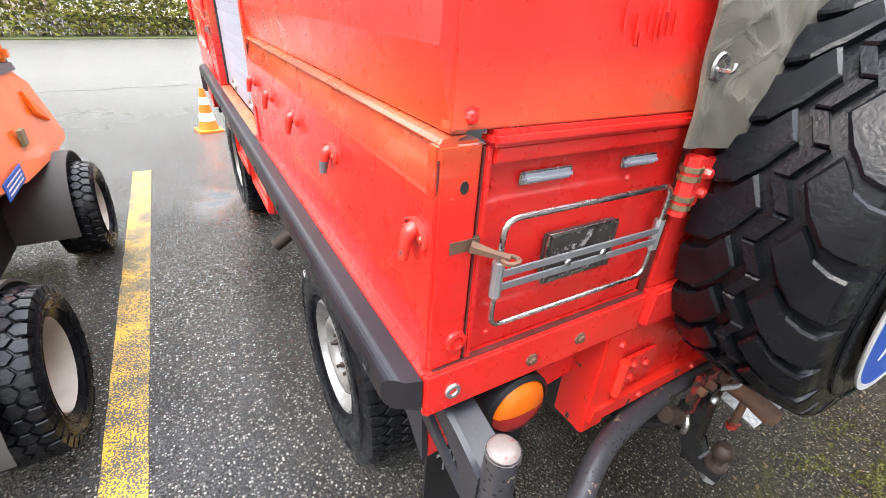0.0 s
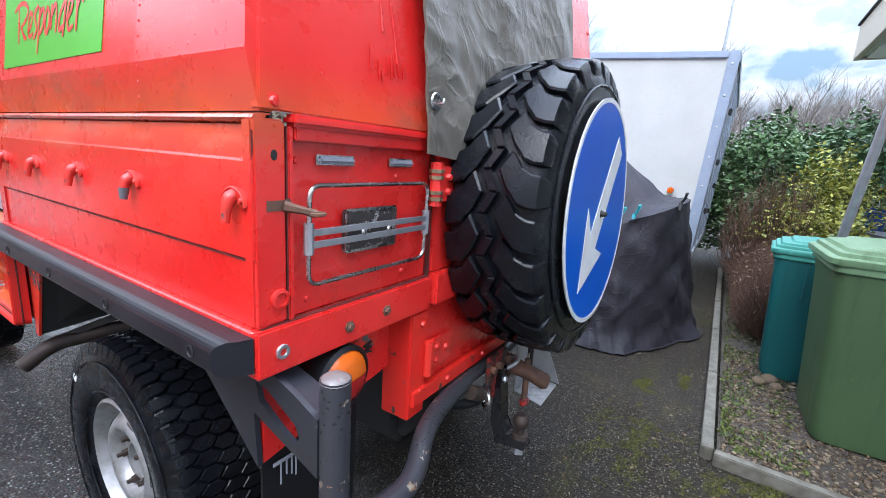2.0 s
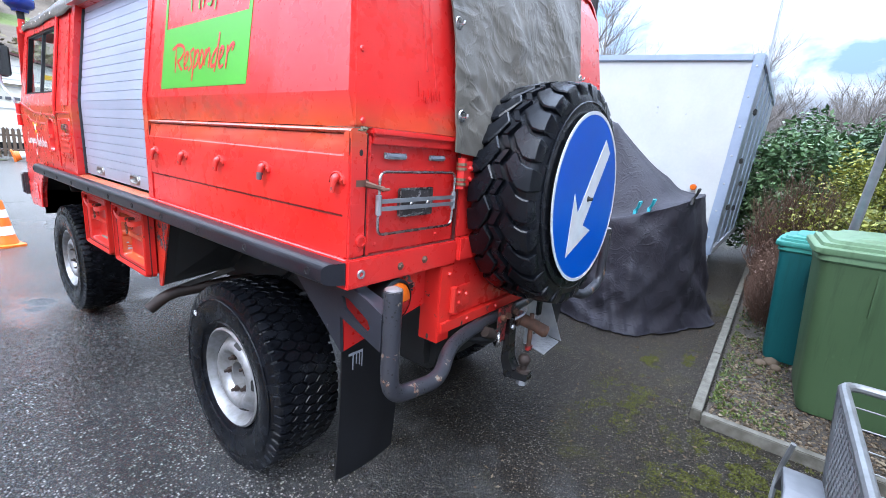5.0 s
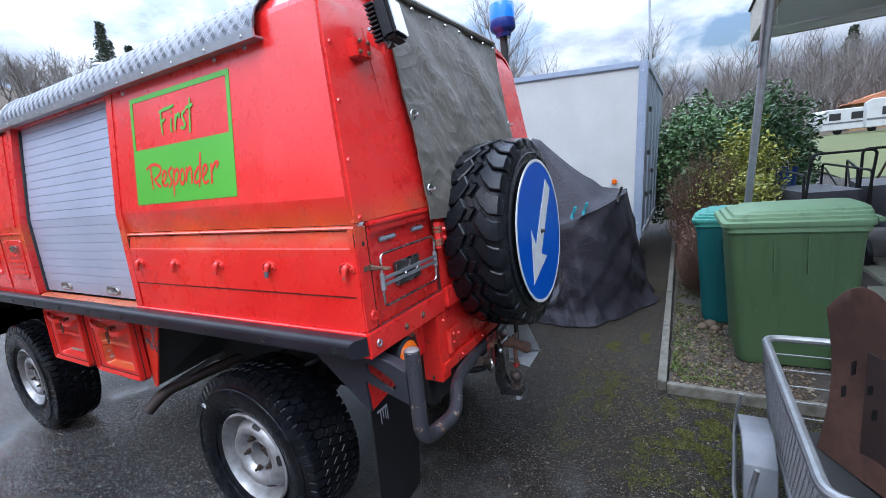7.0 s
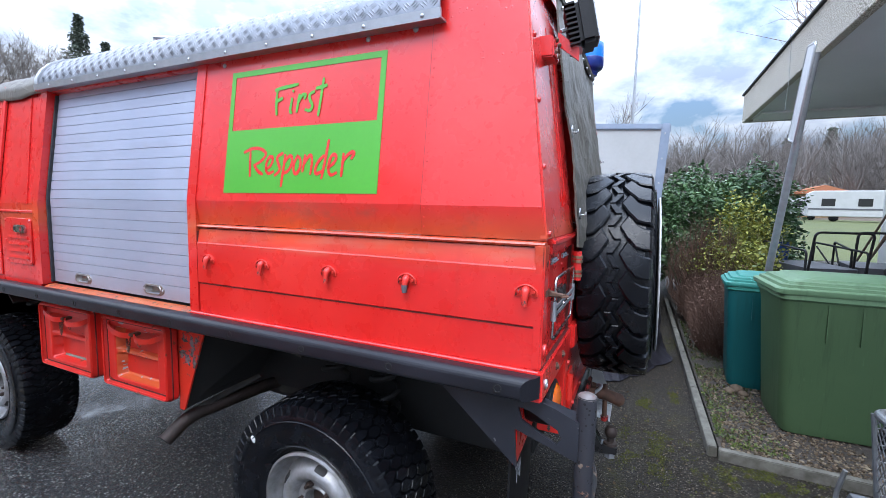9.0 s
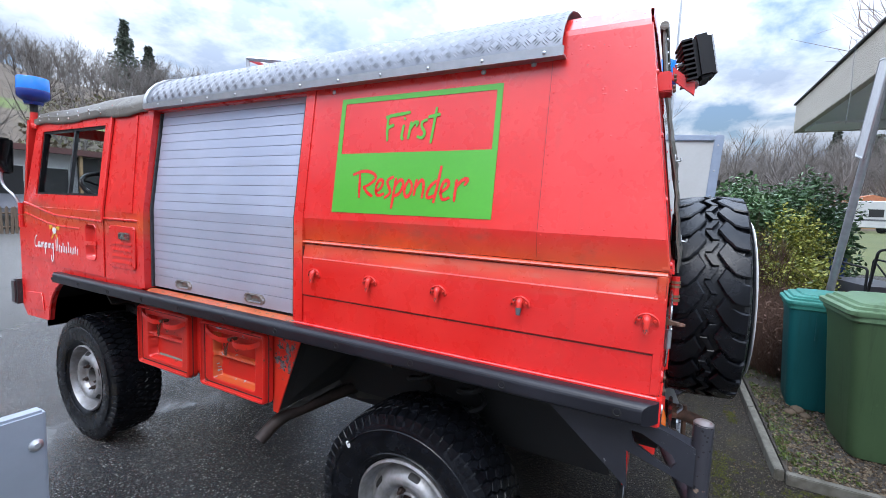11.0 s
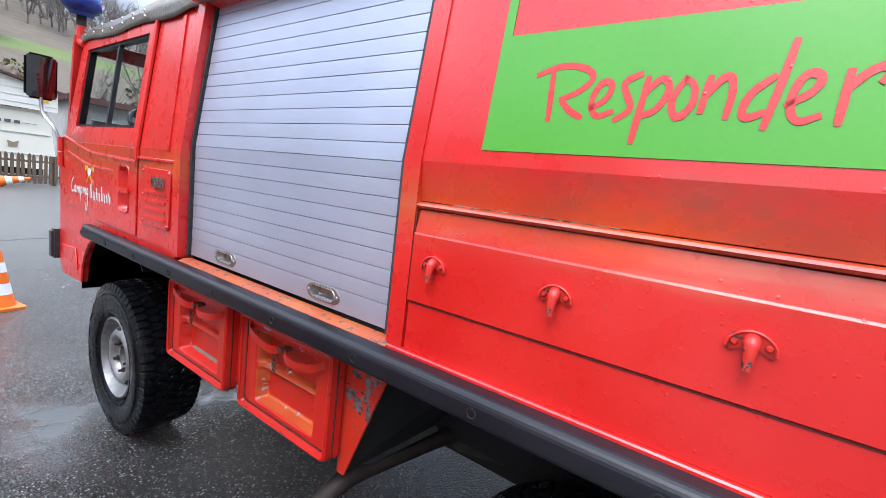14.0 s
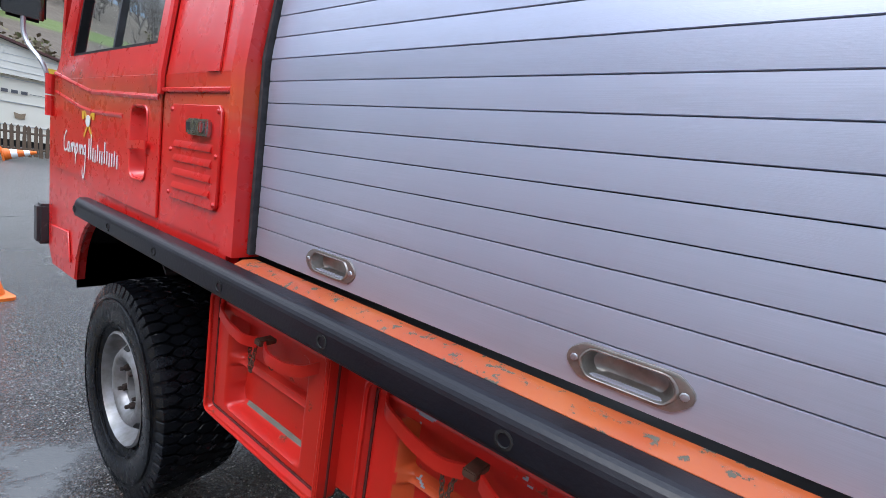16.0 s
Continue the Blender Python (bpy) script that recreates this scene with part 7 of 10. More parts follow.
    # strap handles, clasp and chain
    for pts in ([P(0.90, 0.89, -0.002), P(0.86, 0.87, 0.020), P(0.72, 0.81, 0.027), P(0.60, 0.785, 0.027), P(0.53, 0.79, 0.012)], [P(0.47, 0.79, 0.012), P(0.40, 0.765, 0.027), P(0.28, 0.765, 0.027), P(0.16, 0.80, 0.021), P(0.11, 0.84, -0.002)]):
        part("door_handle", ribbon(bmesh.new(), rounded(pts, 0.02, 3), 0.023, 0.005), RED_BOX, b)
    part("clasp", box(bmesh.new(), 0.020, 0.060, y0 + w * 0.48, y0 + w * 0.53, z0 + h * 0.785, z0 + h * 0.825, 0.002), RUST, b)
    bm = bmesh.new()
    for du, ln in ((0.565, 8), (0.62, 8)):
        for k in range(ln):
            c0 = P(du + 0.004 * k * (1 if du < 0.6 else -0.6), 0.745, 0.004) - Vector((0, 0, k * 0.0088))
            ax = Vector((0, 0.004, 0)) if k % 2 else Vector((0.004, 0, 0))
            tube(bm, [c0 + ax * math.cos(j * math.tau / 8) + Vector((0, 0, 0.0068 * math.sin(j * math.tau / 8))) for j in range(8)], 0.0014, 4, True)
    c0 = P(0.43, 0.69, 0.004)
    tube(bm, [c0 + Vector((0, 0.011 * math.cos(j * math.tau / 10), 0.014 * math.sin(j * math.tau / 10))) for j in range(10)], 0.0014, 4, True)
    tagged(part("chain", bm, RUST, b), "short rusty chain", kind="stuff")
    return b


tool_box(2.048, 2.506, RED_BOX, "red steel tool box with pressed door")
tool_box(1.508, 1.968, BOX_INNER, "red and orange weathered tool box with pressed door")
part("box_hanger", box(bmesh.new(), 0.07, 0.40, 1.957, 2.058, 0.70, 1.005), RED_BOX, TRUCK)
part("box_hanger", box(bmesh.new(), 0.06, 0.40, 2.50, 2.52, 0.69, 1.005), RED_BOX, TRUCK)

# ---- cab ----
def cab_x(z):
    return max(0.0, (z - 1.47) * 0.125)


def cab_slab(name, pts, x_off, thick, material, parent=None, label="", bevel=0.0):
    """An outline in (y, z) on the left side of the cab, following its lean."""
    bm = prism(bmesh.new(), pts, "x", 0.0, thick, bevel)
    for v in bm.verts:
        v.co.x += x_off + cab_x(v.co.z)
    return part(name, bm, material, parent or TRUCK, label)


arch = [(3.217 + 0.40 * math.cos(radians(a)) * 0.68, 0.72 + 0.305 * math.sin(radians(a))) for a in range(8, 91, 12)]
cab_side_ob = cab_slab("cab_side", [(2.40, 1.02)] + [(2.9, 1.02)] + arch[::-1] + [(3.49, 0.745), (3.80, 0.735), (3.86, 0.80), (3.86, 1.40), (3.78, 1.47), (2.40, 1.47)], 0.004, 0.03, RED, label="red cab side with wheel arch")
part("arch_lip", tube(bmesh.new(), [(0.008, y, z) for y, z in [(3.0, 1.026)] + arch[::-1] + [(3.488, 0.75)]], 0.008, 6), RED_FLAT, TRUCK)
cab_slab("cab_quarter", [(2.40, 1.4705), (2.752, 1.4705), (2.752, 2.005), (2.40, 2.005)], 0.004, 0.03, RED)
part("drip_strip", tube(bmesh.new(), [(cab_x(z) - 0.004, 2.762, z) for z in (1.42, 1.47, 1.7, 1.9, 2.05)], 0.009, 6), RED_FLAT, TRUCK)
cab_slab("swage", [(2.475, 1.47), (2.53, 1.47), (2.54, 1.98), (2.515, 1.98)], -0.001, 0.004, RED_FLAT)
cab_slab("waist_lip", [(2.40, 1.425), (2.752, 1.425), (2.752, 1.437), (2.40, 1.437)], -0.006, 0.012, RED_FLAT, bevel=0.003)
cab_slab("quarter_panel", [(2.405, 1.102), (2.747, 1.102), (2.747, 1.423), (2.405, 1.423)], 0.0005, 0.004, RED)
vent = cab_slab("vent_panel", [(2.452, 1.172), (2.68, 1.172), (2.692, 1.184), (2.692, 1.386), (2.68, 1.398), (2.452, 1.398), (2.44, 1.386), (2.44, 1.184)], -0.007, 0.008, RED_FLAT, label="red vent panel with louvres", bevel=0.002)
for z in (1.205, 1.238, 1.271, 1.304):
    bm = prism(bmesh.new(), [(-0.007, z + 0.010), (-0.0115, z - 0.002), (-0.011, z - 0.006), (-0.007, z - 0.008)], "y", 2.47, 2.66)
    part("louvre", bm, RED_FLAT, vent)
for y in (2.452, 2.68):
    for z in (1.186, 1.29, 1.385):
        part("vent_rivet", lathe(bmesh.new(), [(0, 0.005), (0.004, 0.004), (0.006, 0)], pose(-0.007, y, z, 0, -90, 0), 8), RED_FLAT, vent)
bm = box(bmesh.new(), -0.020, -0.006, 2.475, 2.575, 1.330, 1.366, 0.004)
box(bm, -0.030, -0.020, 2.485, 2.53, 1.336, 1.360, 0.003)
part("catch", bm, CHROME, vent, "bright metal catch")
part("catch_slot", box(bmesh.new(), -0.0215, -0.020, 2.540, 2.570, 1.340, 1.357, 0.0005), BLACK, vent)

door_f = cab_slab("cab_door", [(2.762, 1.104), (3.25, 1.110), (3.36, 1.140), (3.62, 1.140), (3.765, 1.140), (3.765, 1.47), (2.762, 1.47)], -0.004, 0.007, RED, label="red cab door with sliding window", bevel=0.002)
for pts, r in (([(3.76, 1.492), (3.42, 1.440), (3.32, 1.425), (2.77, 1.412)], 0.009), ([(3.74, 1.425), (3.42, 1.372), (3.30, 1.362), (3.02, 1.358)], 0.008)):
    part("pressed_line", tube(bmesh.new(), [(0.0 + cab_x(z) * 1.0, y, z) for y, z in pts], r, 8), RED_FLAT, door_f)
# window frame
Z0, Z1 = 1.550, 1.945
for pts in ([(2.762, 1.471), (3.765, 1.471), (3.74, Z0), (2.762, Z0)], [(2.762, Z0), (2.832, Z0), (2.832, Z1), (2.762, Z1)], [(3.605, Z0), (3.74, Z0), (3.70, Z1), (3.605, Z1)], [(2.762, Z1), (3.70, Z1), (3.695, 2.005), (2.762, 2.005)]):
    cab_slab("window_frame", pts, -0.002, 0.035, RED, door_f)
SEAL_BAR = plain("dark_window_profile", (0.06, 0.063, 0.068), (0.03, 0.032, 0.035), 12, (0.4, 0.6), 0.3)
pane = cab_slab("window_pane", [(2.834, Z0), (3.603, Z0), (3.603, Z1), (2.834, Z1)], 0.018, 0.004, GLASS, door_f, "sliding window glass")
pane.visible_shadow = False
for pts in ([(2.832, Z0), (2.846, Z0), (2.846, Z1), (2.832, Z1)], [(3.590, Z0), (3.605, Z0), (3.605, Z1), (3.590, Z1)], [(2.846, Z0), (3.59, Z0), (3.59, Z0 + 0.012), (2.846, Z0 + 0.012)], [(2.846, Z1 - 0.012), (3.59, Z1 - 0.012), (3.59, Z1), (2.846, Z1)]):
    cab_slab("window_channel", pts, 0.006, 0.03, RUBBER, door_f)
cab_slab("window_divider", [(3.200, Z0 + 0.012), (3.216, Z0 + 0.012), (3.216, Z1 - 0.012), (3.200, Z1 - 0.012)], 0.010, 0.02, SEAL_BAR, door_f)
# handle pocket, sunk into the door
out_ = rounded([(0, 2.835, 1.188), (0, 2.955, 1.188), (0, 2.955, 1.392), (0, 2.835, 1.392)], 0.03, 4, True)
for ob in (door_f, cab_side_ob):
    carve(ob, prism(bmesh.new(), [(2.895 + (p.y - 2.895) * 0.9, 1.29 + (p.z - 1.29) * 0.93) for p in out_], "x", -0.05, 0.08))
pk, loops = bmesh.new(), []
for k, x in ((1.0, -0.0045), (0.97, -0.008), (0.92, -0.007), (0.88, -0.002), (0.80, 0.018), (0.62, 0.030)):
    loops.append([pk.verts.new((x, 2.895 + (p.y - 2.895) * k, 1.29 + (p.z - 1.29) * (k * 0.5 + 0.5))) for p in out_])
for a, b in zip(loops, loops[1:]):
    for j in range(len(a)):
        pk.faces.new((a[j], a[(j + 1) % len(a)], b[(j + 1) % len(a)], b[j]))
pk.faces.new(loops[-1])
part("handle_pocket", pk, RED_FLAT, door_f, "sunken handle pocket")
part("door_handle", ribbon(bmesh.new(), [Vector((-0.014, 2.815, 1.288)), Vector((-0.018, 2.85, 1.287)), Vector((-0.012, 2.90, 1.284)), Vector((-0.008, 2.962, 1.280))], 0.022, 0.006), RED_FLAT, door_f)
# cab door lettering and emblem
brush("lettering", "Camping", 3.615, 1.205, WHITE_VINYL, [
    [(32, 62), (12, 54), (2, 26), (12, 4), (34, 14)], [(58, 32), (42, 30), (40, 10), (52, 8), (59, 32), (63, 6)],
    [(74, 32), (72, 6)], [(74, 22), (86, 36), (88, 8)], [(90, 24), (102, 36), (105, 6)],
    [(118, 34), (113, -22)], [(118, 24), (131, 36), (135, 18), (118, 6)], [(149, 34), (146, 8)],
    [(161, 34), (158, 8)], [(160, 22), (173, 36), (175, 8)],
    [(200, 34), (186, 28), (186, 10), (199, 14)], [(201, 36), (199, -20), (188, -52), (175, -44), (178, -22)]], 0.0042, 1.32, 0.0062, door_f)
HB = [0.070, 0.082, 0.044, 0.040, 0.052, 0.038, 0.042, 0.066, 0.040, 0.042, 0.038, 0.044, 0.040]
for i, h in enumerate(HB):
    y = 3.318 - 0.0222 * i
    z = 1.205 + 0.004 * math.sin(i * 1.9)
    bm = prism(bmesh.new(), [(y - 0.0035, z), (y + 0.0045, z - 0.002), (y + 0.003, z + h), (y - 0.005, z + h * 0.96)], "x", -0.0064, -0.0052)
    part("lettering_bar", bm, WHITE_VINYL, door_f)
bm = bmesh.new()
for (a, b) in (((3.375, 1.362), (3.29, 1.278)), ((3.29, 1.362), (3.375, 1.278))):
    d = Vector((0, b[0] - a[0], b[1] - a[1]))
    nn = Vector((0, -d.z, d.y)).normalized() * 0.005
    p, q = Vector((-0.0062, *a)), Vector((-0.0062, *b))
    hexa(bm, [p - nn, q - nn, q + nn, p + nn], (0.0012, 0, 0))
for y in (3.385, 3.28):
    prism(bm, [(y - 0.016, 1.362), (y + 0.016, 1.362), (y + 0.010, 1.335), (y - 0.010, 1.335)], "x", -0.0066, -0.0054)
part("emblem_axes", bm, YELLOW_VINYL, door_f)
bm = prism(bmesh.new(), [(3.332 + 0.024 * math.cos(k * math.tau / 14), 1.330 + 0.020 * math.sin(k * math.tau / 14)) for k in range(14)], "x", -0.0072, -0.0062)
part("emblem_badge", bm, WHITE_VINYL, door_f)
# lower front corner, bumper, hinges
cab_slab("corner_step", [(3.53, 0.80), (3.77, 0.785), (3.80, 0.90), (3.56, 0.915)], -0.003, 0.006, RED_FLAT, bevel=0.0025)
part("front_bumper", box(bmesh.new(), -0.03, 1.79, 3.875, 3.945, 0.80, 0.97, 0.012), BLACK_CHIPPED, TRUCK, "black front bumper")
for z in (1.452, 1.372):
    part("door_hinge", tube(bmesh.new(), [(-0.014, 3.77, z - 0.04), (-0.014, 3.77, z + 0.035)], 0.015, 8), RED_FLAT, TRUCK)
# mirror on its arm
mi = part("mirror_arm", tube(bmesh.new(), rounded([(-0.014, 3.78, 1.44), (-0.03, 3.78, 1.52), (-0.075, 3.86, 1.60), (-0.075, 3.86, 1.72)], 0.05, 5), 0.008, 8), STEEL, TRUCK, "grey steel mirror arm")
bm = box(bmesh.new(), -0.141, -0.009, 3.845, 3.885, 1.672, 1.902, 0.022, 3)
bm.transform(Matrix.Translation((-0.075, 3.865, 1.79)) @ pose(0, 0, 0, 7, 0, -5) @ Matrix.Translation((0.075, -3.865, -1.79)))
part("mirror_shell", bm, RUBBER, mi, "black mirror shell")
bm = box(bmesh.new(), -0.133, -0.017, 3.838, 3.846, 1.682, 1.892, 0.003)
bm.transform(Matrix.Translation((-0.075, 3.865, 1.79)) @ pose(0, 0, 0, 7, 0, -5) @ Matrix.Translation((0.075, -3.865, -1.79)))
part("mirror_glass", bm, Shader("mirror_glass").done((0.14, 0.145, 0.15), 0.03, 1.0), mi)
# far side, front, rear wall and roof of the cab
part("cab_far_side", box(bmesh.new(), 1.73, 1.757, 2.40, 3.86, 1.02, 1.50), RED_FLAT, TRUCK)
bm = bmesh.new()
for ya, yb, za, zb in ((2.40, 2.83, 1.50, 2.01), (3.605, 3.72, 1.50, 2.01), (2.83, 3.605, 1.945, 2.01), (2.83, 3.605, 1.50, 1.55)):
    hexa(bm, [(WIDE - cab_x(za) - 0.005, ya, za), (WIDE - cab_x(za) - 0.005, yb, za), (WIDE - cab_x(zb) - 0.005, yb, zb), (WIDE - cab_x(zb) - 0.005, ya, zb)], (-0.03, 0, 0))
part("far_window_frame", bm, BLACK, TRUCK)
part("cab_front", box(bmesh.new(), 0.035, 1.73, 3.82, 3.86, 0.80, 1.46), RED_FLAT, TRUCK)
bm = bmesh.new()
for xa, xb, za, zb in ((0.03, 0.10, 1.46, 2.02), (1.66, 1.73, 1.46, 2.02), (0.10, 1.66, 1.95, 2.02), (0.10, 1.66, 1.46, 1.55), (0.85, 0.91, 1.55, 1.95)):
    def fy(z):
        return 3.83 - (z - 1.46) * 0.20
    hexa(bm, [(xa, fy(za), za), (xb, fy(za), za), (xb, fy(zb), zb), (xa, fy(zb), zb)], (0, 0.03, 0))
part("windscreen_frame", bm, RED_FLAT, TRUCK)
ws = part("windscreen", hexa(bmesh.new(), [(0.10, fy(1.55) + 0.012, 1.55), (1.66, fy(1.55) + 0.012, 1.55), (1.66, fy(1.95) + 0.012, 1.95), (0.10, fy(1.95) + 0.012, 1.95)], (0, 0.004, 0)), GLASS, TRUCK)
ws.visible_shadow = False
part("cab_rear_wall", box(bmesh.new(), 0.08, 1.68, 2.42, 2.45, 1.02, 2.02), BLACK, TRUCK)
part("dashboard", box(bmesh.new(), 0.06, 1.70, 3.60, 3.80, 1.10, 1.53, 0.03), BLACK, TRUCK)
for x in (0.16, 1.02):
    s0 = part("seat", box(bmesh.new(), x, x + 0.52, 2.62, 3.12, 1.12, 1.27, 0.05, 3), RUBBER, TRUCK, "black cab seat")
    part("backrest", hexa(bmesh.new(), [(x + 0.03, 2.62, 1.24), (x + 0.49, 2.62, 1.24), (x + 0.49, 2.50, 1.70), (x + 0.03, 2.50, 1.70)], (0, 0.10, 0.02), 0.03), RUBBER, s0)
wh = Matrix.Translation((0.42, 3.50, 1.605)) @ pose(0, 0, 0, 32, 0, 0)
bm = tube(bmesh.new(), [wh @ Vector((0.20 * math.cos(k * math.tau / 32), 0.20 * math.sin(k * math.tau / 32), 0)) for k in range(32)], 0.0145, 8, True)
for k in range(3):
    a = k * math.tau / 3 + 0.5
    tube(bm, [wh @ Vector((0, 0, -0.02)), wh @ Vector((0.2 * math.cos(a), 0.2 * math.sin(a), 0))], 0.009, 6)
tube(bm, [wh @ Vector((0, 0, -0.01)), wh @ Vector((0, 0, -0.35))], 0.02, 8)
part("steering_wheel", bm, RUBBER, TRUCK, "black steering wheel")


def cab_top(u, v, back):
    """u across from the left edge, v from rear to front."""
    prof = [(0.050, 1.992), (0.054, 2.045), (0.085, 2.095), (0.16, 2.125), (0.45, 2.15), (0.88, 2.16), (1.31, 2.15), (1.60, 2.125), (1.675, 2.095), (1.706, 2.045), (1.71, 1.992)]
    f = u * (len(prof) - 1)
    i = min(int(f), len(prof) - 2)
    x = prof[i][0] + (prof[i + 1][0] - prof[i][0]) * (f - i)
    z = prof[i][1] + (prof[i + 1][1] - prof[i][1]) * (f - i)
    y = 2.385 + v * 1.335
    z += 0.010 * noise.noise((x * 5, y * 4, 2)) + 0.004 * noise.noise((x * 20, y * 16, 5)) - 0.030 * v * (1 if z > 2.03 else 0.0) - back
    if z < 2.03:
        z += 0.006 * math.sin(y * 11)
    return (x + (back if u < 0.5 else -back), y, z)


top = part("canvas_top", cloth(bmesh.new(), cab_top, 44, 44, 0.006), CANVAS, TRUCK, "dark grey canvas cab top with press studs", 60)
for y in [2.86 + 0.125 * i for i in range(7)]:
    part("press_stud", lathe(bmesh.new(), [(0, 0.004), (0.005, 0.003), (0.007, 0)], pose(0.047, y, 2.010 + 0.006 * math.sin(y * 11), 0, -90, 0), 8), CHROME, top)
    part("press_stud", lathe(bmesh.new(), [(0, 0.005), (0.005, 0.003), (0.007, 0)], pose(0.049, y + 0.01, 2.036, 0, -90, 0), 8), CHROME, top)

# ---- white box trailer ----
BLUE_ALU = plain("blue_grey_aluminium", (0.30, 0.35, 0.44), (0.24, 0.29, 0.37), 6, (0.30, 0.5), 0.25, bump=0.1, grain=40)
WHITE_PANEL = plain("white_trailer_panel", (0.47, 0.47, 0.46), (0.41, 0.41, 0.395), 2.5, (0.35, 0.55), bump=0.08, grain=40)
TL = Matrix.Translation((4.75, -0.30, 0.47)) @ pose(0, 0, 0, 3.2, 0, 0)
trailer = thing("box_trailer", (5.9, 0.7, 0), "white box trailer with aluminium corner profiles", "trailer")


def in_trailer(name, bm, material, label=""):
    bm.transform(TL)
    return part(name, bm, material, trailer, label)


in_trailer("box_body", box(bmesh.new(), 0.012, 3.4, 0.02, 2.2, 0.06, 2.0, 0.01), WHITE_PANEL)
for nm, b in (("corner_profile", (-0.006, 0.10, -0.02, 0.075, 0.0, 2.06)), ("corner_profile", (-0.006, 0.10, 2.145, 2.24, 0.0, 2.06)), ("top_profile", (-0.012, 0.09, 0.076, 2.144, 1.985, 2.055)), ("bottom_profile", (-0.010, 0.09, 0.076, 2.144, 0.0, 0.075))):
    in_trailer(nm, box(bmesh.new(), *b, 0.01), BLUE_ALU)
in_trailer("side_skin", box(bmesh.new(), 0.101, 3.41, -0.012, 0.019, 0.091, 1.969), DULL_ALU)
in_trailer("side_profile", box(bmesh.new(), 0.101, 3.42, -0.03, 0.019, 1.97, 2.05, 0.008), BLUE_ALU)
in_trailer("side_profile", box(bmesh.new(), 0.101, 3.42, -0.03, 0.019, 0.0, 0.09, 0.008), ALU)
for x in (0.55, 1.15, 1.75, 2.4):
    in_trailer("side_post", box(bmesh.new(), x, x + 0.05, -0.025, 0.019, 0.091, 1.969, 0.006), BLUE_ALU)
for x, z in ((0.16, 1.5), (0.16, 1.0), (0.16, 0.5), (0.9, 0.45), (0.9, 0.75)):
    in_trailer("side_latch", box(bmesh.new(), x, x + 0.12, -0.06, -0.031, z, z + 0.06, 0.008), BLACK)
for i in range(7):
    in_trailer("rivet", lathe(bmesh.new(), [(0, 0.005), (0.008, 0.004), (0.012, 0)], pose(-0.006, 0.03, 0.2 + i * 0.29, 0, -90, 0), 8), STEEL)
for y in (0.55, 0.85):
    for dz in (0.0, 0.06):
        in_trailer("panel_screw", lathe(bmesh.new(), [(0, 0.004), (0.007, 0.003), (0.009, 0)], pose(0.012, y, 1.45 + dz, 0, -90, 0), 8), STEEL)
in_trailer("side_marker", lathe(bmesh.new(), [(0, 0.03), (0.03, 0.025), (0.034, 0.0)], pose(-0.01, 0.30, 0.70, 0, -90, 0), 16), AMBER, "round amber marker lamp")
in_trailer("frame_rail", box(bmesh.new(), -0.05, 3.3, 0.05, 0.12, -0.12, -0.002), STEEL)
in_trailer("frame_rail", box(bmesh.new(), -0.05, 3.3, 2.08, 2.15, -0.12, -0.002), STEEL)
in_trailer("tow_post", tube(bmesh.new(), [(-0.05, 0.22, -0.10), (-0.05, 0.22, 0.52)], 0.02, 8), STEEL)
in_trailer("tow_post", tube(bmesh.new(), [(-0.05, 0.10, -0.08), (-0.05, 0.70, -0.08)], 0.02, 8), STEEL)
bm = box(bmesh.new(), -0.03, 0.03, -0.01, 0.05, -0.16, 0.0, 0.006)
in_trailer("corner_foot", bm, STEEL)
for y in (0.15, 1.95):
    bm = lathe(bmesh.new(), [(0.0, -0.08), (0.19, -0.08), (0.28, -0.07), (0.30, -0.03), (0.30, 0.03), (0.28, 0.07), (0.19, 0.08), (0, 0.05)], pose(6.6, y - 0.2, 0.30, 90, 0, 0), 28)
    part("trailer_wheel", bm, TYRE, trailer)
for x, y in ((7.6, 0.0), (7.6, 1.6), (4.95, 1.7)):
    part("prop_stand", tube(bmesh.new(), [(x, y, 0.0), (x, y, 0.50)], 0.025, 8), STEEL, trailer)

# ---- covered load in front of it ----
def ring_at(pts, u):
    f = u * len(pts)
    i = int(f) % len(pts)
    a, b, k = Vector(pts[i]), Vector(pts[(i + 1) % len(pts)]), f - int(f)
    p0, p3 = Vector(pts[i - 1]), Vector(pts[(i + 2) % len(pts)])
    t0, t1 = (b - p0) * 0.5, (p3 - a) * 0.5
    return a * (2 * k ** 3 - 3 * k * k + 1) + t0 * (k ** 3 - 2 * k * k + k) + b * (-2 * k ** 3 + 3 * k * k) + t1 * (k ** 3 - k * k)


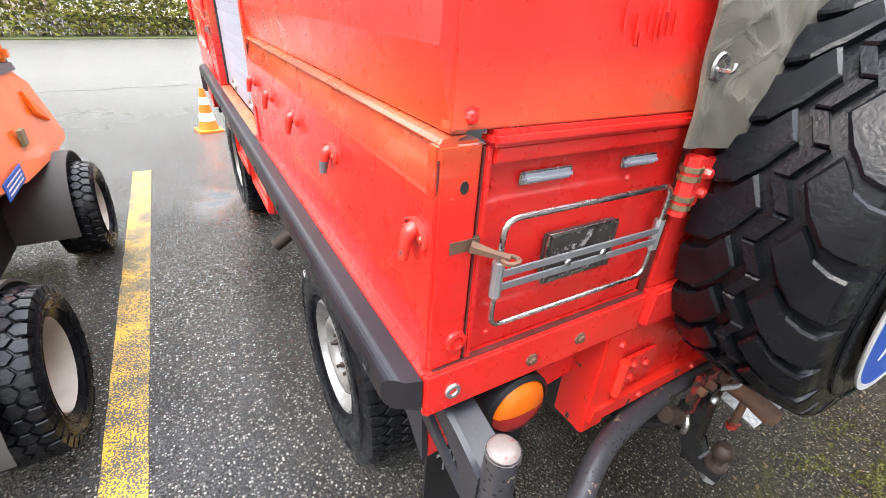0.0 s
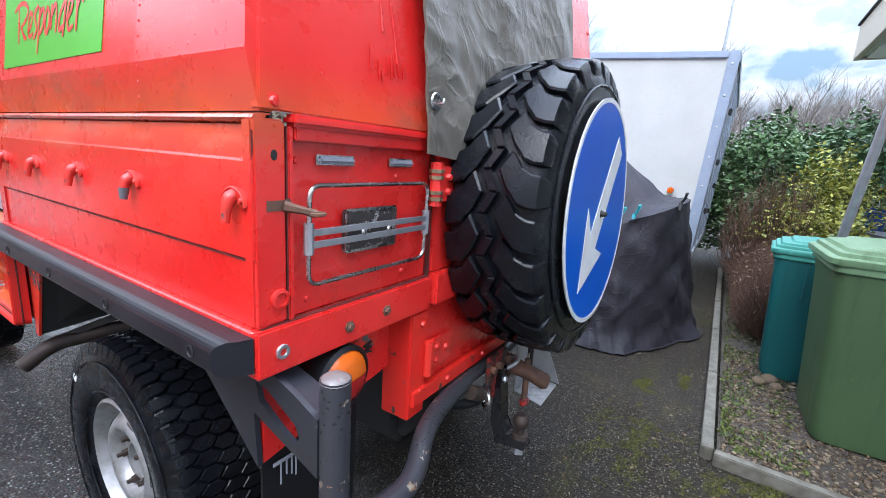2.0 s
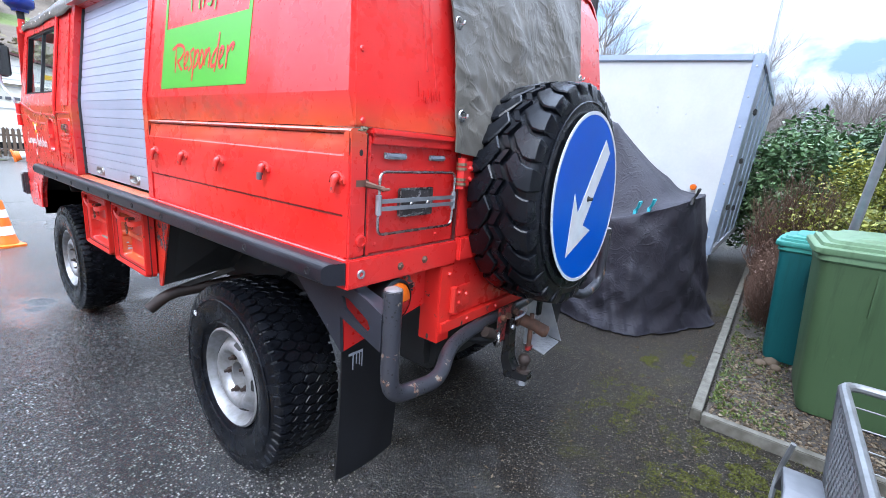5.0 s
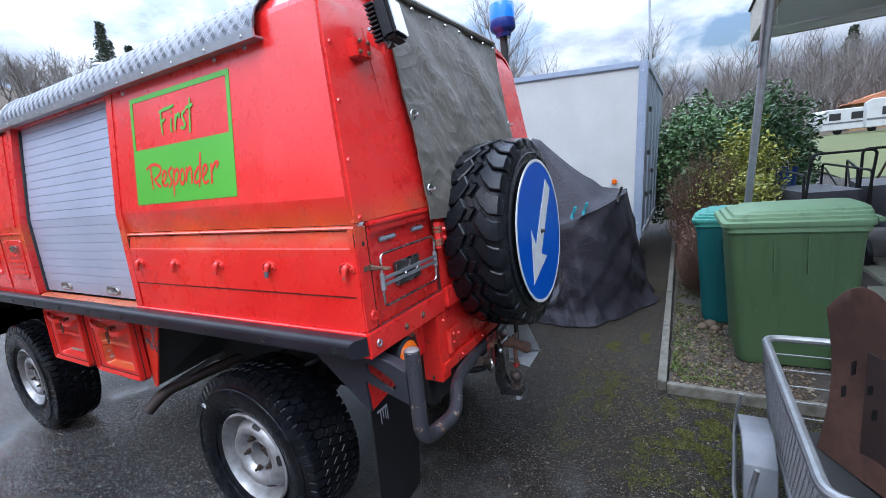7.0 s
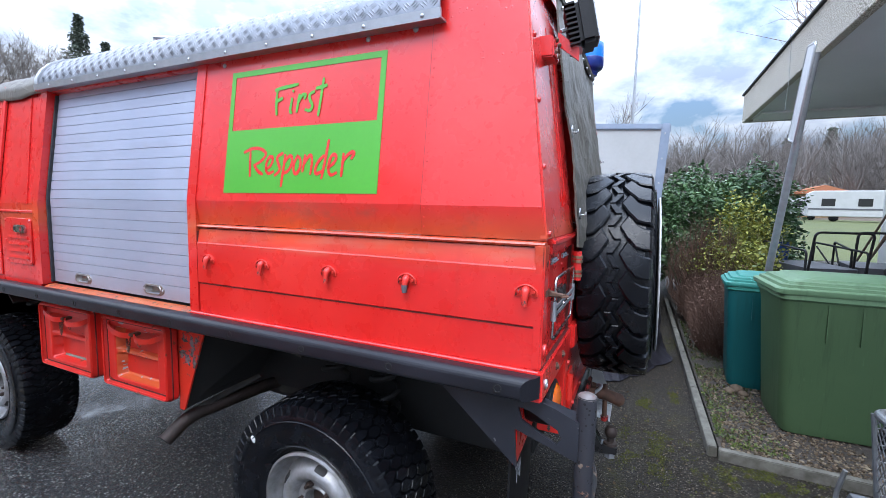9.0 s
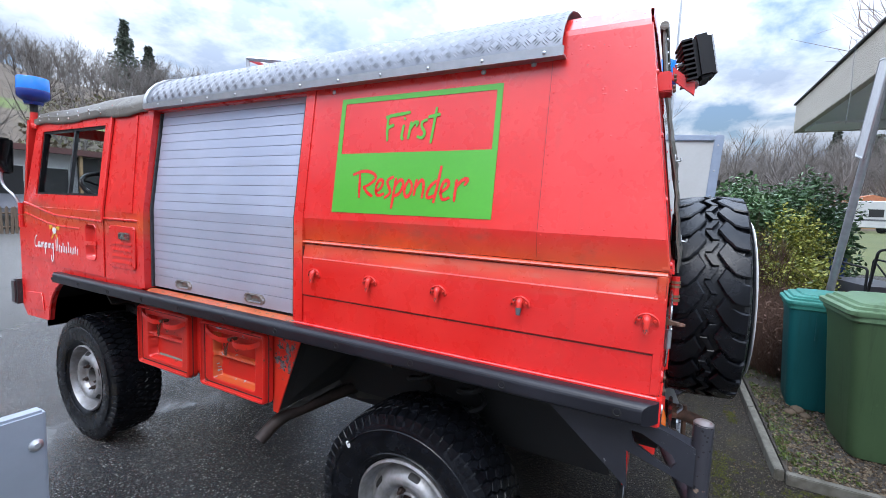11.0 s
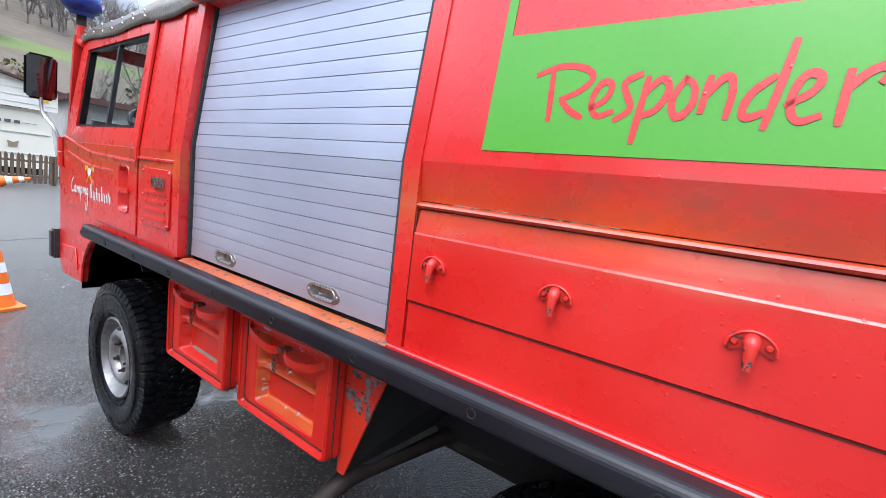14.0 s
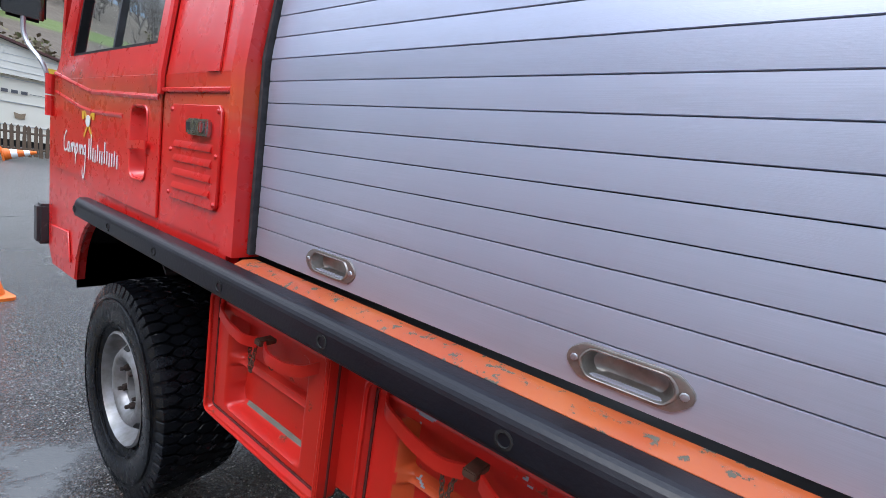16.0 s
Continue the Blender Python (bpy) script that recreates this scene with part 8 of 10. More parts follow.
BASE_RING = [(3.05, 0.75, 0.012), (2.93, 0.22, 0.012), (3.05, -0.08, 0.012), (3.55, -0.36, 0.012), (4.05, -0.44, 0.012), (4.40, -0.15, 0.012), (4.45, 0.9, 0.012), (3.7, 1.2, 0.012)]
TOP_RING = [(3.16, 0.75, 0.90), (3.05, 0.28, 0.93), (3.07, -0.02, 1.02), (3.22, -0.27, 1.13), (3.75, -0.26, 1.17), (4.2, -0.10, 1.15), (4.25, 0.8, 1.35), (3.6, 1.0, 1.40)]
PEAK = Vector((3.55, 0.55, 1.80))
bm = bmesh.new()
NU, rows = 220, []
for j, v in enumerate([0, 0.02, 0.05, 0.09] + [0.13 + 0.04 * k for k in range(21)] + [0.965, 0.985, 1.0]):
    row = []
    for i in range(NU):
        u = i / NU
        p = ring_at(BASE_RING, u).lerp(ring_at(TOP_RING, u), v ** 1.15)
        out_dir = Vector((p.x - 3.65, p.y - 0.35, 0)).normalized()
        fold = (0.055 * noise.noise((u * 17, v * 1.6, 1)) + 0.03 * (0.35 - abs(noise.noise((u * 34 + v * 2, v * 1.1, 6))))) * (1 - 0.75 * v)
        fold += 0.10 * max(0.0, 0.16 - v) / 0.16 * (0.5 + noise.noise((u * 11, 2, 8))) + 0.085 * (0.3 - abs(noise.noise((p.x * 2.2 + p.z * 2.6, p.y * 2.2 - p.z * 1.5, 3)))) + 0.035 * (0.3 - abs(noise.noise((p.x * 5 - p.z * 4.2, p.y * 5 + p.z * 3.0, 9))))
        fold += 0.018 * noise.noise((p.x * 7, p.y * 7, p.z * 5)) + 0.03 * noise.noise((p.x * 2.5, p.y * 2.5, p.z * 3)) * v * (1 - v) * 4
        row.append(bm.verts.new(p + out_dir * fold))
    rows.append(row)
for v in [0.04 + 0.045 * k for k in range(21)]:
    row = []
    for i in range(NU):
        u = i / NU
        a = ring_at(TOP_RING, u)
        p = a.lerp(PEAK, v)
        p.z = a.z + (PEAK.z - a.z) * (v ** 1.6) - 0.05 * math.sin(min(1, v * 3) * math.pi) + 0.06 * (0.3 - abs(noise.noise((p.x * 3.2 + p.y * 1.4, p.y * 2.0 - p.x, 5)))) * (1 - v) + 0.02 * math.sin(u * 50) * v * (1 - v)
        row.append(bm.verts.new(p))
    rows.append(row)
for a, b in zip(rows, rows[1:]):
    for i in range(NU):
        bm.faces.new((a[i], a[(i + 1) % NU], b[(i + 1) % NU], b[i]))
bm.faces.new(rows[-1])
load = thing("covered_load", (3.65, 0.35, 0), "charcoal fabric cover draped over a load on the ground", "tarpaulin")
hem_line = [v.co + Vector((0, 0, 0.004)) for v in rows[0]]
part("cover", bm, COVER, load, angle=80)
part("hem", tube(bmesh.new(), hem_line, 0.006, 6, True), COVER, load, "rolled cloth hem on the ground", 80)
TEAL = plain("teal_plastic", (0.012, 0.20, 0.24), (0.02, 0.26, 0.30), 9, (0.35, 0.5))
for x, y, z, m in ((3.09, 0.10, 1.00, TEAL), (3.10, 0.0, 1.03, TEAL), (3.22, -0.28, 1.14, BLACK)):
    cl = thing("spring_clamp", (x, y, z), "teal plastic spring clamp on the cover edge" if m is TEAL else "black spring clamp on the cover edge", "clamp", "clamps on the cover")
    part("jaw", prism(bmesh.new(), [(x - 0.035, z - 0.04), (x - 0.02, z + 0.02), (x + 0.02, z + 0.02), (x + 0.035, z - 0.04), (x, z)], "y", y - 0.012, y + 0.012, 0.003), m, cl)
    for sg in (-1, 1):
        part("grip", tube(bmesh.new(), [(x + sg * 0.012, y, z + 0.01), (x + sg * 0.02, y - 0.02, z + 0.05), (x + sg * 0.035, y - 0.03, z + 0.09)], 0.009, 6), m, cl)

# ---- wheelie bins ----
def bin_plastic(name, c1, c2):
    s = Shader(name)
    big, scuff = s.noise(3, 5), s.noise(30, 6, 0.7, vec=s.moved((1, 1, 0.2)))
    col = s.mix(big, c1, c2)
    col = s.mix(s.ramp(scuff, (0.62, 0.0), (0.85, 0.4)), col, tuple(min(1, v * 2 + 0.03) for v in c2))
    col = s.mix(s.ramp(s.noise(6, 6, 0.7, vec=s.moved((3, 3, 0.25))), (0.52, 0.0), (0.70, 0.45)), col, tuple(v * 0.45 for v in c1))
    s.bump(s.noise(220, 3), 0.15, 0.001)
    return s.done(col, s.math("ADD", s.math("MULTIPLY", big, 0.15), 0.40), Specular_IOR_Level=0.3)


BIN_GREEN = bin_plastic("green_bin_plastic", (0.040, 0.072, 0.032), (0.055, 0.095, 0.042))
BIN_LID = bin_plastic("light_green_lid_plastic", (0.090, 0.155, 0.080), (0.112, 0.19, 0.10))
BIN_TEAL = bin_plastic("teal_bin_plastic", (0.006, 0.070, 0.072), (0.008, 0.085, 0.085))
BIN_TEAL_LID = bin_plastic("teal_lid_plastic", (0.03, 0.17, 0.14), (0.04, 0.20, 0.16))


def loft(bm, loops, cap=True):
    vs = [[bm.verts.new(p) for p in l] for l in loops]
    n = len(vs[0])
    for a, b in zip(vs, vs[1:]):
        for i in range(n):
            bm.faces.new((a[i], a[(i + 1) % n], b[(i + 1) % n], b[i]))
    if cap:
        bm.faces.new(vs[0][::-1])
        bm.faces.new(vs[-1])
    return bm


def round_rect(x0, x1, y0, y1, z, r, steps=4):
    return [Vector((p.x, p.y, z)) for p in rounded([(x0, y0, 0), (x1, y0, 0), (x1, y1, 0), (x0, y1, 0)], r, steps, True)]


def wheelie_bin(name, m, wide, deep, high, body, lid, label):
    """Built with its front towards -y, then moved."""
    t = thing(name, (0, 0, 0), label, "bin", "bins in the bed")
    w, d = wide / 2, deep / 2
    bm = bmesh.new()
    loft(bm, [round_rect(-w * 0.80, w * 0.80, -d * 0.76, d * 0.80, 0.012, 0.07), round_rect(-w * 0.83, w * 0.83, -d * 0.80, d * 0.84, 0.06, 0.07), round_rect(-w * 0.93, w * 0.93, -d * 0.93, d * 0.90, high * 0.80, 0.06), round_rect(-w * 0.96, w * 0.96, -d * 0.96, d * 0.92, high * 0.86, 0.06), round_rect(-w * 0.96, w * 0.96, -d * 0.97, d * 0.92, high * 0.90, 0.06)])
    b = part("body", bm, body, t)
    bm = loft(bmesh.new(), [round_rect(-w * 0.97, w * 0.97, -d * 0.98, d * 0.93, high * 0.865, 0.06), round_rect(-w, w, -d, d * 0.95, high * 0.875, 0.06), round_rect(-w, w, -d, d * 0.95, high * 0.905, 0.06), round_rect(-w * 0.97, w * 0.97, -d * 0.97, d * 0.93, high * 0.908, 0.06)])
    part("rim", bm, lid, t)
    steps_ = ((1.02, 1.05, 0.905), (1.03, 1.065, 0.912), (1.03, 1.065, 0.936), (1.015, 1.045, 0.942), (0.975, 0.99, 0.945), (0.965, 0.975, 0.962), (0.92, 0.90, 0.966), (0.905, 0.875, 0.982), (0.84, 0.70, 0.988), (0.82, 0.66, 1.000), (0.60, 0.38, 1.010), (0.30, 0.10, 1.014))
    bm = loft(bmesh.new(), [round_rect(-w * a, w * a, -d * b, d * (0.98 - 0.10 * (1.03 - a)), high * h, 0.055 + 0.03 * (1.03 - a)) for a, b, h in steps_])
    part("lid", bm, lid, t, "sloping hinged lid")
    part("handle_bar", tube(bmesh.new(), [(-w * 0.8, d * 1.06, high * 0.93), (w * 0.8, d * 1.06, high * 0.93)], 0.016, 8), lid, t)
    for sx in (-1, 1):
        part("handle_bracket", box(bmesh.new(), sx * w * 0.62 - 0.03, sx * w * 0.62 + 0.03, d * 0.90, d * 1.08, high * 0.905, high * 0.94, 0.008), lid, t)
        part("wheel", lathe(bmesh.new(), [(0, -0.025), (0.08, -0.025), (0.10, -0.015), (0.10, 0.015), (0.08, 0.025), (0, 0.025)], pose(sx * w * 0.92, d * 0.80, 0.10, 0, 90, 0), 20), RUBBER, t)
        for f in (-0.30, 0.16):
            part("side_rib", prism(bmesh.new(), [(d * f - 0.006, high * 0.86), (d * f + 0.006, high * 0.86), (d * f + 0.002, high * 0.62), (d * f - 0.002, high * 0.62)], "x", sx * w * 0.87 - 0.02, sx * w * 0.945 + 0.004 * sx), body, t)
    t.matrix_basis = m
    return t


wheelie_bin("wheelie_bin", pose(2.66, -1.40, 0.045, 0, 0, 182), 0.60, 0.74, 1.04, BIN_GREEN, BIN_LID, "large green wheelie bin with light green lid")
wheelie_bin("wheelie_bin", pose(3.34, -1.15, 0.045, 0, 0, 176), 0.47, 0.54, 0.945, BIN_TEAL, BIN_TEAL_LID, "smaller teal wheelie bin beside the green one")

# ---- leaning sign post ----
post = thing("sign_post", (4.05, -1.26, 0), "leaning galvanised post with a rectangular traffic sign", "sign post")
P0, P1 = Vector((4.10, -1.255, 0.0)), Vector((3.49, -1.392, 2.80))
part("pole", tube(bmesh.new(), [P0, P1], 0.030, 14), STEEL, post)
d = (P1 - P0).normalized()
side = Vector((0.996, -0.085, 0)).normalized()
side = (side - d * side.dot(d)).normalized()
nn = d.cross(side)
c0 = P0 + d * 2.17
q = [c0 - side * 0.16 + nn * 0.033, c0 + side * 0.16 + nn * 0.033, c0 + side * 0.16 + nn * 0.033 + d * 0.76, c0 - side * 0.16 + nn * 0.033 + d * 0.76]
part("sign_board", hexa(bmesh.new(), q, nn * 0.006, 0.002), SIGN_WHITE, post, "white sign board seen edge on")
edge = rounded([p + nn * 0.003 for p in q], 0.03, 3, True)
part("sign_frame", tube(bmesh.new(), edge, 0.009, 6, True), ALU, post)

# ---- house with the overhanging flat roof ----
RENDER = plain("white_render", (0.80, 0.79, 0.77), (0.85, 0.84, 0.82), 2.0, (0.8, 0.95), bump=0.5, grain=150, depth=0.002)
SOFFIT = plain("grey_soffit", (0.76, 0.77, 0.77), (0.82, 0.82, 0.82), 1.5, (0.7, 0.9), bump=0.1)


def pebbledash():
    s = Shader("pebbledash")
    col = s.mix(s.noise(2, 4), (0.74, 0.68, 0.57), (0.82, 0.76, 0.66))
    st = s.cells(70)
    col = s.mix(s.ramp(st, (0.2, 0.0), (0.7, 1.0)), col, (0.24, 0.21, 0.16))
    s.bump(s.math("MULTIPLY", st, -1.0), 0.8, 0.008)
    return s.done(col, 0.9)


DASH = pebbledash()
house = thing("house", (5, -5, 0), "white rendered house with deep overhanging flat roof", "house")
for nm, b in (("wall", (6.97, 7.75, -3.75, -3.50, 0.0, 3.12)), ("wall", (5.90, 6.97, -3.75, -3.50, 0.0, 2.37)), ("wall", (5.90, 6.97, -3.75, -3.50, 2.95, 3.12)), ("wall", (0.8, 5.90, -3.75, -3.50, 0.0, 3.12)), ("wall", (7.50, 7.75, -9.0, -3.751, 0.0, 3.12)), ("wall", (0.8, 1.05, -9.0, -3.751, 0.0, 3.12)), ("wall", (0.8, 7.75, -9.25, -9.001, 0.0, 3.12))):
    part(nm, box(bmesh.new(), *b), RENDER, house)
win = part("window", box(bmesh.new(), 5.91, 6.96, -3.60, -3.56, 2.38, 2.94), BLACK, house, "dark house window")
part("window_sill", box(bmesh.new(), 5.87, 7.00, -3.56, -3.44, 2.335, 2.369, 0.005), CONCRETE, house)
part("soffit", box(bmesh.new(), 0.4, 8.42, -9.5, -1.80, 3.16, 3.19), SOFFIT, house)
part("soffit_beam", box(bmesh.new(), 7.76, 8.40, -9.4, -1.86, 3.125, 3.158), RENDER, house)
part("fascia", box(bmesh.new(), 0.4, 8.50, -1.80, -1.72, 3.12, 3.60, 0.006), DASH, house, "pebbledash roof edge")
part("fascia", box(bmesh.new(), 8.42, 8.50, -9.5, -1.801, 3.12, 3.60, 0.006), DASH, house)
part("roof", box(bmesh.new(), 0.4, 8.42, -9.5, -1.801, 3.191, 3.58), DASH, house)
part("roof_trim", box(bmesh.new(), 0.38, 8.53, -1.83, -1.69, 3.60, 3.63, 0.004), BLACK, house)
part("roof_trim", box(bmesh.new(), 8.40, 8.53, -9.5, -1.831, 3.60, 3.63, 0.004), BLACK, house)
bm = tube(bmesh.new(), rounded([(5.6, -1.70, 3.7), (5.62, -1.70, 3.4), (5.6, -1.705, 3.12), (5.63, -1.70, 2.75)], 0.1), 0.003, 4)
part("hanging_wire", bm, STEEL, house)
r = np.random.default_rng(29)
base = [(6.7 + r.normal() * 0.1, -2.7 + r.normal() * 0.1, 3.58) for _ in range(260)]
tips = [(6.7 + r.normal() * 0.55, -2.6 + r.normal() * 0.5, 4.0 + abs(r.normal()) * 0.6) for _ in range(260)]
rb = thing("rooftop_shrub", (6.7, -2.7, 3.58), "bare reddish shrub on the roof edge", "shrub")
tagged(attach(twigs("stem_mass", base, tips, 0.006, TWIG), rb), kind="stuff")

# ---- tools and machines by the wall ----
WOOD = plain("tool_handle_wood", (0.30, 0.19, 0.09), (0.22, 0.13, 0.06), 18, (0.5, 0.8), bump=0.3)
DARK_WOOD = plain("dark_handle_wood", (0.10, 0.07, 0.05), (0.15, 0.10, 0.07), 18, (0.5, 0.8), bump=0.3)
for i, (x0, x1, h, m, head) in enumerate(((7.65, 7.05, 1.98, DARK_WOOD, "broom"), (7.30, 6.97, 1.73, WOOD, "shovel"), (7.40, 6.73, 1.85, DARK_WOOD, "rake"), (6.95, 6.25, 1.68, STEEL, "shovel"))):
    t = thing({"broom": "broom", "shovel": "shovel", "rake": "rake"}[head], (x0, -3.1, 0), {"broom": "dark broom leaning against the house wall", "shovel": "shovel leaning against the house wall", "rake": "rake leaning against the house wall"}[head], "garden tool", "tools against the wall")
    part("shaft", tube(bmesh.new(), [(x0, -2.95, 0.12), (x1, -3.47, h)], 0.016, 8), m, t)
    if head == "shovel":
        part("blade", hexa(bmesh.new(), [(x0 - 0.10, -2.90, 0.0), (x0 + 0.10, -2.90, 0.0), (x0 + 0.11, -2.96, 0.26), (x0 - 0.11, -2.96, 0.26)], (0, 0.006, 0), 0.002), STEEL, t)
    elif head == "broom":
        part("bristles", box(bmesh.new(), x0 - 0.20, x0 + 0.20, -2.98, -2.92, 0.0, 0.13, 0.01), DARK_WOOD, t)
    else:
        part("rake_head", box(bmesh.new(), x0 - 0.20, x0 + 0.20, -2.965, -2.935, 0.09, 0.12), STEEL, t)
        for k in range(9):
            part("tine", tube(bmesh.new(), [(x0 - 0.18 + k * 0.045, -2.95, 0.10), (x0 - 0.18 + k * 0.045, -2.93, 0.0)], 0.004, 5), STEEL, t)


def cart_frame(x, y, yaw):
    t = thing("hand_cart", (x, y, 0), "black tubular hand cart with grey basin", "cart", "hand carts by the wall")
    M = pose(x, y, 0, 0, 0, yaw)
    bm = tube(bmesh.new(), rounded([M @ Vector(p) for p in ((-0.45, -0.28, 0.50), (-0.60, -0.28, 1.30), (-0.60, 0.28, 1.30), (-0.45, 0.28, 0.50))], 0.06), 0.014, 8)
    part("push_bar", bm, BLACK, t)
    for sy in (-0.30, 0.30):
        part("side_rail", tube(bmesh.new(), rounded([M @ Vector(p) for p in ((-0.5, sy, 0.34), (-0.5, sy, 1.08), (0.5, sy, 1.13), (0.55, sy, 0.34))], 0.05), 0.013, 8), BLACK, t)
        part("cross_bar", tube(bmesh.new(), [M @ Vector((-0.45, sy, 0.45)), M @ Vector((0.45, sy, 1.08))], 0.010, 6), BLACK, t)
        for sx in (-0.42, 0.42):
            part("wheel", lathe(bmesh.new(), [(0, -0.03), (0.10, -0.03), (0.16, -0.025), (0.17, 0), (0.16, 0.025), (0.10, 0.03), (0, 0.03)], M @ pose(sx, sy, 0.17, 90, 0, 0), 20), RUBBER, t)
    bm = loft(bmesh.new(), [[M @ p for p in round_rect(-0.42, 0.42, -0.22, 0.22, 0.40, 0.06)], [M @ p for p in round_rect(-0.47, 0.47, -0.27, 0.27, 0.88, 0.08)]])
    part("basin", bm, GREY_PAINT, t)
    return t


cart_frame(5.75, -2.12, 12)
cart_frame(6.1, -2.85, -8)
bk = thing("bucket", (6.45, -1.97, 0.84), "blue plastic bucket hanging on a cart", "bucket")
part("body", lathe(bmesh.new(), [(0, 0.0), (0.10, 0.0), (0.13, 0.24), (0.138, 0.25), (0.125, 0.245), (0.095, 0.02), (0, 0.02)], pose(6.45, -1.97, 0.84, 0, 14, 0), 24), plain("blue_bucket_plastic", (0.008, 0.045, 0.20), (0.012, 0.06, 0.25), 8, (0.35, 0.5)), bk)
part("bail", tube(bmesh.new(), [(6.50 + 0.15 * math.cos(a), -1.97, 1.09 + 0.14 * math.sin(a)) for a in [k * math.pi / 10 for k in range(11)]], 0.004, 5), STEEL, bk)
RED_MACHINE = plain("red_machine_plastic", (0.50, 0.02, 0.015), (0.58, 0.03, 0.02), 8, (0.25, 0.45))
mw = thing("lawn_mower", (4.35, -2.55, 0), "red petrol lawn mower with grey engine", "lawn mower")


def dome(x0, x1, y0, y1, z0, z1, r, k=0.5):
    """A rounded hood: loops that shrink along a quarter of an ellipse."""
    loops = []
    for i in range(9):
        a = i / 8 * math.pi / 2 * 0.94
        f = 1 - k * (1 - math.cos(a))
        cx, cy = (x0 + x1) / 2, (y0 + y1) / 2
        loops.append(round_rect(cx - (cx - x0) * f, cx + (x1 - cx) * f, cy - (cy - y0) * f, cy + (y1 - cy) * f, z0 + (z1 - z0) * math.sin(a), r, 6))
    return loft(bmesh.new(), loops)


part("deck", dome(4.05, 4.72, -3.10, -2.56, 0.12, 0.30, 0.16, 0.35), RED_MACHINE, mw, angle=60)
part("engine_cowl", dome(4.18, 4.58, -3.02, -2.64, 0.29, 0.64, 0.14, 0.6), RED_MACHINE, mw, angle=60)
part("engine_block", dome(4.30, 4.66, -2.74, -2.52, 0.26, 0.50, 0.05, 0.25), GREY_PAINT, mw, angle=60)
part("exhaust_box", box(bmesh.new(), 4.10, 4.20, -2.98, -2.72, 0.40, 0.52, 0.02, 3), STEEL, mw)
part("fan_guard", lathe(bmesh.new(), [(0, 0.05), (0.11, 0.045), (0.15, 0.02), (0.16, 0.0)], pose(4.14, -2.83, 0.44, 0, -90, 0), 24), GREY_PAINT, mw)
part("side_chute", prism(bmesh.new(), [(3.98, 0.06), (4.50, 0.06), (4.42, 0.16), (4.06, 0.20)], "y", -2.55, -2.50, 0.01), GREY_PAINT, mw)
part("handle", tube(bmesh.new(), rounded([(4.65, -3.03, 0.3), (5.25, -3.03, 0.92), (5.25, -2.63, 0.92), (4.65, -2.63, 0.3)], 0.06), 0.013, 8), BLACK, mw)
for x in (4.12, 4.64):
    for y in (-3.12, -2.54):
        part("wheel", lathe(bmesh.new(), [(0, -0.02), (0.09, -0.025), (0.10, 0), (0.09, 0.025), (0, 0.02)], pose(x, y, 0.10, 90, 0, 0), 18), RUBBER, mw)
def grill_cover(u, v, back):
    a = u * math.tau
    w = 0.40 - 0.07 * v + 0.03 * math.sin(a * 6) * (1 - v) + 0.02 * noise.noise((u * 9, v * 4, 2))
    ex = math.copysign(abs(math.cos(a)) ** 0.6, math.cos(a)) * w * 0.9
    ey = math.copysign(abs(math.sin(a)) ** 0.6, math.sin(a)) * w
    return (3.62 + ex * (1 - back), -2.90 + ey * (1 - back), 0.66 + v * 0.86 + 0.05 * math.sin(a * 2) * (1 - v))
bm = bmesh.new()
loops = [[Vector(grill_cover(i / 60, v, 0)) for i in range(60)] for v in (0, 0.1, 0.25, 0.4, 0.55, 0.7, 0.85, 0.95, 1.0)]
loops.append([Vector((3.62 + (p.x - 3.62) * 0.4, -2.90 + (p.y + 2.90) * 0.4, 1.60)) for p in loops[-1]])
gc = part("grill_cover", loft(bm, loops), COVER_GREY, None, angle=80)
tagged(gc, "light grey fabric cover over a garden grill", "cover")
for lx in (3.44, 3.80):
    for ly in (-3.08, -2.72):
        part("grill_leg", tube(bmesh.new(), [(lx, ly, 0.0), (lx, ly, 0.9)], 0.018, 8), BLACK, gc, "black steel leg")

# ---- wire cart with rusty sheet metal ----
GALV = plain("dull_galvanised_wire", (0.24, 0.25, 0.25), (0.16, 0.16, 0.16), 20, (0.35, 0.6), 0.6, bump=0.3)
cx0, cx1, cy0, cy1, cz0, cz1 = 0.235, 1.235, -1.74, -1.115, 0.30, 0.70
wc = thing("wire_cart", (0.74, -1.42, 0), "galvanised wire mesh cart holding rusty sheet metal", "cart")
part("top_rim", tube(bmesh.new(), rounded([(cx0, cy0, cz1), (cx1, cy0, cz1), (cx1, cy1, cz1), (cx0, cy1, cz1)], 0.06, 5, True), 0.016, 10, True), GALV, wc)
part("bottom_rim", tube(bmesh.new(), rounded([(cx0 + 0.04, cy0 + 0.03, cz0), (cx1 - 0.04, cy0 + 0.03, cz0), (cx1 - 0.04, cy1 - 0.03, cz0), (cx0 + 0.04, cy1 - 0.03, cz0)], 0.05, 4, True), 0.012, 8, True), GALV, wc)
part("floor_board", box(bmesh.new(), cx0 + 0.05, cx1 - 0.05, cy0 + 0.04, cy1 - 0.04, cz0 + 0.005, cz0 + 0.02), BLACK, wc)
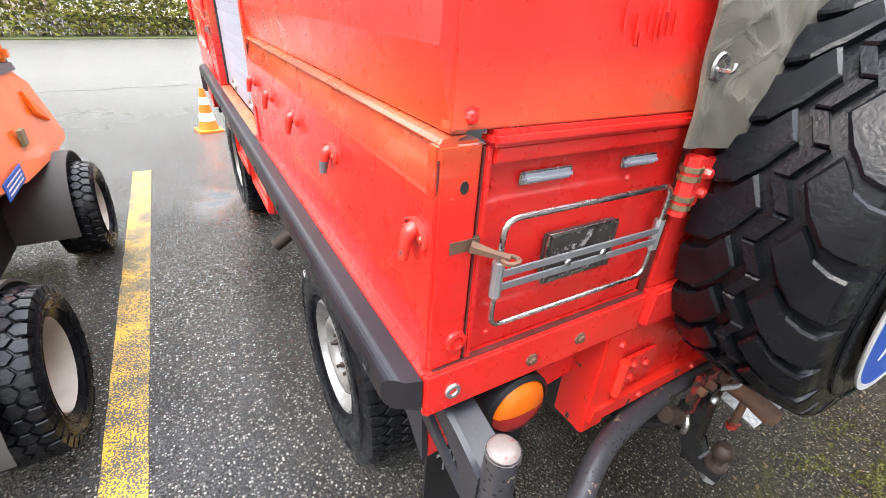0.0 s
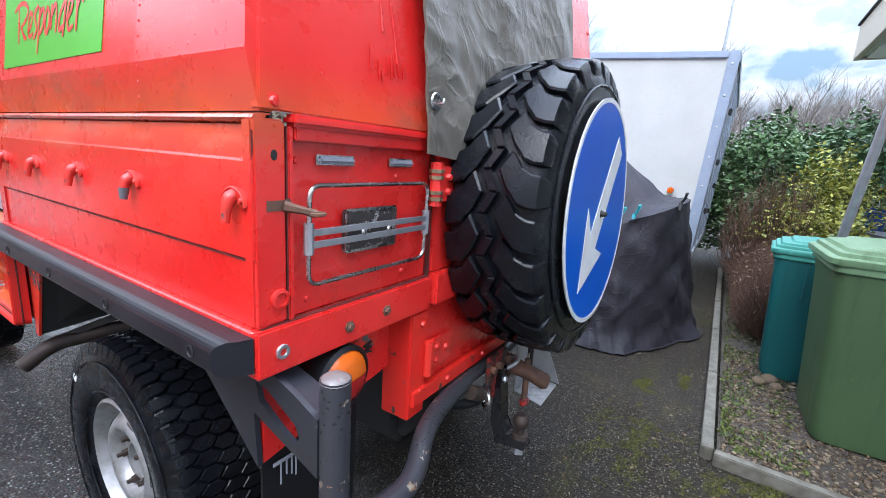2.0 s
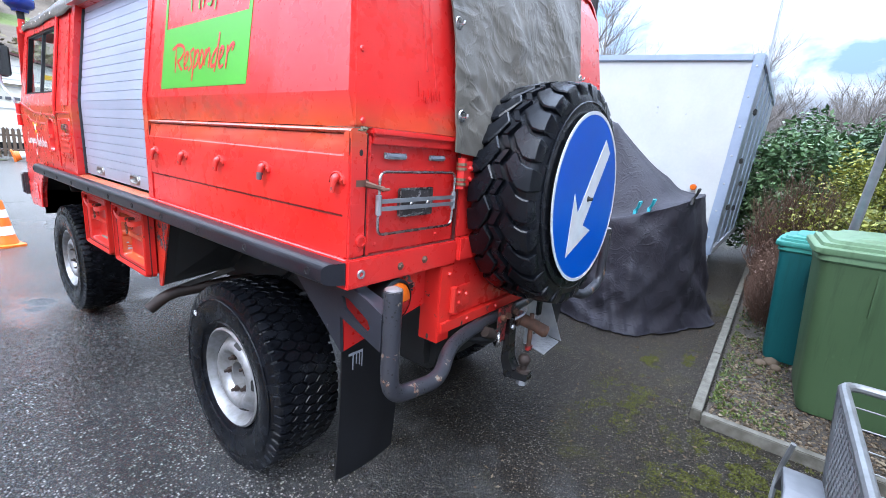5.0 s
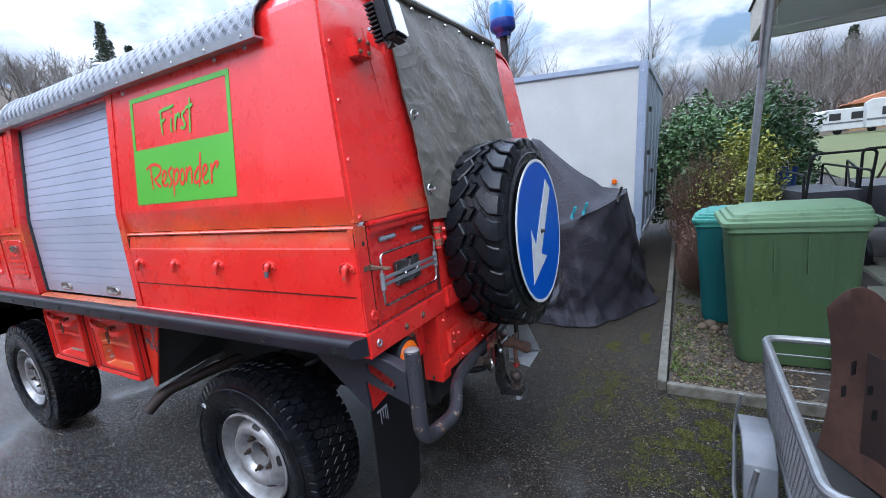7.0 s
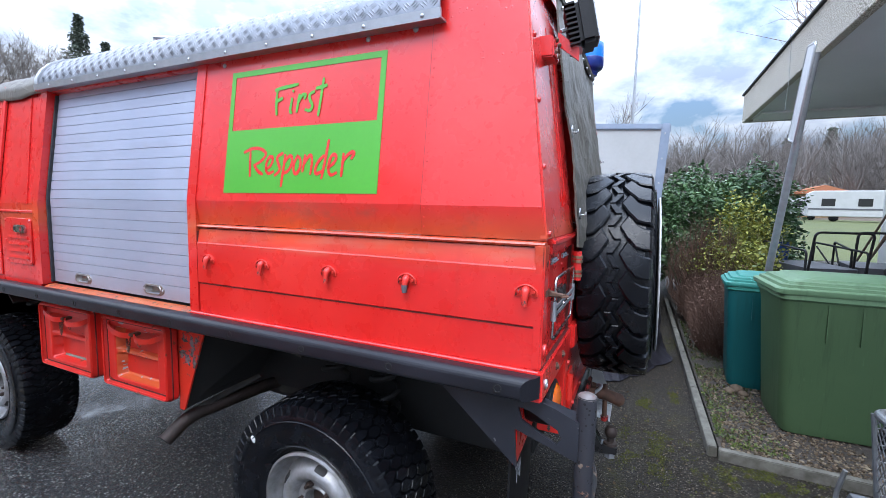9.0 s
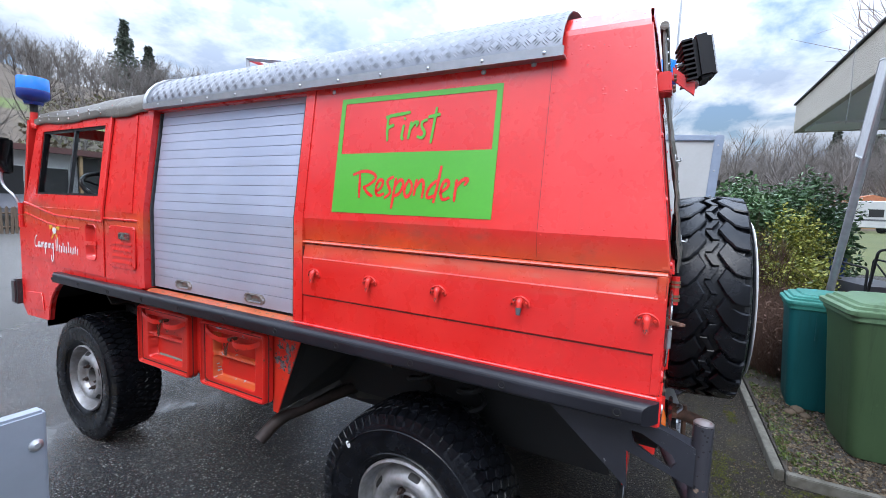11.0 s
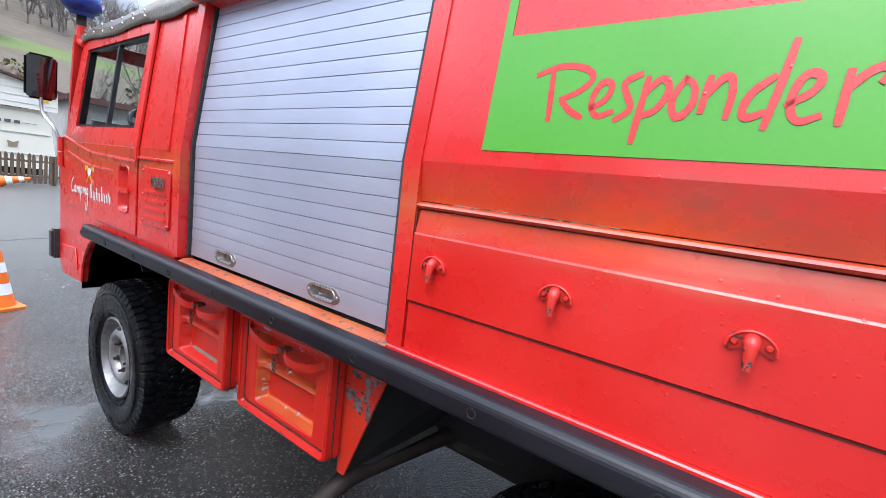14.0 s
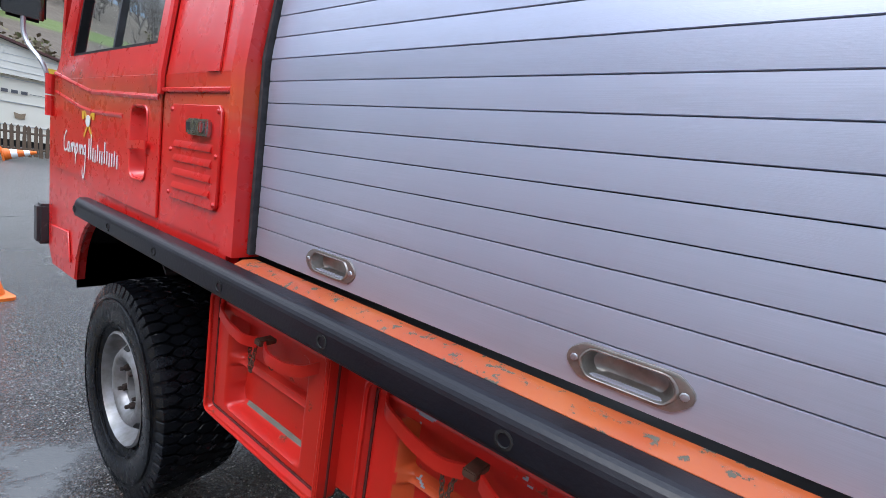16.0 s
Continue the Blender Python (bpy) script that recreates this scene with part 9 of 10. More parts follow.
for nm, yt, yb in (("side_mesh", cy1, cy1 - 0.03), ("side_mesh", cy0, cy0 + 0.03)):
    bm = bmesh.new()
    n = 25
    for i in range(-8, n):
        for sg in (1, -1):
            a = Vector((cx0 + 0.05 + (i if sg > 0 else i + 8) * 0.037, yt, cz1))
            b = a + Vector((0.30 * sg, yb - yt, cz0 - cz1))
            lo, hi = cx0 + 0.03, cx1 - 0.03
            p, q = a.copy(), b.copy()
            ok = True
            for u, w in ((p, q), (q, p)):
                for lim, s_ in ((lo, 1), (hi, -1)):
                    if (u.x - lim) * s_ < 0:
                        if (w.x - lim) * s_ <= 0:
                            ok = False
                            break
                        f = (lim - u.x) / (w.x - u.x)
                        u[:] = u.lerp(w, f)
            if ok and (p - q).length > 0.02:
                tube(bm, [p, q], 0.0022, 4)
    tagged(part(nm, bm, GALV, wc, "diamond wire mesh"), kind="stuff")
for x_, xx in ((cx1, cx1 - 0.04), (cx0, cx0 + 0.04)):
    for k in range(1, 6):
        f = k / 6
        part("end_wire", tube(bmesh.new(), [(x_ + (xx - x_) * f, cy0 + 0.03 * f, cz1 + (cz0 - cz1) * f), (x_ + (xx - x_) * f, cy1 - 0.03 * f, cz1 + (cz0 - cz1) * f)], 0.0028, 5), GALV, wc)
for sx, sy in ((cx0, cy0), (cx1, cy0), (cx1, cy1), (cx0, cy1)):
    part("corner_upright", tube(bmesh.new(), [(sx + (0.04 if sx == cx0 else -0.04), sy + (0.03 if sy == cy0 else -0.03), cz0), (sx, sy, cz1 - 0.01)], 0.010, 8), GALV, wc)
for wx in (0.98, 0.45):
    for wy, sg in ((cy1 + 0.03, 1), (cy0 - 0.03, -1)):
        w = part("wheel", lathe(bmesh.new(), [(0, -0.035), (0.10, -0.035), (0.17, -0.03), (0.19, -0.012), (0.19, 0.012), (0.17, 0.03), (0.10, 0.035), (0, 0.03)], pose(wx, wy + sg * 0.02, 0.19, 90, 0, 0), 26), GREY_PAINT, wc)
        pts = [(wx - 0.20, 0.20), (wx - 0.17, 0.36), (wx - 0.06, 0.43), (wx + 0.10, 0.41), (wx + 0.19, 0.28), (wx + 0.17, 0.27), (wx + 0.08, 0.385), (wx - 0.05, 0.40), (wx - 0.145, 0.34), (wx - 0.17, 0.20)]
        part("wheel_guard", prism(bmesh.new(), pts, "y", wy - 0.03, wy + 0.075, 0.004), plain("light_grey_plastic", (0.15, 0.155, 0.165), (0.11, 0.115, 0.125), 12, (0.4, 0.6)) if "light_grey_plastic" not in bpy.data.materials else bpy.data.materials["light_grey_plastic"], wc)
        part("guard_bar", tube(bmesh.new(), rounded([(wx + 0.22, wy + sg * 0.05, 0.44), (wx + 0.24, wy + sg * 0.07, 0.30), (wx + 0.05, wy + sg * 0.085, 0.06), (wx - 0.2, wy + sg * 0.06, 0.06)], 0.06), 0.009, 6), GALV, wc)


def rusty(name, tone):
    s = Shader(name)
    big, mid = s.noise(3.5, 6), s.noise(22, 7, 0.7)
    col = s.mix(s.ramp(big, (0.35, 0.0), (0.65, 1.0)), tone, tuple(v * 2.2 for v in tone))
    col = s.mix(s.ramp(mid, (0.55, 0.0), (0.75, 1.0)), col, (0.028, 0.015, 0.011))
    s.bump(mid, 0.5, 0.003)
    return s.done(col, 0.75, 0.15)


SHEET = rusty("rust_brown_sheet", (0.050, 0.023, 0.015))
DARK_SHEET = rusty("dark_rust_sheet", (0.016, 0.008, 0.006))


def bent_sheet(name, at, label, material, nu=24, nv=16):
    o = part(name, cloth(bmesh.new(), at, nu, nv, 0.004), material, None, angle=50)
    return tagged(o, label, "sheet metal", "rusty sheets in the cart")


bent_sheet("rusty_sheet", lambda u, v, b: (1.06 - 0.30 * u + b, -1.27 - 0.16 * u - 0.03 * math.sin(v * 3), 0.33 + v * (0.47 + 0.22 * math.sin(math.pi * min(1, u * 0.8 + 0.15)))), "rust-brown curved sheet metal standing in the cart", SHEET)
bent_sheet("rusty_sheet", lambda u, v, b: (0.92 - 0.52 * u, -1.36 - 0.10 * math.sin(u * 3.0) + b, 0.33 + v * (0.47 - 0.05 * u)), "dark brown flat sheet metal standing in the cart", DARK_SHEET)
bent_sheet("rusty_sheet", lambda u, v, b: (0.98 - 0.25 * math.sin(u * math.pi * 0.8) + b, -1.40 - 0.30 * u, 0.33 + v * 0.56), "dark brown rolled sheet metal standing in the cart", DARK_SHEET)
bent_sheet("rusty_sheet", lambda u, v, b: (0.40 + 0.55 * u, -1.58 - 0.06 * math.sin(u * 4) + b, 0.33 + v * (0.44 + 0.1 * u)), "dark brown sheet metal behind the others", DARK_SHEET)
for y, z, l in ((-1.315, 0.60, 0.05), (-1.33, 0.70, 0.06), (-1.36, 0.66, 0.04), (-1.37, 0.58, 0.045), (-1.40, 0.72, 0.05)):
    u = (-1.27 - y) / 0.16
    x = 1.06 - 0.30 * u
    bm = hexa(bmesh.new(), [(x - 0.008, y + 0.004, z), (x - 0.016, y - 0.004, z + 0.01), (x - 0.016, y - 0.004, z + l), (x - 0.008, y + 0.004, z + l * 0.8)], (0.003, 0.003, 0))
    part("torn_hole", bm, BLACK, wc)

# ---- orange compact tractor parked beside the yellow line ----
ORANGE = plain("orange_tractor_paint", (0.72, 0.13, 0.012), (0.66, 0.10, 0.010), 4, (0.22, 0.4), bump=0.08, Coat_Weight=0.3)
tr = thing("compact_tractor", (-1.45, 2.3, 0), "orange compact tractor with black mudguards", "tractor")


def tractor_wheel(m, R, W):
    tyre = tyre_pair("tractor_tyre", R, W, R * 0.58, "block", 34)
    w = new("wheel", tyre[0])
    w.matrix_basis = m
    attach(w, tr)
    o = new("tread", tyre[1])
    o.matrix_basis = m
    tagged(attach(o, w), "worn rubber tread blocks", kind="stuff")
    tagged(w, "black worn tractor tyre on cream rim")
    o = new("rim", mesh_of("tractor_rim", lathe(bmesh.new(), [(R * 0.59, W * 0.40), (R * 0.56, W * 0.42), (R * 0.52, W * 0.30), (R * 0.46, W * 0.05), (R * 0.30, W * 0.02), (R * 0.22, W * 0.10), (R * 0.10, W * 0.12), (0, W * 0.12)], None, 36), CREAM, 40))
    o.matrix_basis = m
    attach(o, w)


MUDGUARD = plain("dusty_rubber", (0.030, 0.029, 0.028), (0.060, 0.055, 0.050), 6, (0.5, 0.8), bump=0.3)
CREAM = plain("cream_rim_paint", (0.42, 0.39, 0.34), (0.34, 0.31, 0.27), 14, (0.45, 0.7), bump=0.3)
RIGHTW = pose(0, 0, 0, 0, 90, 0)
for y, R in ((1.30, 0.31), (2.90, 0.29)):
    for x, o_ in ((-0.885, RIGHTW), (-1.885, LEFT_OUT)):
        tractor_wheel(Matrix.Translation((x, y, R)) @ o_, R, 0.22)
for y in (1.30, 2.90):
    for x0, x1 in ((-1.36, -0.86), (-1.91, -1.42)):
        ring = [(y + 0.375 * math.cos(radians(a)), 0.26 + 0.375 * math.sin(radians(a))) for a in range(50, 187, 10)]
        ring = [(y + 0.30, 0.50)] + ring
        part("mudguard", sheet_arch(ring, x0, x1, 0.012), MUDGUARD, tr, "dark grey rubber mudguard")
hood = prism(bmesh.new(), [(1.85, 0.74), (2.30, 0.68), (2.95, 0.62), (3.36, 0.59), (3.42, 0.66), (3.20, 1.02), (3.02, 1.12), (1.85, 1.12)], "x", -1.83, -0.93, 0.03, 2)
for v in hood.verts:
    if v.co.z > 0.8:
        v.co.x = -1.38 + (v.co.x + 1.38) * (1 - 0.16 * (v.co.z - 0.8) / 0.3)
h = part("bonnet", hood, ORANGE, tr, "orange sloping bonnet")
for i in range(7):
    part("louvre", hexa(bmesh.new(), [(-0.955, 2.96 + i * 0.034, 0.86 - i * 0.014), (-0.955, 2.975 + i * 0.034, 0.86 - i * 0.014), (-0.99, 2.975 + i * 0.034, 0.98 - i * 0.018), (-0.99, 2.96 + i * 0.034, 0.98 - i * 0.018)], (0.02, 0, 0.004)), ORANGE, h)
part("side_plate", box(bmesh.new(), -0.931, -0.926, 1.98, 2.28, 0.70, 0.78, 0.002), SIGN_BLUE, h, "blue notice sticker")
for k in range(3):
    part("notice_bar", box(bmesh.new(), -0.9255, -0.924, 2.01, 2.25, 0.715 + k * 0.02, 0.722 + k * 0.02), SIGN_WHITE, h)
part("type_badge", box(bmesh.new(), -0.945, -0.926, 2.48, 2.55, 0.80, 0.88, 0.002), plain("grey_badge", (0.12, 0.11, 0.06), (0.2, 0.18, 0.1), 60, (0.3, 0.5)), h)
part("rear_body", prism(bmesh.new(), [(0.95, 0.50), (1.82, 0.50), (1.82, 0.70), (1.65, 0.86), (1.05, 0.86)], "x", -1.73, -1.03, 0.03, 2), ORANGE, tr)
part("chassis", box(bmesh.new(), -1.75, -1.15, 1.0, 3.3, 0.22, 0.55, 0.03), BLACK, tr)
part("axle", tube(bmesh.new(), [(-1.88, 1.30, 0.31), (-0.89, 1.30, 0.31)], 0.05, 10), BLACK, tr)
part("axle", tube(bmesh.new(), [(-1.88, 2.90, 0.29), (-0.89, 2.90, 0.29)], 0.05, 10), BLACK, tr)
cabm = bmesh.new()
for x in (-1.70, -1.02):
    tube(cabm, rounded([(x, 3.02, 1.10), (x, 2.74, 1.95), (x, 1.20, 1.95), (x, 1.10, 0.86)], 0.12), 0.03, 8)
part("cab_frame", cabm, BLACK, tr)
part("cab_roof", box(bmesh.new(), -1.90, -1.06, 1.15, 2.45, 1.95, 2.02, 0.02), ORANGE, tr)
g = part("cab_window", hexa(bmesh.new(), [(-1.68, 3.02, 1.13), (-1.04, 3.02, 1.13), (-1.04, 2.75, 1.92), (-1.68, 2.75, 1.92)], (0, 0.005, 0)), GLASS, tr)
g.visible_shadow = False
part("scuttle", prism(bmesh.new(), [(2.60, 1.10), (3.10, 1.08), (3.06, 1.125), (2.60, 1.15)], "x", -1.76, -0.99), GREY_PAINT, tr)
part("indicator", box(bmesh.new(), -1.03, -0.96, 2.90, 2.98, 1.14, 1.22, 0.02), AMBER, tr)
part("seat", box(bmesh.new(), -1.70, -1.26, 1.35, 1.75, 0.861, 1.02, 0.05), RUBBER, tr)
board = part("rear_board", box(bmesh.new(), -1.90, -0.956, 0.790, 0.815, 0.985, 1.238, 0.004), DULL_ALU, tr, "aluminium rear board with bolts")
part("board_arm", box(bmesh.new(), -1.60, -1.54, 0.815, 1.10, 0.80, 1.00), BLACK, tr)
part("board_arm", box(bmesh.new(), -1.36, -1.30, 0.815, 1.10, 0.80, 1.00), BLACK, tr)
for z in (1.01, 1.08, 1.19):
    part("board_bolt", lathe(bmesh.new(), [(0, 0.006), (0.004, 0.006), (0.006, 0.004), (0.009, 0.002), (0.009, 0)], pose(-0.970, 0.790, z, 90, 0, 0), 10), STEEL, board)

# ---- traffic cones ----
def cone_parts(t, M):
    O = bpy.data.materials.get("orange_cone_plastic") or plain("orange_cone_plastic", (0.80, 0.17, 0.012), (0.72, 0.13, 0.010), 9, (0.35, 0.55), bump=0.1)
    Wt = bpy.data.materials.get("white_cone_film") or plain("white_cone_film", (0.80, 0.80, 0.80), (0.70, 0.70, 0.70), 9, (0.4, 0.6), bump=0.1)
    bm = loft(bmesh.new(), [[M @ p for p in round_rect(-0.145, 0.145, -0.145, 0.145, 0.0, 0.04)], [M @ p for p in round_rect(-0.145, 0.145, -0.145, 0.145, 0.022, 0.04)], [M @ p for p in round_rect(-0.115, 0.115, -0.115, 0.115, 0.030, 0.10)]])
    part("base", bm, O, t)
    def r_at(z):
        return 0.108 - (z - 0.03) * 0.172
    for z0, z1, m, nm in ((0.028, 0.13, O, "cone_band"), (0.13, 0.225, Wt, "reflective_band"), (0.225, 0.32, O, "cone_band"), (0.32, 0.405, Wt, "reflective_band"), (0.405, 0.50, O, "cone_band")):
        g_ = 0.002 if m is Wt else 0.0
        prof = [(r_at(z0) + g_, z0), (r_at(z1) + g_, z1)]
        if z1 == 0.50:
            prof += [(r_at(z1) - 0.008, 0.503), (0.015, 0.46)]
        if z0 == 0.028:
            prof = [(0.118, 0.028), (0.114, 0.042)] + prof[1:]
        part(nm, lathe(bmesh.new(), prof, M, 32), m, t)


tc = thing("traffic_cone", (0.03, 5.80, 0), "orange traffic cone with two white bands", "traffic cone", "traffic cones")
cone_parts(tc, pose(0.03, 5.80, 0.0, 0, 0, 10))
tc2 = thing("traffic_cone", (2.3, 18.9, 0), "faded orange traffic cone lying on its side", "traffic cone", "traffic cones")
cone_parts(tc2, pose(2.0, 19.2, 0.16, 0, 78, -10) @ Matrix.Scale(1.5, 4))

# ---- far side of the yard: hedge, fence, caravans ----
ha, hb = Vector((-9.0, 16.6, 0)), Vector((1.55, 20.4, 0))
hd = (hb - ha).normalized()
hn = Vector((-hd.y, hd.x, 0))
r = np.random.default_rng(77)
pts = []
while len(pts) < 16000:
    u, w, z = r.random(), r.normal() * 0.32, 2.0 * r.random() ** 0.8
    face = r.random()
    w = -0.55 + abs(r.normal()) * 0.16 if face < 0.75 else w
    p = ha.lerp(hb, u) + hn * (w + 0.16 * noise.noise((u * 30, z * 2.2, 1)))
    z = z * (1 + 0.08 * noise.noise((u * 22, 3, 3))) + (0.08 if face < 0.75 else 0)
    pts.append((p.x, p.y, z))
hg = thing("hedge", ((ha + hb) / 2), "clipped yellow-green hedge along the yard", "hedge")
tagged(attach(leaves("foliage", np.array(pts), 0.075, HEDGE, "", "", up=0.3, seed=78), hg), kind="stuff")
base, tips = [], []
for _ in range(500):
    p = ha.lerp(hb, r.random()) + hn * (0.1 * r.normal())
    base.append((p.x, p.y, 0.0))
    tips.append((p.x + r.normal() * 0.25, p.y + r.normal() * 0.25 - 0.1, 0.6 + 1.2 * r.random()))
tagged(attach(twigs("stem_mass", base, tips, 0.012, BARK), hg), kind="stuff")
bm = bmesh.new()
q = [ha - hn * 1.1, hb - hn * 1.0, hb + hn * 0.6, ha + hn * 0.6]
hexa(bm, [(p.x, p.y, 0.004) for p in q], (0, 0, 0.02))
tagged(part("verge", bm, plain("grass_verge", (0.09, 0.085, 0.03), (0.06, 0.09, 0.02), 4, (0.8, 1.0), bump=0.8, grain=30, depth=0.02)), "grassy verge under the hedge", "verge", kind="structure")
FENCE_WOOD = plain("weathered_fence_wood", (0.10, 0.066, 0.042), (0.16, 0.108, 0.070), 8, (0.7, 0.95), bump=0.5)
fence = thing("picket_fence", (4.0, 20.7, 0), "weathered brown picket fence", "fence")
slat_me = mesh_of("picket", prism(bmesh.new(), [(-0.045, 0.06), (0.045, 0.06), (0.045, 0.98), (0.0, 1.05), (-0.045, 0.98)], "y", -0.012, 0.012), FENCE_WOOD)
fa, fb = Vector((1.7, 20.4, 0)), Vector((9.5, 21.6, 0))
for i in range(56):
    p = fa.lerp(fb, i / 55)
    o = new("picket", slat_me)
    o.matrix_basis = pose(p.x, p.y, rng.normal() * 0.012, 0, rng.normal() * 1.2, 9)
    attach(o, fence)
for z in (0.3, 0.8):
    part("fence_rail", tube(bmesh.new(), [fa + Vector((0, 0.04, z)), fb + Vector((0, 0.04, z))], 0.035, 4), FENCE_WOOD, fence)
for i in range(5):
    p = fa.lerp(fb, i / 4)
    part("fence_post", box(bmesh.new(), p.x - 0.05, p.x + 0.05, p.y + 0.05, p.y + 0.15, 0, 1.02), FENCE_WOOD, fence)
SHELTER = plain("white_shelter_cladding", (0.80, 0.77, 0.69), (0.73, 0.70, 0.62), 3, (0.5, 0.7), bump=0.1)
CARAVAN = plain("cream_caravan_skin", (0.78, 0.73, 0.61), (0.82, 0.77, 0.66), 2, (0.35, 0.5), bump=0.1)
cv = thing("caravan", (0.5, 25, 0), "cream caravan under a white shelter roof", "caravan")
part("body", loft(bmesh.new(), [[Vector((x, 23.2, z)) for x, z in ((-3.6, 0.45), (4.05, 0.45), (4.22, 1.0), (4.05, 2.45), (3.7, 2.62), (-3.6, 2.62))], [Vector((x, 25.5, z)) for x, z in ((-3.6, 0.45), (4.05, 0.45), (4.22, 1.0), (4.05, 2.45), (3.7, 2.62), (-3.6, 2.62))]]), CARAVAN, cv)
for z in (0.95, 1.72, 2.52):
    part("trim_strip", box(bmesh.new(), -3.6, 4.05, 23.17, 23.198, z, z + 0.025), ALU, cv)
for k, x in enumerate((2.3, 2.55, 2.80, 3.05)):
    part("lettering_bar", box(bmesh.new(), x, x + 0.17, 23.16, 23.165, 2.05, 2.16), GREY_PAINT, cv)
part("stripe", box(bmesh.new(), 1.6, 2.2, 23.16, 23.165, 2.09, 2.105), GREY_PAINT, cv)
part("stripe", box(bmesh.new(), 3.28, 3.7, 23.16, 23.165, 2.09, 2.105), GREY_PAINT, cv)
part("emblem", prism(bmesh.new(), [(2.90, 1.20), (3.14, 1.20), (3.18, 1.42), (3.02, 1.36), (2.86, 1.42)], "y", 23.16, 23.166), plain("bronze_emblem", (0.30, 0.22, 0.14), (0.25, 0.18, 0.11), 30, (0.4, 0.6)), cv)
part("shelter_wall", prism(bmesh.new(), [(-3.8, 2.64), (4.25, 2.64), (4.25, 3.35), (1.2, 4.05), (-3.8, 4.05)], "y", 23.0, 23.08), SHELTER, cv)
for k in range(5):
    part("cladding_line", box(bmesh.new(), -3.8, 4.2 - 0.7 * max(0, k - 2), 22.985, 22.999, 2.80 + k * 0.25, 2.815 + k * 0.25), ALU, cv)
part("shelter_roof", prism(bmesh.new(), [(4.45, 3.33), (4.45, 3.40), (1.2, 4.14), (-3.8, 4.14), (-3.8, 4.06), (1.2, 4.06)], "y", 22.8, 26.0), plain("dark_red_trim", (0.10, 0.035, 0.03), (0.07, 0.025, 0.022), 6, (0.4, 0.6)), cv)
part("chassis", box(bmesh.new(), -3.4, 3.9, 23.4, 25.3, 0.2, 0.44), BLACK, cv)
for x in (-0.3, 0.6):
    part("wheel", lathe(bmesh.new(), [(0, -0.1), (0.25, -0.1), (0.32, -0.05), (0.32, 0.05), (0.25, 0.1), (0, 0.1)], pose(x, 23.4, 0.32, 90, 0, 0), 20), TYRE, cv)
part("plate", box(bmesh.new(), 3.72, 3.98, 22.96, 22.984, 2.95, 3.12), YELLOW_VINYL, cv)
pv = thing("pavilion", (8.5, 26, 0), "low flat-roofed camp building with dark windows", "building")
part("wall", box(bmesh.new(), 5.2, 13.5, 25.2, 29.0, 0, 3.38), plain("weathered_grey_boards", (0.34, 0.33, 0.32), (0.46, 0.45, 0.44), 3, (0.7, 0.9), bump=0.4), pv)
part("roof", box(bmesh.new(), 4.9, 13.9, 24.7, 29.4, 3.38, 3.60), bpy.data.materials["dark_red_trim"], pv)
for x in (5.9, 7.5, 9.3, 11.1):
    w = part("window", box(bmesh.new(), x, x + 1.1, 25.15, 25.199, 0.9, 2.7), BLACK, pv)
    part("window_frame", box(bmesh.new(), x - 0.06, x + 1.16, 25.14, 25.149, 2.7, 2.76), WHITE_PANEL, w)
for x in (5.35, 8.9, 12.6):
    part("porch_post", box(bmesh.new(), x, x + 0.12, 24.75, 24.87, 0, 3.38), WOOD, pv)
# black sheet that stands in for the shade under the porch roof
part("porch_shade", box(bmesh.new(), 8.95, 12.5, 25.02, 25.12, 0.0, 3.30), BLACK, pv)
part("fascia", box(bmesh.new(), 4.9, 13.9, 24.62, 24.70, 3.36, 3.62), bpy.data.materials["dark_red_trim"], pv)
part("hood_awning", prism(bmesh.new(), [(24.0, 0.9), (25.19, 1.5), (25.19, 0.6), (24.0, 0.6)], "x", 5.4, 7.4), GREY_PAINT, pv)
fh = thing("farm_house", (8, 92, 11), "distant farm house with orange tiled roof and red shutters", "house")
FX, FY = 10.4, 91.0
FZ = hill_z(math.hypot(FX, FY), math.degrees(math.atan2(FY, FX))) - 0.4
part("wall", box(bmesh.new(), FX - 2.6, FX + 1.6, FY, FY + 6, FZ, FZ + 3.6), RENDER, fh)
part("roof", prism(bmesh.new(), [(FX - 3.6, FZ + 3.2), (FX + 2.6, FZ + 3.2), (FX - 1.2, FZ + 5.6)], "y", FY - 1.2, FY + 7), plain("orange_roof_tiles", (0.42, 0.16, 0.07), (0.34, 0.12, 0.06), 3, (0.7, 0.9), bump=0.6, grain=6, depth=0.05), fh)
for i in range(4):
    for j in range(2):
        x, z = FX - 2.3 + i * 0.98, FZ + 0.6 + j * 1.5
        part("window", box(bmesh.new(), x, x + 0.45, FY - 0.06, FY - 0.001, z, z + 0.8), BLACK, fh)
        part("shutter", box(bmesh.new(), x + 0.5, x + 0.75, FY - 0.06, FY - 0.001, z, z + 0.8), RED_MACHINE, fh)

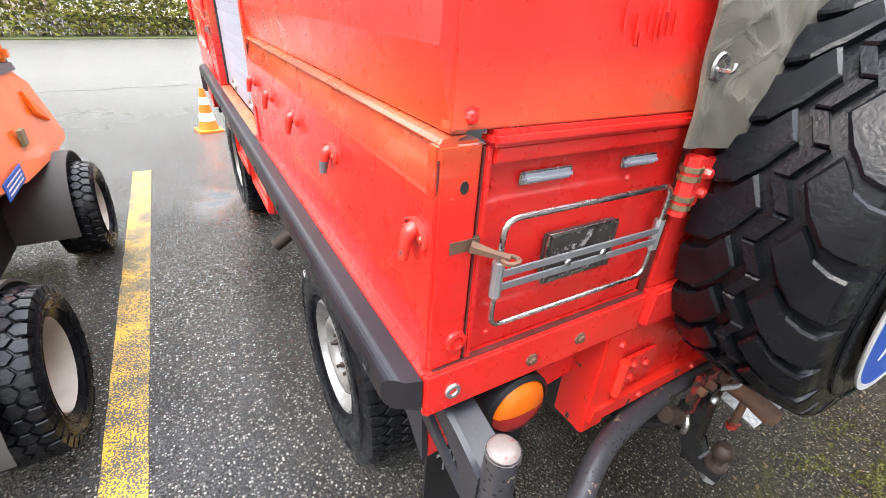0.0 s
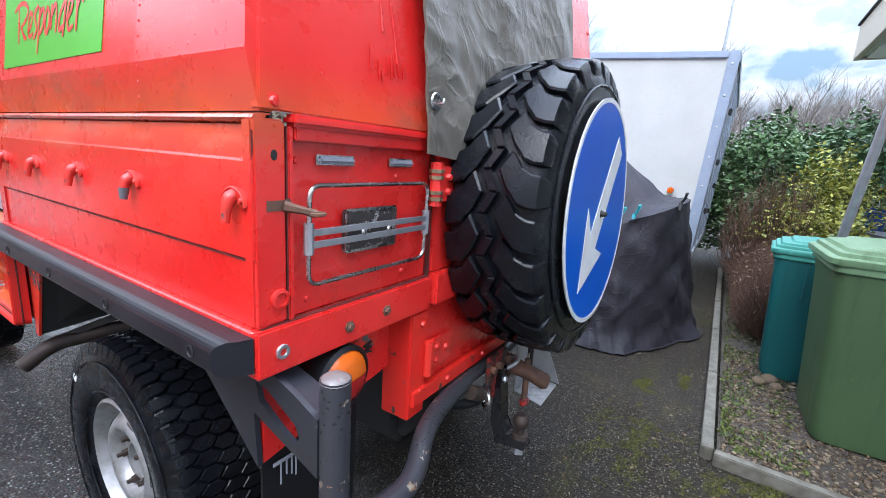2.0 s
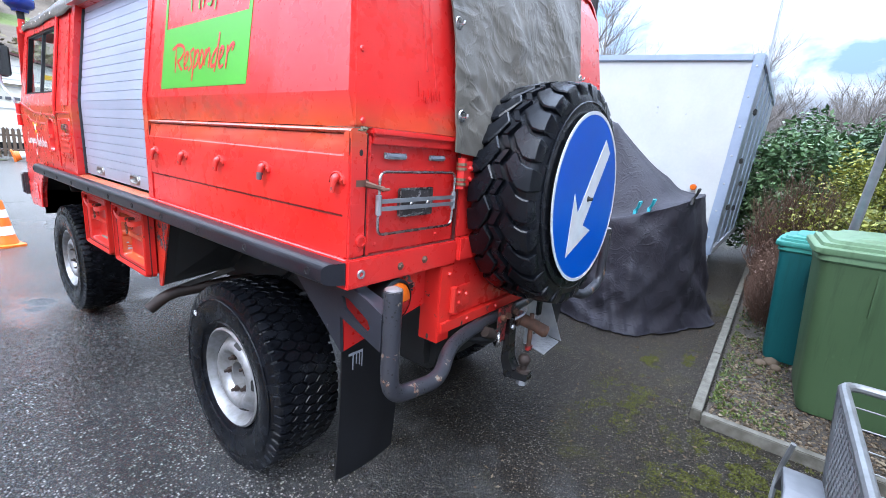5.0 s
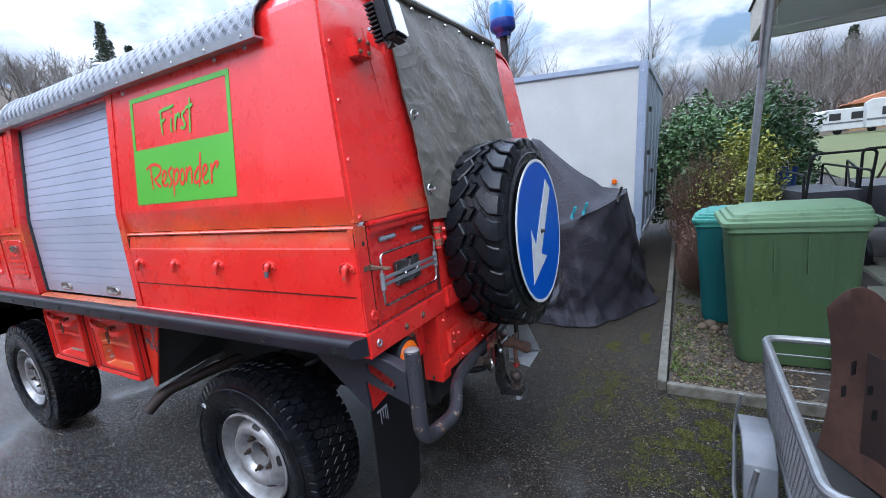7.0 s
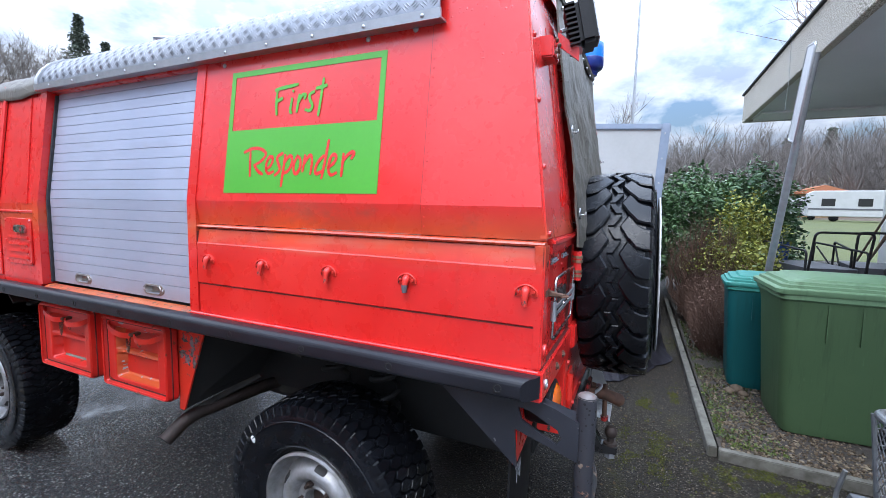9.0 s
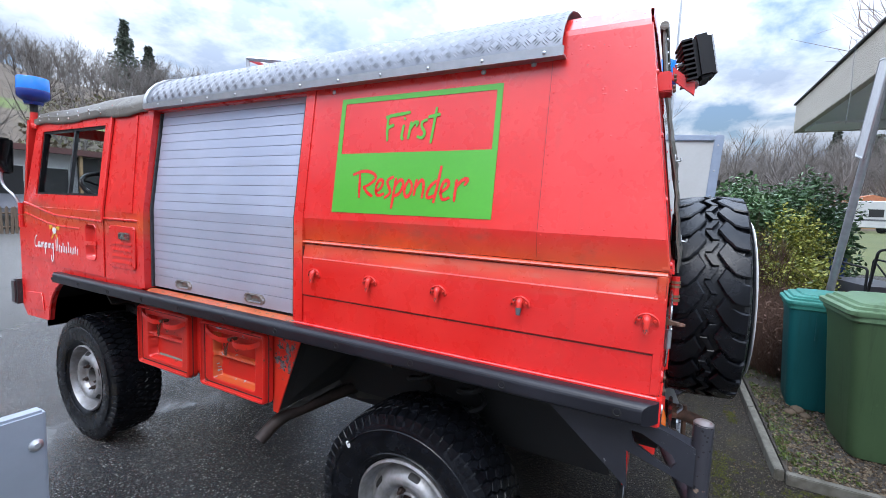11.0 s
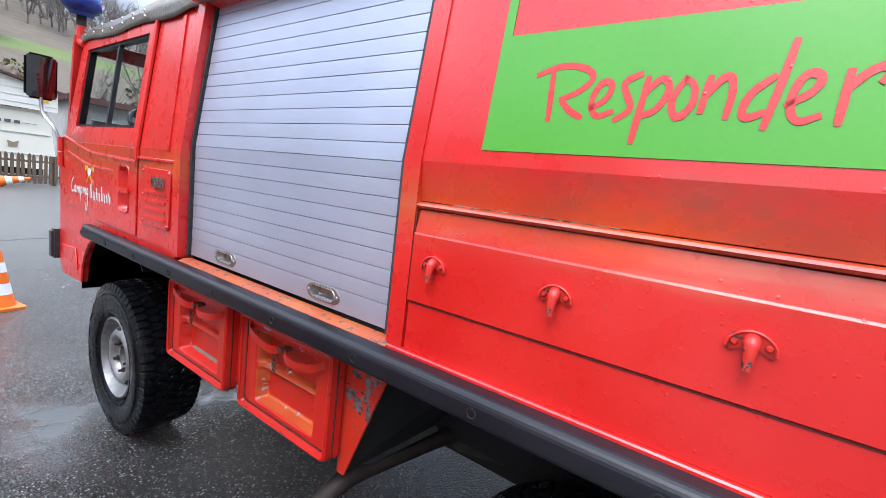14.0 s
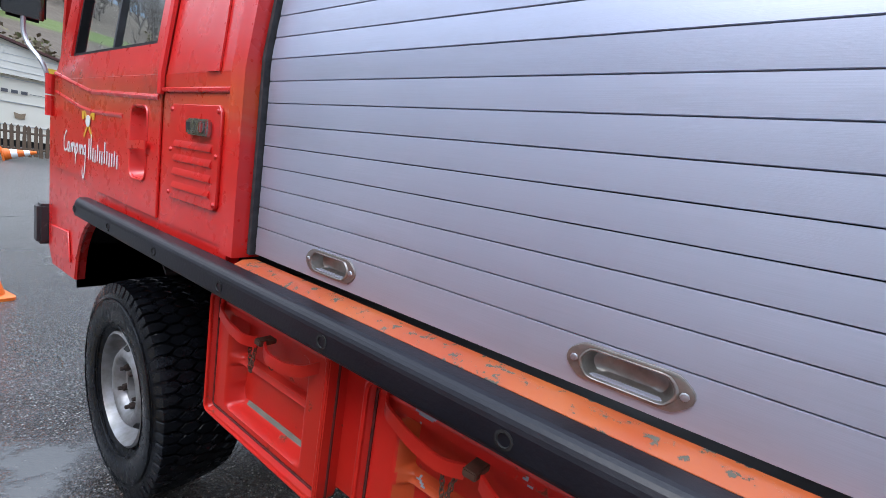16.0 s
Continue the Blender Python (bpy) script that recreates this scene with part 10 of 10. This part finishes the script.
# distant caravans and lawn beyond the laurel
LAWN = plain("yellow_green_lawn", (0.055, 0.066, 0.014), (0.082, 0.088, 0.022), 0.6, (0.85, 1.0), bump=0.5, grain=20, depth=0.02)
bm = bmesh.new()
hexa(bm, [(17, -5.0, -0.02), (17, -18, -0.02), (43, -32, 0.95), (43, -5, 0.95)], (0, 0, 0.03))
hexa(bm, [(43, -5, 0.95), (43, -32, 0.95), (64, -40, 1.05), (64, -5, 1.05)], (0, 0, 0.03))
tagged(part("lawn", bm, LAWN), "yellow-green lawn of the camp site", "lawn", kind="structure")


def far_caravan(x, y, yaw, length, label, van=False):
    t = thing("van" if van else "caravan", (0, 0, 0), label, "van" if van else "caravan")
    L = length / 2
    hgt = 2.2 if van else 2.5
    outl = [(-L, 0.4), (L, 0.4), (L + 0.1, 1.2), (L - 0.25, hgt - 0.1), (L - 0.5, hgt), (-L + 0.3, hgt), (-L, hgt - 0.2)]
    part("body", prism(bmesh.new(), outl, "y", -1.1, 1.1, 0.05), WHITE_PANEL, t)
    for k in (-0.6, 0.05, 0.55):
        part("window", box(bmesh.new(), L * k - 0.5, L * k + 0.35, -1.13, -1.101, 1.25, 1.85, 0.01), BLACK, t)
    part("stripe", box(bmesh.new(), -L + 0.05, L, -1.12, -1.101, 0.95, 1.08), GREY_PAINT, t)
    for k in (-0.5, 0.5):
        part("wheel", lathe(bmesh.new(), [(0, -0.1), (0.24, -0.1), (0.32, -0.05), (0.32, 0.05), (0.24, 0.1), (0, 0.1)], pose(L * k, -0.95, 0.32, 90, 0, 0), 18), TYRE, t)
    t.matrix_basis = pose(x, y, 0.98, 0, 0, yaw)
    return t


far_caravan(45, -16.0, -100, 6.8, "white camp caravan with grey stripe")
far_caravan(52, -13.2, -75, 5.0, "white delivery van on the camp site", True)
far_caravan(46, -24.5, -100, 6.0, "white camp caravan beyond the lawn")
cabin = thing("wooden_cabin", (54, -15, 0), "small cabin with orange-brown roof", "cabin")
part("wall", box(bmesh.new(), 57, 61, -19.5, -14.5, 1.0, 3.7), WOOD, cabin)
part("roof", prism(bmesh.new(), [(-20, 3.7), (-14, 3.7), (-17, 4.6)], "x", 56.5, 61.5), bpy.data.materials["orange_roof_tiles"], cabin)
mast = thing("flag_pole", (18, 0.45, 0), "tall thin grey mast", "mast")
part("pole", tube(bmesh.new(), [(18, 0.45, 0), (18, 0.40, 12)], 0.05, 8, radii=[0.06, 0.03]), STEEL, mast)
